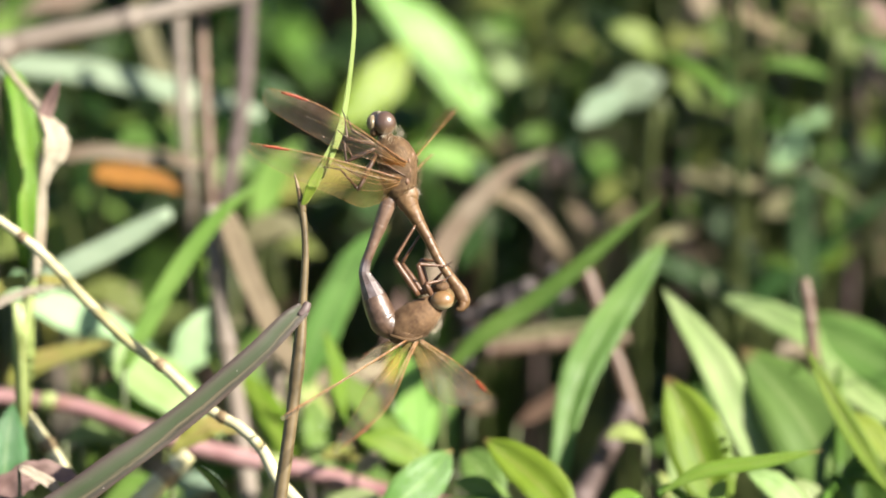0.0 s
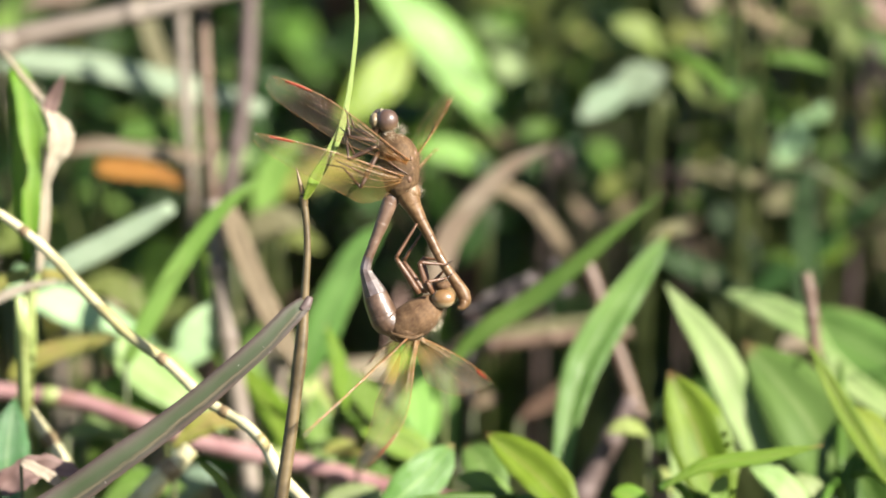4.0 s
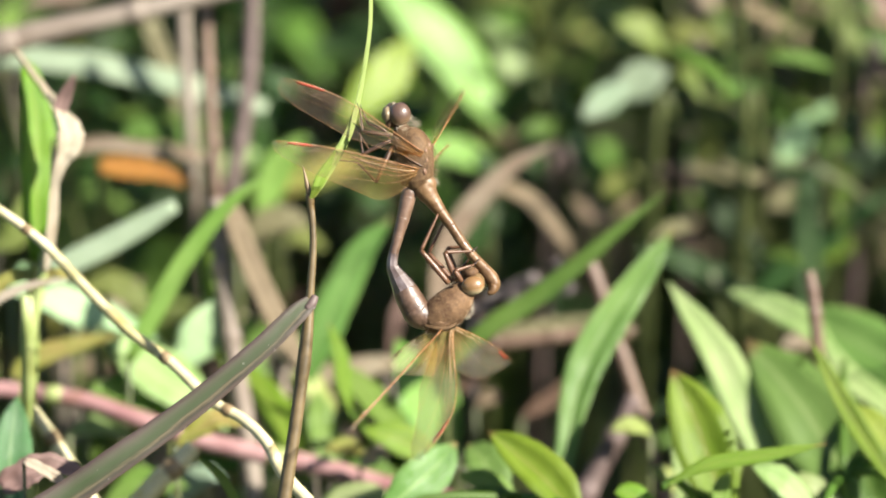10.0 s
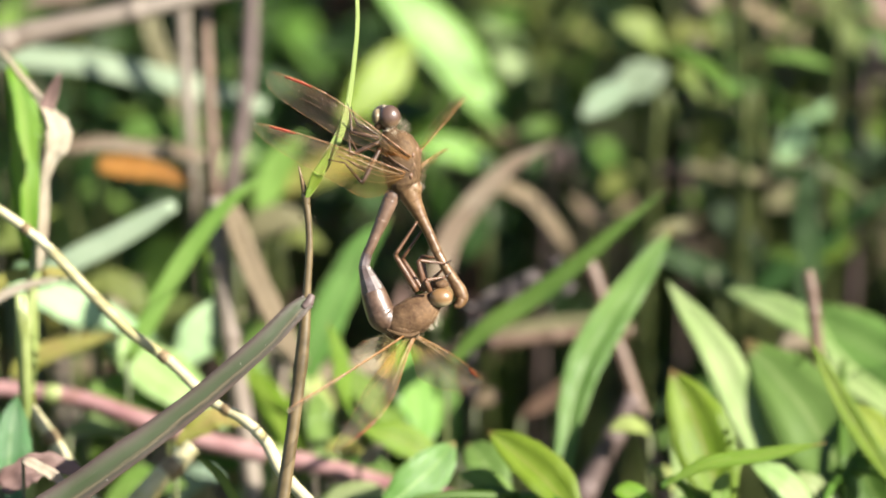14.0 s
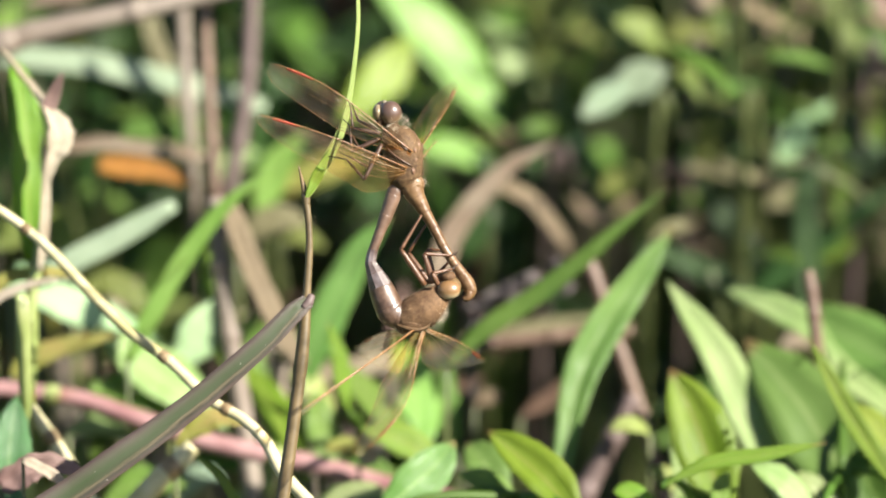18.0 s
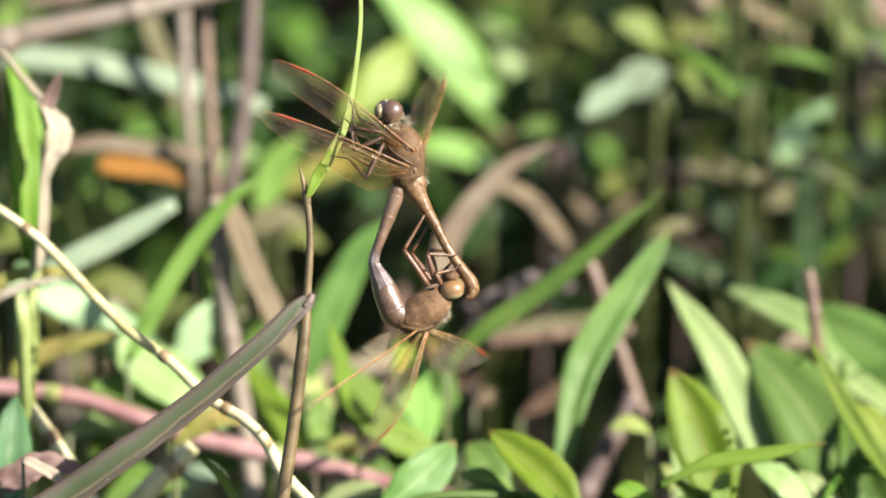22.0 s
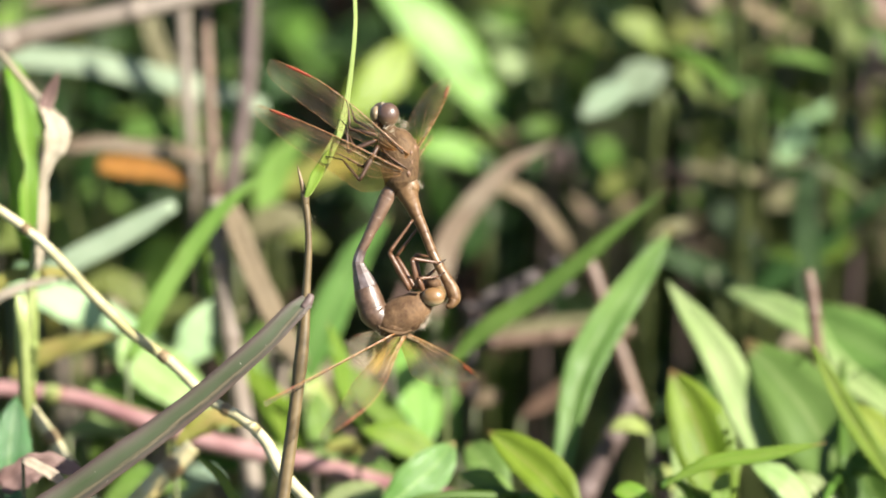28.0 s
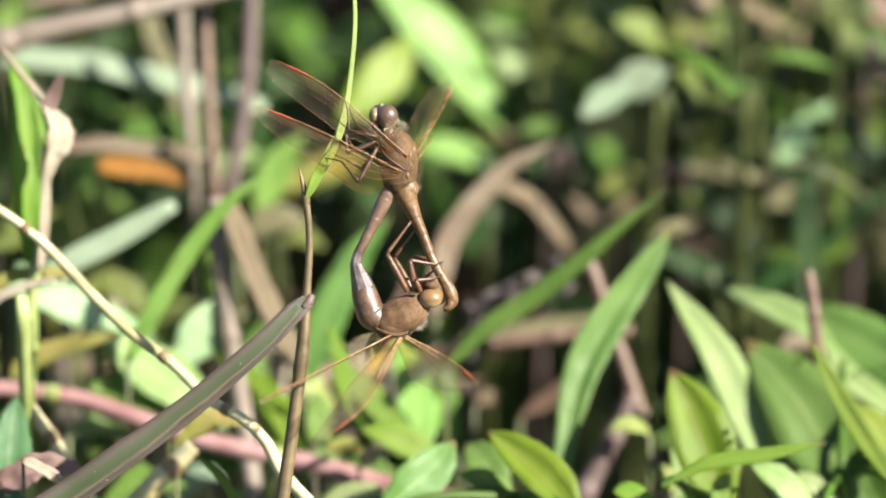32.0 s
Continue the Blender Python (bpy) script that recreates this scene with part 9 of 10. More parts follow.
        (31.5, spread(FEMALE_LEFT_HINDWING_ROOT, (-24.4, -17.5, -7.9), (-0.2, 0.84, -0.56))),
        (32.0, spread(FEMALE_LEFT_HINDWING_ROOT, (-24.3, -17.5, -7.9), (-0.2, 0.84, -0.56))),
    ])
    walk(female_left_forewing, [
        (0.0, spread(FEMALE_LEFT_FOREWING_ROOT, (-15.4, -27.4, -10.2), (-0.6, 0.72, -0.23))),
        (0.5, spread(FEMALE_LEFT_FOREWING_ROOT, (-14.2, -27.8, -10.6), (-0.61, 0.71, -0.22))),
        (1.0, spread(FEMALE_LEFT_FOREWING_ROOT, (-13.6, -28.1, -10.6), (-0.62, 0.7, -0.21))),
        (1.5, spread(FEMALE_LEFT_FOREWING_ROOT, (-13.5, -28.3, -10.3), (-0.63, 0.68, -0.21))),
        (2.0, spread(FEMALE_LEFT_FOREWING_ROOT, (-12.3, -28.4, -11.6), (-0.64, 0.67, -0.2))),
        (2.5, spread(FEMALE_LEFT_FOREWING_ROOT, (-11.3, -28.2, -13), (-0.66, 0.66, -0.2))),
        (3.0, spread(FEMALE_LEFT_FOREWING_ROOT, (-11.9, -27.5, -13.9), (-0.67, 0.65, -0.19))),
        (3.5, spread(FEMALE_LEFT_FOREWING_ROOT, (-10.1, -27.9, -14.5), (-0.68, 0.63, -0.19))),
        (5.5, spread(FEMALE_LEFT_FOREWING_ROOT, (-12, -27.8, -13), (-0.72, 0.58, -0.16))),
        (6.0, spread(FEMALE_LEFT_FOREWING_ROOT, (-14, -27.4, -11.9), (-0.73, 0.57, -0.16))),
        (6.5, spread(FEMALE_LEFT_FOREWING_ROOT, (-12.8, -27.9, -12.1), (-0.74, 0.56, -0.15))),
        (7.0, spread(FEMALE_LEFT_FOREWING_ROOT, (-13.4, -28, -11.3), (-0.76, 0.55, -0.14))),
        (7.5, spread(FEMALE_LEFT_FOREWING_ROOT, (-13.7, -28, -10.9), (-0.77, 0.53, -0.14))),
        (8.0, spread(FEMALE_LEFT_FOREWING_ROOT, (-13.5, -28.1, -10.8), (-0.78, 0.52, -0.13))),
        (8.5, spread(FEMALE_LEFT_FOREWING_ROOT, (-12.9, -28.7, -9.9), (-0.79, 0.51, -0.13))),
        (9.0, spread(FEMALE_LEFT_FOREWING_ROOT, (-9.6, -29.4, -11.4), (-0.8, 0.5, -0.12))),
        (9.5, spread(FEMALE_LEFT_FOREWING_ROOT, (-7.4, -29.5, -12.7), (-0.78, 0.52, -0.13))),
        (10.0, spread(FEMALE_LEFT_FOREWING_ROOT, (-8.7, -29.2, -12.5), (-0.76, 0.54, -0.14))),
        (10.5, spread(FEMALE_LEFT_FOREWING_ROOT, (-7, -29.4, -13.2), (-0.75, 0.56, -0.15))),
        (11.0, spread(FEMALE_LEFT_FOREWING_ROOT, (-7.9, -29.3, -12.9), (-0.73, 0.58, -0.16))),
        (11.5, spread(FEMALE_LEFT_FOREWING_ROOT, (-8.9, -28.6, -13.8), (-0.71, 0.6, -0.17))),
        (12.0, spread(FEMALE_LEFT_FOREWING_ROOT, (-12.3, -27.3, -13.9), (-0.69, 0.62, -0.18))),
        (12.5, spread(FEMALE_LEFT_FOREWING_ROOT, (-11.9, -27.8, -13.2), (-0.67, 0.64, -0.19))),
        (13.0, spread(FEMALE_LEFT_FOREWING_ROOT, (-13.6, -27.8, -11.6), (-0.65, 0.66, -0.2))),
        (13.5, spread(FEMALE_LEFT_FOREWING_ROOT, (-13.5, -27.8, -11.5), (-0.64, 0.68, -0.21))),
        (14.0, spread(FEMALE_LEFT_FOREWING_ROOT, (-13.4, -27.9, -11.4), (-0.62, 0.7, -0.22))),
        (14.5, spread(FEMALE_LEFT_FOREWING_ROOT, (-13.4, -28, -11.3), (-0.6, 0.72, -0.23))),
        (16.5, spread(FEMALE_LEFT_FOREWING_ROOT, (-7.2, -29.8, -12.1), (-0.64, 0.69, -0.21))),
        (17.0, spread(FEMALE_LEFT_FOREWING_ROOT, (-6.7, -29.9, -12.2), (-0.65, 0.68, -0.21))),
        (17.5, spread(FEMALE_LEFT_FOREWING_ROOT, (-11.8, -28.8, -11.1), (-0.65, 0.68, -0.21))),
        (18.0, spread(FEMALE_LEFT_FOREWING_ROOT, (-12.1, -28, -12.5), (-0.64, 0.68, -0.21))),
        (18.5, spread(FEMALE_LEFT_FOREWING_ROOT, (-13.7, -29.1, -7.5), (-0.64, 0.68, -0.21))),
        (19.0, spread(FEMALE_LEFT_FOREWING_ROOT, (-10.7, -30.7, -5.7), (-0.64, 0.68, -0.21))),
        (19.5, spread(FEMALE_LEFT_FOREWING_ROOT, (-11.1, -30.5, -6), (-0.63, 0.68, -0.21))),
        (20.0, spread(FEMALE_LEFT_FOREWING_ROOT, (-8.9, -30.7, -8.1), (-0.63, 0.69, -0.21))),
        (20.5, spread(FEMALE_LEFT_FOREWING_ROOT, (-10.8, -30.2, -7.8), (-0.63, 0.69, -0.21))),
        (21.0, spread(FEMALE_LEFT_FOREWING_ROOT, (-10.4, -30, -8.9), (-0.62, 0.69, -0.21))),
        (21.5, spread(FEMALE_LEFT_FOREWING_ROOT, (-14.1, -28.3, -9.7), (-0.62, 0.69, -0.21))),
        (22.0, spread(FEMALE_LEFT_FOREWING_ROOT, (-13.1, -27.2, -13.3), (-0.62, 0.69, -0.21))),
        (22.5, spread(FEMALE_LEFT_FOREWING_ROOT, (-13.8, -27.2, -12.6), (-0.61, 0.69, -0.21))),
        (23.0, spread(FEMALE_LEFT_FOREWING_ROOT, (-13.1, -27.5, -12.7), (-0.61, 0.69, -0.21))),
        (23.5, spread(FEMALE_LEFT_FOREWING_ROOT, (-13, -27.7, -12.3), (-0.61, 0.7, -0.21))),
        (24.0, spread(FEMALE_LEFT_FOREWING_ROOT, (-12.7, -28, -11.9), (-0.6, 0.7, -0.22))),
        (24.5, spread(FEMALE_LEFT_FOREWING_ROOT, (-12.9, -28.2, -11.3), (-0.6, 0.7, -0.22))),
        (25.0, spread(FEMALE_LEFT_FOREWING_ROOT, (-11.8, -28.6, -11.4), (-0.6, 0.7, -0.22))),
        (25.5, spread(FEMALE_LEFT_FOREWING_ROOT, (-12.6, -28.6, -10.7), (-0.59, 0.7, -0.22))),
        (27.5, spread(FEMALE_LEFT_FOREWING_ROOT, (-13.2, -28.8, -9.3), (-0.58, 0.71, -0.22))),
        (28.0, spread(FEMALE_LEFT_FOREWING_ROOT, (-13.3, -28.8, -9), (-0.58, 0.71, -0.22))),
        (28.5, spread(FEMALE_LEFT_FOREWING_ROOT, (-13.3, -28.7, -9.4), (-0.57, 0.71, -0.22))),
        (29.0, spread(FEMALE_LEFT_FOREWING_ROOT, (-13.7, -28.5, -9.5), (-0.57, 0.71, -0.22))),
        (29.5, spread(FEMALE_LEFT_FOREWING_ROOT, (-13.7, -28.4, -9.8), (-0.57, 0.71, -0.22))),
        (30.0, spread(FEMALE_LEFT_FOREWING_ROOT, (-14, -28.2, -10), (-0.56, 0.72, -0.22))),
        (30.5, spread(FEMALE_LEFT_FOREWING_ROOT, (-14, -28.1, -10.4), (-0.56, 0.72, -0.22))),
        (31.0, spread(FEMALE_LEFT_FOREWING_ROOT, (-14.3, -27.8, -10.5), (-0.56, 0.72, -0.22))),
        (31.5, spread(FEMALE_LEFT_FOREWING_ROOT, (-14.4, -27.6, -10.8), (-0.55, 0.72, -0.23))),
        (32.0, spread(FEMALE_LEFT_FOREWING_ROOT, (-14.5, -27.5, -11.1), (-0.55, 0.72, -0.23))),
    ])
    walk(female_right_forewing, [
        (0.0, spread(FEMALE_RIGHT_FOREWING_ROOT, (14.1, 20.1, -22.1), (-0.35, 0.16, -0.85))),
        (0.5, spread(FEMALE_RIGHT_FOREWING_ROOT, (14.4, 20.3, -21.7), (-0.35, 0.17, -0.85))),
        (1.0, spread(FEMALE_RIGHT_FOREWING_ROOT, (14.3, 20.6, -21.5), (-0.34, 0.17, -0.85))),
        (1.5, spread(FEMALE_RIGHT_FOREWING_ROOT, (13.9, 20.8, -21.5), (-0.34, 0.18, -0.85))),
        (2.0, spread(FEMALE_RIGHT_FOREWING_ROOT, (13.6, 21.3, -21.2), (-0.34, 0.19, -0.85))),
        (2.5, spread(FEMALE_RIGHT_FOREWING_ROOT, (13.3, 21.7, -21), (-0.34, 0.2, -0.85))),
        (3.0, spread(FEMALE_RIGHT_FOREWING_ROOT, (12.2, 22.1, -21.2), (-0.33, 0.21, -0.85))),
        (3.5, spread(FEMALE_RIGHT_FOREWING_ROOT, (13.6, 22, -20.5), (-0.33, 0.22, -0.85))),
        (5.5, spread(FEMALE_RIGHT_FOREWING_ROOT, (14.6, 21.5, -20.3), (-0.32, 0.25, -0.86))),
        (6.0, spread(FEMALE_RIGHT_FOREWING_ROOT, (14, 21.4, -20.8), (-0.32, 0.26, -0.86))),
        (6.5, spread(FEMALE_RIGHT_FOREWING_ROOT, (14.6, 21.4, -20.4), (-0.31, 0.27, -0.86))),
        (7.0, spread(FEMALE_RIGHT_FOREWING_ROOT, (14.1, 21.4, -20.8), (-0.31, 0.28, -0.86))),
        (7.5, spread(FEMALE_RIGHT_FOREWING_ROOT, (13.8, 21.1, -21.3), (-0.31, 0.29, -0.86))),
        (8.0, spread(FEMALE_RIGHT_FOREWING_ROOT, (13.8, 20.7, -21.7), (-0.31, 0.3, -0.86))),
        (8.5, spread(FEMALE_RIGHT_FOREWING_ROOT, (11.2, 21.9, -22), (-0.3, 0.31, -0.86))),
        (9.0, spread(FEMALE_RIGHT_FOREWING_ROOT, (10.5, 22.9, -21.4), (-0.3, 0.31, -0.86))),
        (9.5, spread(FEMALE_RIGHT_FOREWING_ROOT, (11.3, 23.4, -20.4), (-0.3, 0.32, -0.86))),
        (10.0, spread(FEMALE_RIGHT_FOREWING_ROOT, (10.3, 24, -20.2), (-0.31, 0.32, -0.86))),
        (10.5, spread(FEMALE_RIGHT_FOREWING_ROOT, (11.1, 23.9, -19.9), (-0.31, 0.32, -0.85))),
        (11.0, spread(FEMALE_RIGHT_FOREWING_ROOT, (10.7, 23.9, -20.1), (-0.32, 0.32, -0.85))),
        (11.5, spread(FEMALE_RIGHT_FOREWING_ROOT, (11.8, 23.5, -19.9), (-0.32, 0.32, -0.84))),
        (12.0, spread(FEMALE_RIGHT_FOREWING_ROOT, (11.7, 23.2, -20.3), (-0.33, 0.33, -0.84))),
        (12.5, spread(FEMALE_RIGHT_FOREWING_ROOT, (13, 22.8, -19.9), (-0.33, 0.33, -0.83))),
        (13.0, spread(FEMALE_RIGHT_FOREWING_ROOT, (13.3, 22.5, -20.2), (-0.34, 0.33, -0.83))),
        (13.5, spread(FEMALE_RIGHT_FOREWING_ROOT, (13.4, 22.5, -20.1), (-0.34, 0.33, -0.83))),
        (14.0, spread(FEMALE_RIGHT_FOREWING_ROOT, (13.5, 22.5, -20), (-0.35, 0.33, -0.82))),
        (14.5, spread(FEMALE_RIGHT_FOREWING_ROOT, (13.5, 22.6, -19.9), (-0.35, 0.34, -0.82))),
        (16.5, spread(FEMALE_RIGHT_FOREWING_ROOT, (10.2, 26.2, -17.3), (-0.31, 0.58, -0.76))),
        (17.0, spread(FEMALE_RIGHT_FOREWING_ROOT, (9.1, 27, -16.7), (-0.3, 0.65, -0.74))),
        (17.5, spread(FEMALE_RIGHT_FOREWING_ROOT, (9.3, 26, -18.1), (-0.31, 0.56, -0.76))),
        (18.0, spread(FEMALE_RIGHT_FOREWING_ROOT, (11.4, 24.8, -18.6), (-0.32, 0.47, -0.77))),
        (18.5, spread(FEMALE_RIGHT_FOREWING_ROOT, (12.1, 23.7, -19.5), (-0.34, 0.38, -0.78))),
        (19.0, spread(FEMALE_RIGHT_FOREWING_ROOT, (15.5, 22.5, -18.6), (-0.35, 0.29, -0.8))),
        (19.5, spread(FEMALE_RIGHT_FOREWING_ROOT, (12.6, 24.2, -18.6), (-0.35, 0.29, -0.8))),
        (20.0, spread(FEMALE_RIGHT_FOREWING_ROOT, (11.3, 25.7, -17.3), (-0.35, 0.29, -0.8))),
        (20.5, spread(FEMALE_RIGHT_FOREWING_ROOT, (12.4, 24.4, -18.4), (-0.35, 0.29, -0.8))),
        (21.0, spread(FEMALE_RIGHT_FOREWING_ROOT, (14.7, 23, -18.5), (-0.35, 0.29, -0.8))),
        (21.5, spread(FEMALE_RIGHT_FOREWING_ROOT, (12, 24.1, -19.2), (-0.35, 0.29, -0.81))),
        (22.0, spread(FEMALE_RIGHT_FOREWING_ROOT, (11.7, 25, -18.1), (-0.35, 0.29, -0.81))),
        (22.5, spread(FEMALE_RIGHT_FOREWING_ROOT, (11.9, 24.7, -18.3), (-0.35, 0.28, -0.81))),
        (23.0, spread(FEMALE_RIGHT_FOREWING_ROOT, (12.7, 24.5, -18.1), (-0.35, 0.28, -0.81))),
        (23.5, spread(FEMALE_RIGHT_FOREWING_ROOT, (13, 24.3, -18.1), (-0.35, 0.28, -0.81))),
        (24.0, spread(FEMALE_RIGHT_FOREWING_ROOT, (13.4, 24.2, -18), (-0.35, 0.28, -0.81))),
        (24.5, spread(FEMALE_RIGHT_FOREWING_ROOT, (13.5, 24, -18.2), (-0.35, 0.28, -0.82))),
        (25.0, spread(FEMALE_RIGHT_FOREWING_ROOT, (14.2, 23.9, -17.8), (-0.35, 0.28, -0.82))),
        (25.5, spread(FEMALE_RIGHT_FOREWING_ROOT, (14, 23.7, -18.2), (-0.35, 0.28, -0.82))),
        (27.5, spread(FEMALE_RIGHT_FOREWING_ROOT, (14.5, 22.9, -18.8), (-0.35, 0.28, -0.83))),
        (28.0, spread(FEMALE_RIGHT_FOREWING_ROOT, (14.6, 22.7, -18.9), (-0.35, 0.28, -0.83))),
        (28.5, spread(FEMALE_RIGHT_FOREWING_ROOT, (14.8, 22.6, -18.9), (-0.35, 0.27, -0.83))),
        (29.0, spread(FEMALE_RIGHT_FOREWING_ROOT, (14.8, 22.5, -19), (-0.35, 0.27, -0.83))),
        (29.5, spread(FEMALE_RIGHT_FOREWING_ROOT, (15, 22.4, -19), (-0.35, 0.27, -0.83))),
        (30.0, spread(FEMALE_RIGHT_FOREWING_ROOT, (15, 22.3, -19.2), (-0.35, 0.27, -0.84))),
        (30.5, spread(FEMALE_RIGHT_FOREWING_ROOT, (15.2, 22.2, -19.1), (-0.35, 0.27, -0.84))),
        (31.0, spread(FEMALE_RIGHT_FOREWING_ROOT, (15.2, 22.1, -19.2), (-0.35, 0.27, -0.84))),
        (31.5, spread(FEMALE_RIGHT_FOREWING_ROOT, (15.3, 22, -19.3), (-0.35, 0.27, -0.84))),
        (32.0, spread(FEMALE_RIGHT_FOREWING_ROOT, (15.5, 21.8, -19.3), (-0.35, 0.27, -0.84))),
    ])
    walk(female_right_hindwing, [
        (0.0, spread(FEMALE_RIGHT_HINDWING_ROOT, (-9.5, 24.8, -16), (-0.1, -0.33, -0.95))),
        (0.5, spread(FEMALE_RIGHT_HINDWING_ROOT, (-8.8, 24.4, -16.9), (-0.1, -0.33, -0.95))),
        (1.0, spread(FEMALE_RIGHT_HINDWING_ROOT, (-8.4, 24.2, -17.5), (-0.1, -0.33, -0.95))),
        (1.5, spread(FEMALE_RIGHT_HINDWING_ROOT, (-8.1, 24, -17.8), (-0.1, -0.33, -0.95))),
        (2.0, spread(FEMALE_RIGHT_HINDWING_ROOT, (-8.2, 24.1, -17.7), (-0.1, -0.33, -0.95))),
        (2.5, spread(FEMALE_RIGHT_HINDWING_ROOT, (-8.3, 24.1, -17.6), (-0.1, -0.33, -0.95))),
        (3.0, spread(FEMALE_RIGHT_HINDWING_ROOT, (-9, 24.5, -16.7), (-0.1, -0.33, -0.95))),
        (3.5, spread(FEMALE_RIGHT_HINDWING_ROOT, (-8.1, 24.2, -17.6), (-0.1, -0.33, -0.95))),
        (5.5, spread(FEMALE_RIGHT_HINDWING_ROOT, (-8.2, 24.8, -16.7), (-0.1, -0.33, -0.95))),
        (6.0, spread(FEMALE_RIGHT_HINDWING_ROOT, (-8.8, 25.2, -15.7), (-0.1, -0.33, -0.95))),
        (6.5, spread(FEMALE_RIGHT_HINDWING_ROOT, (-8.6, 25.2, -15.8), (-0.1, -0.33, -0.95))),
        (7.0, spread(FEMALE_RIGHT_HINDWING_ROOT, (-9.2, 25.6, -14.9), (-0.1, -0.33, -0.95))),
        (7.5, spread(FEMALE_RIGHT_HINDWING_ROOT, (-9, 25.6, -15), (-0.1, -0.33, -0.95))),
        (8.0, spread(FEMALE_RIGHT_HINDWING_ROOT, (-8.7, 25.4, -15.5), (-0.1, -0.33, -0.95))),
        (8.5, spread(FEMALE_RIGHT_HINDWING_ROOT, (-9.8, 25.1, -15.3), (-0.1, -0.33, -0.95))),
        (9.0, spread(FEMALE_RIGHT_HINDWING_ROOT, (-10.1, 24.1, -16.7), (-0.1, -0.33, -0.95))),
        (9.5, spread(FEMALE_RIGHT_HINDWING_ROOT, (-9.6, 23.6, -17.6), (-0.1, -0.33, -0.95))),
        (10.0, spread(FEMALE_RIGHT_HINDWING_ROOT, (-10.4, 24, -16.6), (-0.1, -0.33, -0.95))),
        (10.5, spread(FEMALE_RIGHT_HINDWING_ROOT, (-9.8, 24, -17.1), (-0.1, -0.33, -0.95))),
        (11.0, spread(FEMALE_RIGHT_HINDWING_ROOT, (-10.1, 24.5, -16.1), (-0.1, -0.33, -0.95))),
        (11.5, spread(FEMALE_RIGHT_HINDWING_ROOT, (-9.6, 24.5, -16.4), (-0.1, -0.33, -0.95))),
        (12.0, spread(FEMALE_RIGHT_HINDWING_ROOT, (-10.1, 25, -15.4), (-0.1, -0.33, -0.95))),
        (12.5, spread(FEMALE_RIGHT_HINDWING_ROOT, (-9.4, 25.1, -15.7), (-0.1, -0.33, -0.95))),
        (13.0, spread(FEMALE_RIGHT_HINDWING_ROOT, (-9.4, 25.6, -14.8), (-0.1, -0.33, -0.95))),
        (13.5, spread(FEMALE_RIGHT_HINDWING_ROOT, (-9.3, 25.6, -14.8), (-0.1, -0.33, -0.95))),
        (14.0, spread(FEMALE_RIGHT_HINDWING_ROOT, (-9.2, 25.6, -14.8), (-0.1, -0.33, -0.95))),
        (14.5, spread(FEMALE_RIGHT_HINDWING_ROOT, (-9, 25.7, -14.8), (-0.1, -0.33, -0.95))),
        (16.5, spread(FEMALE_RIGHT_HINDWING_ROOT, (-10.3, 24.3, -16.3), (-0.1, -0.33, -0.95))),
        (17.0, spread(FEMALE_RIGHT_HINDWING_ROOT, (-11, 24.1, -16.1), (-0.1, -0.33, -0.95))),
        (17.5, spread(FEMALE_RIGHT_HINDWING_ROOT, (-11.3, 25.3, -14), (-0.1, -0.33, -0.95))),
        (18.0, spread(FEMALE_RIGHT_HINDWING_ROOT, (-10.2, 25.3, -14.7), (-0.1, -0.33, -0.95))),
        (18.5, spread(FEMALE_RIGHT_HINDWING_ROOT, (-9.5, 26.8, -12.3), (-0.1, -0.33, -0.95))),
        (19.0, spread(FEMALE_RIGHT_HINDWING_ROOT, (-7.6, 27.2, -12.8), (-0.1, -0.33, -0.95))),
        (19.5, spread(FEMALE_RIGHT_HINDWING_ROOT, (-9.2, 26.7, -12.7), (-0.1, -0.33, -0.95))),
        (20.0, spread(FEMALE_RIGHT_HINDWING_ROOT, (-10.2, 25.6, -14.3), (-0.1, -0.33, -0.95))),
        (20.5, spread(FEMALE_RIGHT_HINDWING_ROOT, (-9.4, 26.4, -13.3), (-0.1, -0.33, -0.95))),
        (21.0, spread(FEMALE_RIGHT_HINDWING_ROOT, (-8.1, 26.7, -13.6), (-0.1, -0.33, -0.95))),
        (21.5, spread(FEMALE_RIGHT_HINDWING_ROOT, (-9.7, 26.6, -12.7), (-0.1, -0.33, -0.95))),
        (22.0, spread(FEMALE_RIGHT_HINDWING_ROOT, (-10.1, 25.4, -14.6), (-0.1, -0.33, -0.95))),
        (22.5, spread(FEMALE_RIGHT_HINDWING_ROOT, (-10.2, 25.7, -14), (-0.1, -0.33, -0.95))),
        (23.0, spread(FEMALE_RIGHT_HINDWING_ROOT, (-9.9, 25.7, -14.3), (-0.1, -0.33, -0.95))),
        (23.5, spread(FEMALE_RIGHT_HINDWING_ROOT, (-9.8, 25.8, -14.2), (-0.1, -0.33, -0.95))),
        (24.0, spread(FEMALE_RIGHT_HINDWING_ROOT, (-9.6, 25.8, -14.3), (-0.1, -0.33, -0.95))),
        (24.5, spread(FEMALE_RIGHT_HINDWING_ROOT, (-9.6, 25.9, -14), (-0.1, -0.33, -0.95))),
        (25.0, spread(FEMALE_RIGHT_HINDWING_ROOT, (-9.2, 25.8, -14.5), (-0.1, -0.33, -0.95))),
        (25.5, spread(FEMALE_RIGHT_HINDWING_ROOT, (-9.2, 26, -14.1), (-0.1, -0.33, -0.95))),
        (27.5, spread(FEMALE_RIGHT_HINDWING_ROOT, (-8.7, 26.2, -14.1), (-0.1, -0.33, -0.95))),
        (28.0, spread(FEMALE_RIGHT_HINDWING_ROOT, (-8.5, 26.2, -14.2), (-0.1, -0.33, -0.95))),
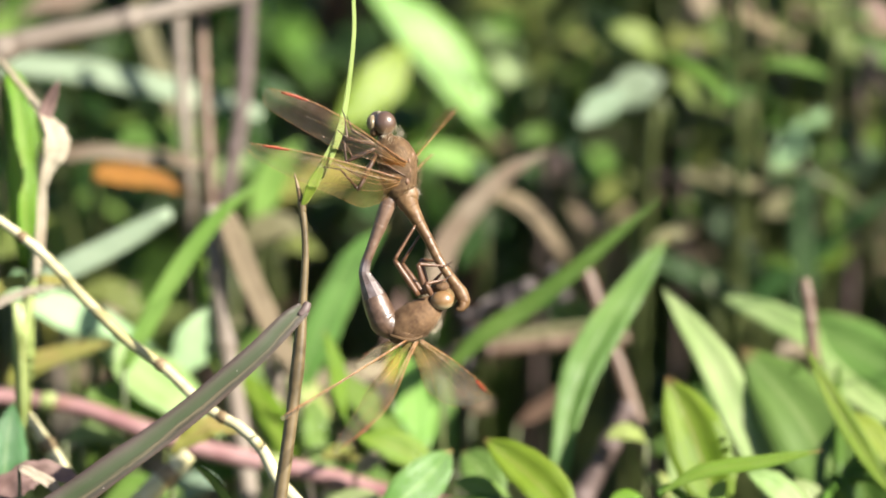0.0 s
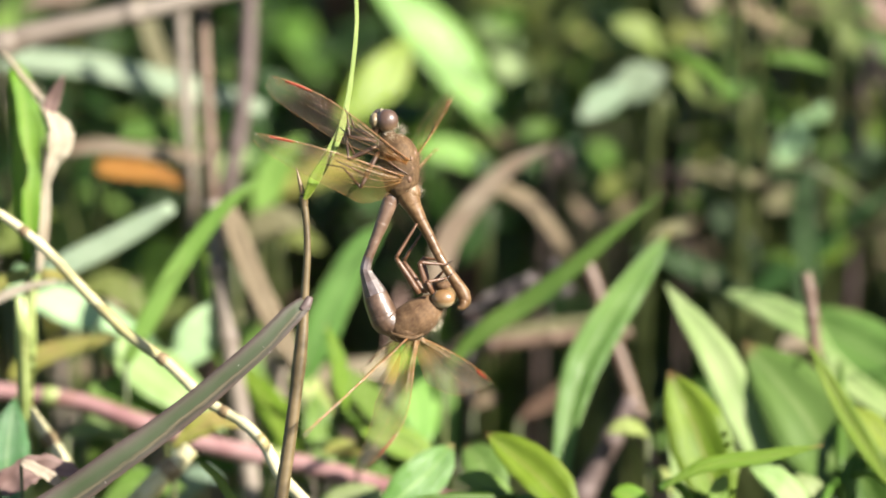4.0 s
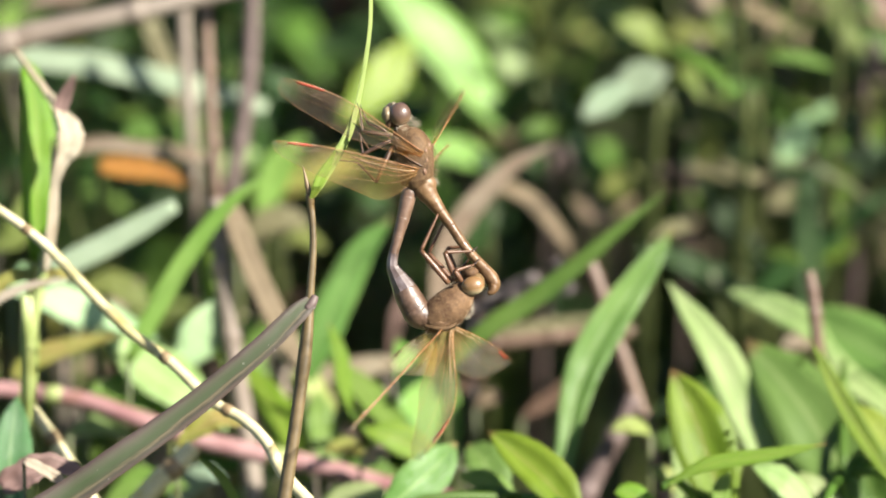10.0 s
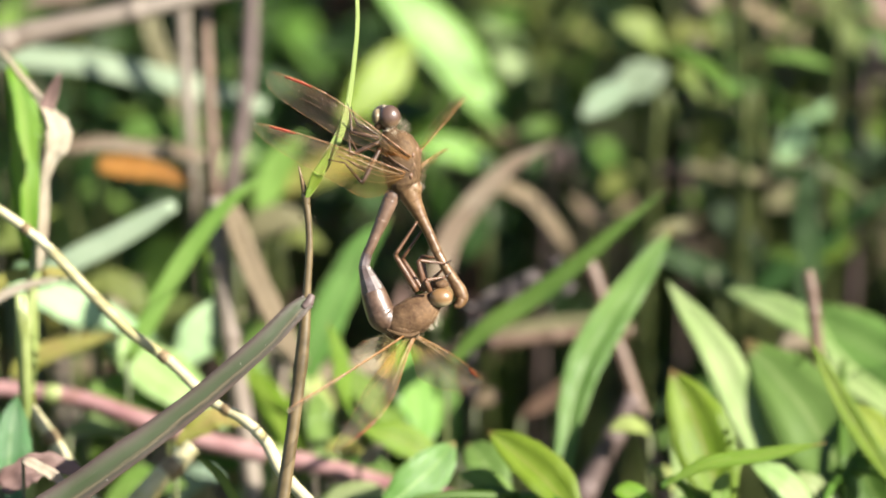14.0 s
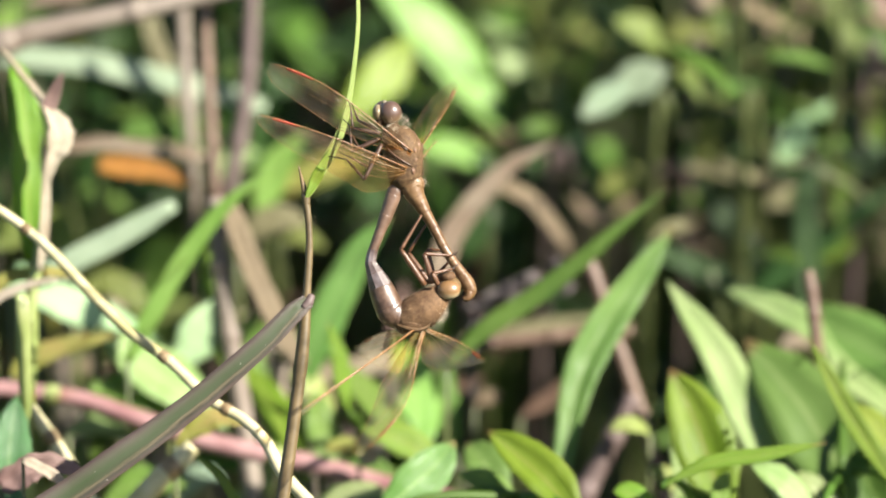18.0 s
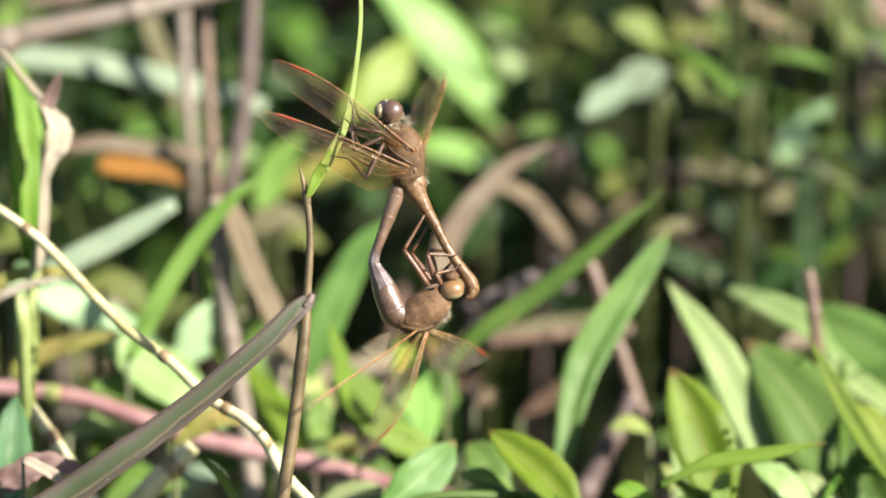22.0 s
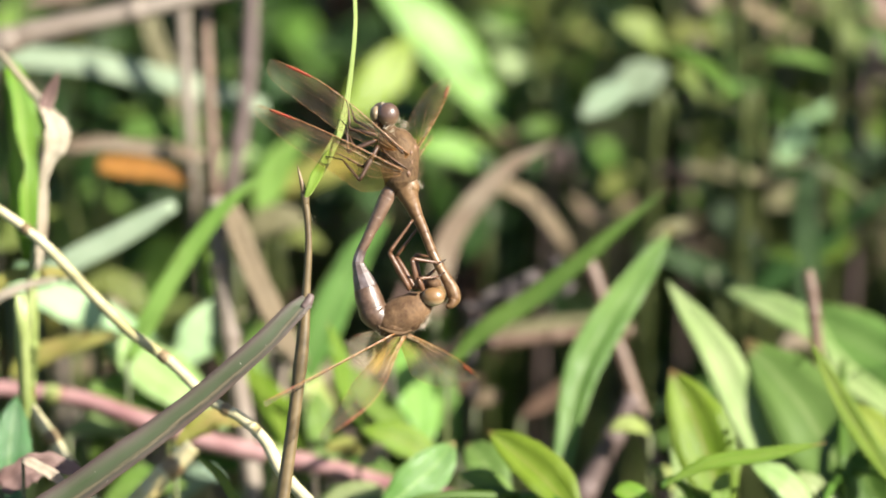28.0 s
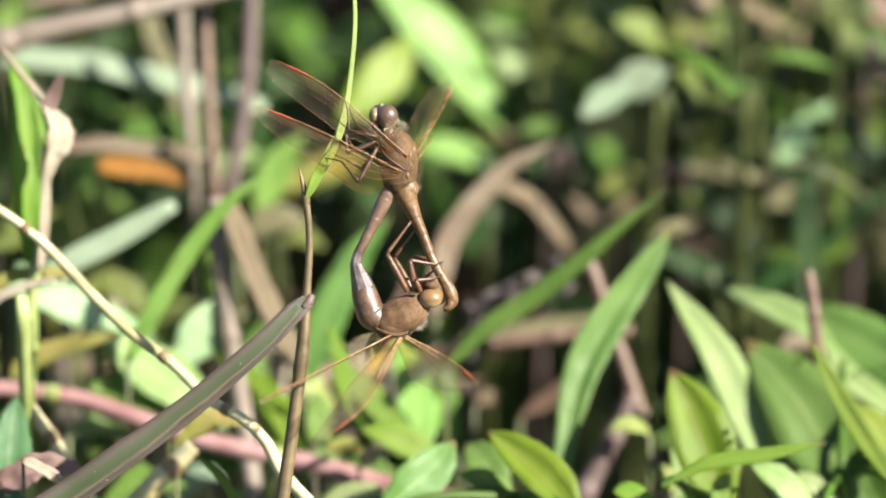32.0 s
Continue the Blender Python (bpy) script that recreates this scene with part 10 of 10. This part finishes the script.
        (28.5, spread(FEMALE_RIGHT_HINDWING_ROOT, (-8.4, 26.2, -14.3), (-0.1, -0.33, -0.95))),
        (29.0, spread(FEMALE_RIGHT_HINDWING_ROOT, (-8.4, 26.2, -14.3), (-0.1, -0.33, -0.95))),
        (29.5, spread(FEMALE_RIGHT_HINDWING_ROOT, (-8.3, 26.2, -14.4), (-0.1, -0.33, -0.95))),
        (30.0, spread(FEMALE_RIGHT_HINDWING_ROOT, (-8.3, 26.2, -14.3), (-0.1, -0.33, -0.95))),
        (30.5, spread(FEMALE_RIGHT_HINDWING_ROOT, (-8.1, 26.2, -14.5), (-0.1, -0.33, -0.95))),
        (31.0, spread(FEMALE_RIGHT_HINDWING_ROOT, (-8.1, 26.2, -14.5), (-0.1, -0.33, -0.95))),
        (31.5, spread(FEMALE_RIGHT_HINDWING_ROOT, (-8, 26.2, -14.5), (-0.1, -0.33, -0.95))),
        (32.0, spread(FEMALE_RIGHT_HINDWING_ROOT, (-7.9, 26.2, -14.6), (-0.1, -0.33, -0.95))),
    ])
    walk(perch_stalk, [
        (0.0, swung(STALK_FOOT, 0.02)),
        (0.5, swung(STALK_FOOT, 0.02)),
        (1.0, swung(STALK_FOOT, 0.03)),
        (1.5, swung(STALK_FOOT, 0.06)),
        (2.0, swung(STALK_FOOT, 0.06)),
        (2.5, swung(STALK_FOOT, -0.08)),
        (3.0, swung(STALK_FOOT, -0.16)),
        (3.5, swung(STALK_FOOT, 0.04)),
        (5.5, swung(STALK_FOOT, -0.06)),
        (6.0, swung(STALK_FOOT, 0.04)),
        (6.5, swung(STALK_FOOT, 0.20)),
        (7.0, swung(STALK_FOOT, 0.17)),
        (7.5, swung(STALK_FOOT, -0.26)),
        (8.0, swung(STALK_FOOT, -0.26)),
        (8.5, swung(STALK_FOOT, -1.11)),
        (9.0, swung(STALK_FOOT, -1.10)),
        (9.5, swung(STALK_FOOT, -0.54)),
        (10.0, swung(STALK_FOOT, -0.54)),
        (10.5, swung(STALK_FOOT, -0.41)),
        (11.0, swung(STALK_FOOT, -0.42)),
        (11.5, swung(STALK_FOOT, -0.14)),
        (12.0, swung(STALK_FOOT, -0.01)),
        (12.5, swung(STALK_FOOT, -0.04)),
        (13.0, swung(STALK_FOOT, 0.07)),
        (13.5, swung(STALK_FOOT, -0.09)),
        (14.0, swung(STALK_FOOT, 0.01)),
        (14.5, swung(STALK_FOOT, -0.02)),
        (16.5, swung(STALK_FOOT, -0.01)),
        (17.0, swung(STALK_FOOT, -0.13)),
        (17.5, swung(STALK_FOOT, -0.28)),
        (18.0, swung(STALK_FOOT, 0.00)),
        (18.5, swung(STALK_FOOT, 0.15)),
        (19.0, swung(STALK_FOOT, 0.56)),
        (19.5, swung(STALK_FOOT, 0.44)),
        (20.0, swung(STALK_FOOT, 0.00)),
        (20.5, swung(STALK_FOOT, -0.00)),
        (21.0, swung(STALK_FOOT, 0.00)),
        (21.5, swung(STALK_FOOT, -0.14)),
        (22.0, swung(STALK_FOOT, -0.14)),
        (22.5, swung(STALK_FOOT, -0.14)),
        (23.0, swung(STALK_FOOT, -0.00)),
        (23.5, swung(STALK_FOOT, -0.13)),
        (24.0, swung(STALK_FOOT, 0.00)),
        (24.5, swung(STALK_FOOT, 0.00)),
        (25.0, swung(STALK_FOOT, 0.00)),
        (25.5, swung(STALK_FOOT, 0.00)),
        (27.5, swung(STALK_FOOT, 0.15)),
        (28.0, swung(STALK_FOOT, 0.15)),
        (28.5, swung(STALK_FOOT, 0.15)),
        (29.0, swung(STALK_FOOT, 0.15)),
        (29.5, swung(STALK_FOOT, 0.00)),
        (30.0, swung(STALK_FOOT, 0.00)),
        (30.5, swung(STALK_FOOT, 0.00)),
        (31.0, swung(STALK_FOOT, 0.00)),
        (31.5, swung(STALK_FOOT, 0.00)),
        (32.0, swung(STALK_FOOT, 0.00)),
    ])
    walk(perch_blade, [
        (0.0, swung(STALK_NODE, -0.04)),
        (0.5, swung(STALK_NODE, 0.09)),
        (1.0, swung(STALK_NODE, 0.08)),
        (1.5, swung(STALK_NODE, -0.20)),
        (2.0, swung(STALK_NODE, -0.07)),
        (2.5, swung(STALK_NODE, -0.25)),
        (3.0, swung(STALK_NODE, -1.49)),
        (3.5, swung(STALK_NODE, -0.52)),
        (5.5, swung(STALK_NODE, -0.00)),
        (6.0, swung(STALK_NODE, -0.55)),
        (6.5, swung(STALK_NODE, -0.13)),
        (7.0, swung(STALK_NODE, -0.30)),
        (7.5, swung(STALK_NODE, -0.38)),
        (8.0, swung(STALK_NODE, -0.37)),
        (8.5, swung(STALK_NODE, -1.93)),
        (9.0, swung(STALK_NODE, -2.06)),
        (9.5, swung(STALK_NODE, -0.68)),
        (10.0, swung(STALK_NODE, -2.01)),
        (10.5, swung(STALK_NODE, -1.52)),
        (11.0, swung(STALK_NODE, -1.80)),
        (11.5, swung(STALK_NODE, -0.68)),
        (12.0, swung(STALK_NODE, -0.80)),
        (12.5, swung(STALK_NODE, 0.18)),
        (13.0, swung(STALK_NODE, -0.21)),
        (13.5, swung(STALK_NODE, 0.27)),
        (14.0, swung(STALK_NODE, 0.18)),
        (14.5, swung(STALK_NODE, 0.23)),
        (16.5, swung(STALK_NODE, -0.22)),
        (17.0, swung(STALK_NODE, -1.16)),
        (17.5, swung(STALK_NODE, -0.28)),
        (18.0, swung(STALK_NODE, -0.04)),
        (18.5, swung(STALK_NODE, -0.25)),
        (19.0, swung(STALK_NODE, 1.55)),
        (19.5, swung(STALK_NODE, 0.12)),
        (20.0, swung(STALK_NODE, -0.01)),
        (20.5, swung(STALK_NODE, -0.31)),
        (21.0, swung(STALK_NODE, 0.30)),
        (21.5, swung(STALK_NODE, -0.43)),
        (22.0, swung(STALK_NODE, -0.46)),
        (22.5, swung(STALK_NODE, -0.48)),
        (23.0, swung(STALK_NODE, 0.00)),
        (23.5, swung(STALK_NODE, 0.11)),
        (24.0, swung(STALK_NODE, -0.04)),
        (24.5, swung(STALK_NODE, 0.29)),
        (25.0, swung(STALK_NODE, 0.60)),
        (25.5, swung(STALK_NODE, -0.04)),
        (27.5, swung(STALK_NODE, 0.44)),
        (28.0, swung(STALK_NODE, 0.44)),
        (28.5, swung(STALK_NODE, 0.44)),
        (29.0, swung(STALK_NODE, 0.44)),
        (29.5, swung(STALK_NODE, 0.91)),
        (30.0, swung(STALK_NODE, 0.91)),
        (30.5, swung(STALK_NODE, 0.91)),
        (31.0, swung(STALK_NODE, 0.91)),
        (31.5, swung(STALK_NODE, 0.91)),
        (32.0, swung(STALK_NODE, 0.91)),
    ])
    walk(curled_plant, [
        (0.0, swung(CURLED_FOOT, 0.01)),
        (0.5, swung(CURLED_FOOT, 0.02)),
        (1.0, swung(CURLED_FOOT, 0.03)),
        (1.5, swung(CURLED_FOOT, -0.27)),
        (2.0, swung(CURLED_FOOT, 0.20)),
        (2.5, swung(CURLED_FOOT, 0.06)),
        (3.0, swung(CURLED_FOOT, 0.11)),
        (3.5, swung(CURLED_FOOT, -0.41)),
        (5.5, swung(CURLED_FOOT, -0.05)),
        (6.0, swung(CURLED_FOOT, 0.21)),
        (6.5, swung(CURLED_FOOT, -0.09)),
        (7.0, swung(CURLED_FOOT, -0.43)),
        (7.5, swung(CURLED_FOOT, 0.04)),
        (8.0, swung(CURLED_FOOT, -0.43)),
        (8.5, swung(CURLED_FOOT, -1.05)),
        (9.0, swung(CURLED_FOOT, -2.30)),
        (10.0, swung(CURLED_FOOT, -1.69)),
        (11.0, swung(CURLED_FOOT, -0.77)),
        (11.5, swung(CURLED_FOOT, -0.31)),
        (12.0, swung(CURLED_FOOT, 0.15)),
        (12.5, swung(CURLED_FOOT, 0.28)),
        (13.0, swung(CURLED_FOOT, 0.40)),
        (13.5, swung(CURLED_FOOT, 0.37)),
        (14.0, swung(CURLED_FOOT, 0.34)),
        (14.5, swung(CURLED_FOOT, 0.31)),
        (16.5, swung(CURLED_FOOT, -0.32)),
        (17.0, swung(CURLED_FOOT, -0.32)),
        (17.5, swung(CURLED_FOOT, -0.79)),
        (18.0, swung(CURLED_FOOT, -0.00)),
        (18.5, swung(CURLED_FOOT, 0.15)),
        (19.0, swung(CURLED_FOOT, -0.79)),
        (19.5, swung(CURLED_FOOT, -0.00)),
        (20.0, swung(CURLED_FOOT, -0.16)),
        (21.0, swung(CURLED_FOOT, -0.94)),
        (21.5, swung(CURLED_FOOT, 0.31)),
        (22.0, swung(CURLED_FOOT, 0.31)),
        (22.5, swung(CURLED_FOOT, -0.47)),
        (23.0, swung(CURLED_FOOT, -0.00)),
        (23.5, swung(CURLED_FOOT, -0.00)),
        (24.0, swung(CURLED_FOOT, 0.15)),
        (24.5, swung(CURLED_FOOT, 0.31)),
        (25.0, swung(CURLED_FOOT, 0.31)),
        (25.5, swung(CURLED_FOOT, 0.62)),
        (27.5, swung(CURLED_FOOT, 0.62)),
        (28.0, swung(CURLED_FOOT, 0.62)),
        (28.5, swung(CURLED_FOOT, 0.62)),
        (29.0, swung(CURLED_FOOT, 0.62)),
        (29.5, swung(CURLED_FOOT, 0.62)),
        (30.0, swung(CURLED_FOOT, 0.62)),
        (30.5, swung(CURLED_FOOT, 0.62)),
        (31.0, swung(CURLED_FOOT, 0.62)),
        (31.5, swung(CURLED_FOOT, 0.62)),
        (32.0, swung(CURLED_FOOT, -0.00)),
    ])


motions()
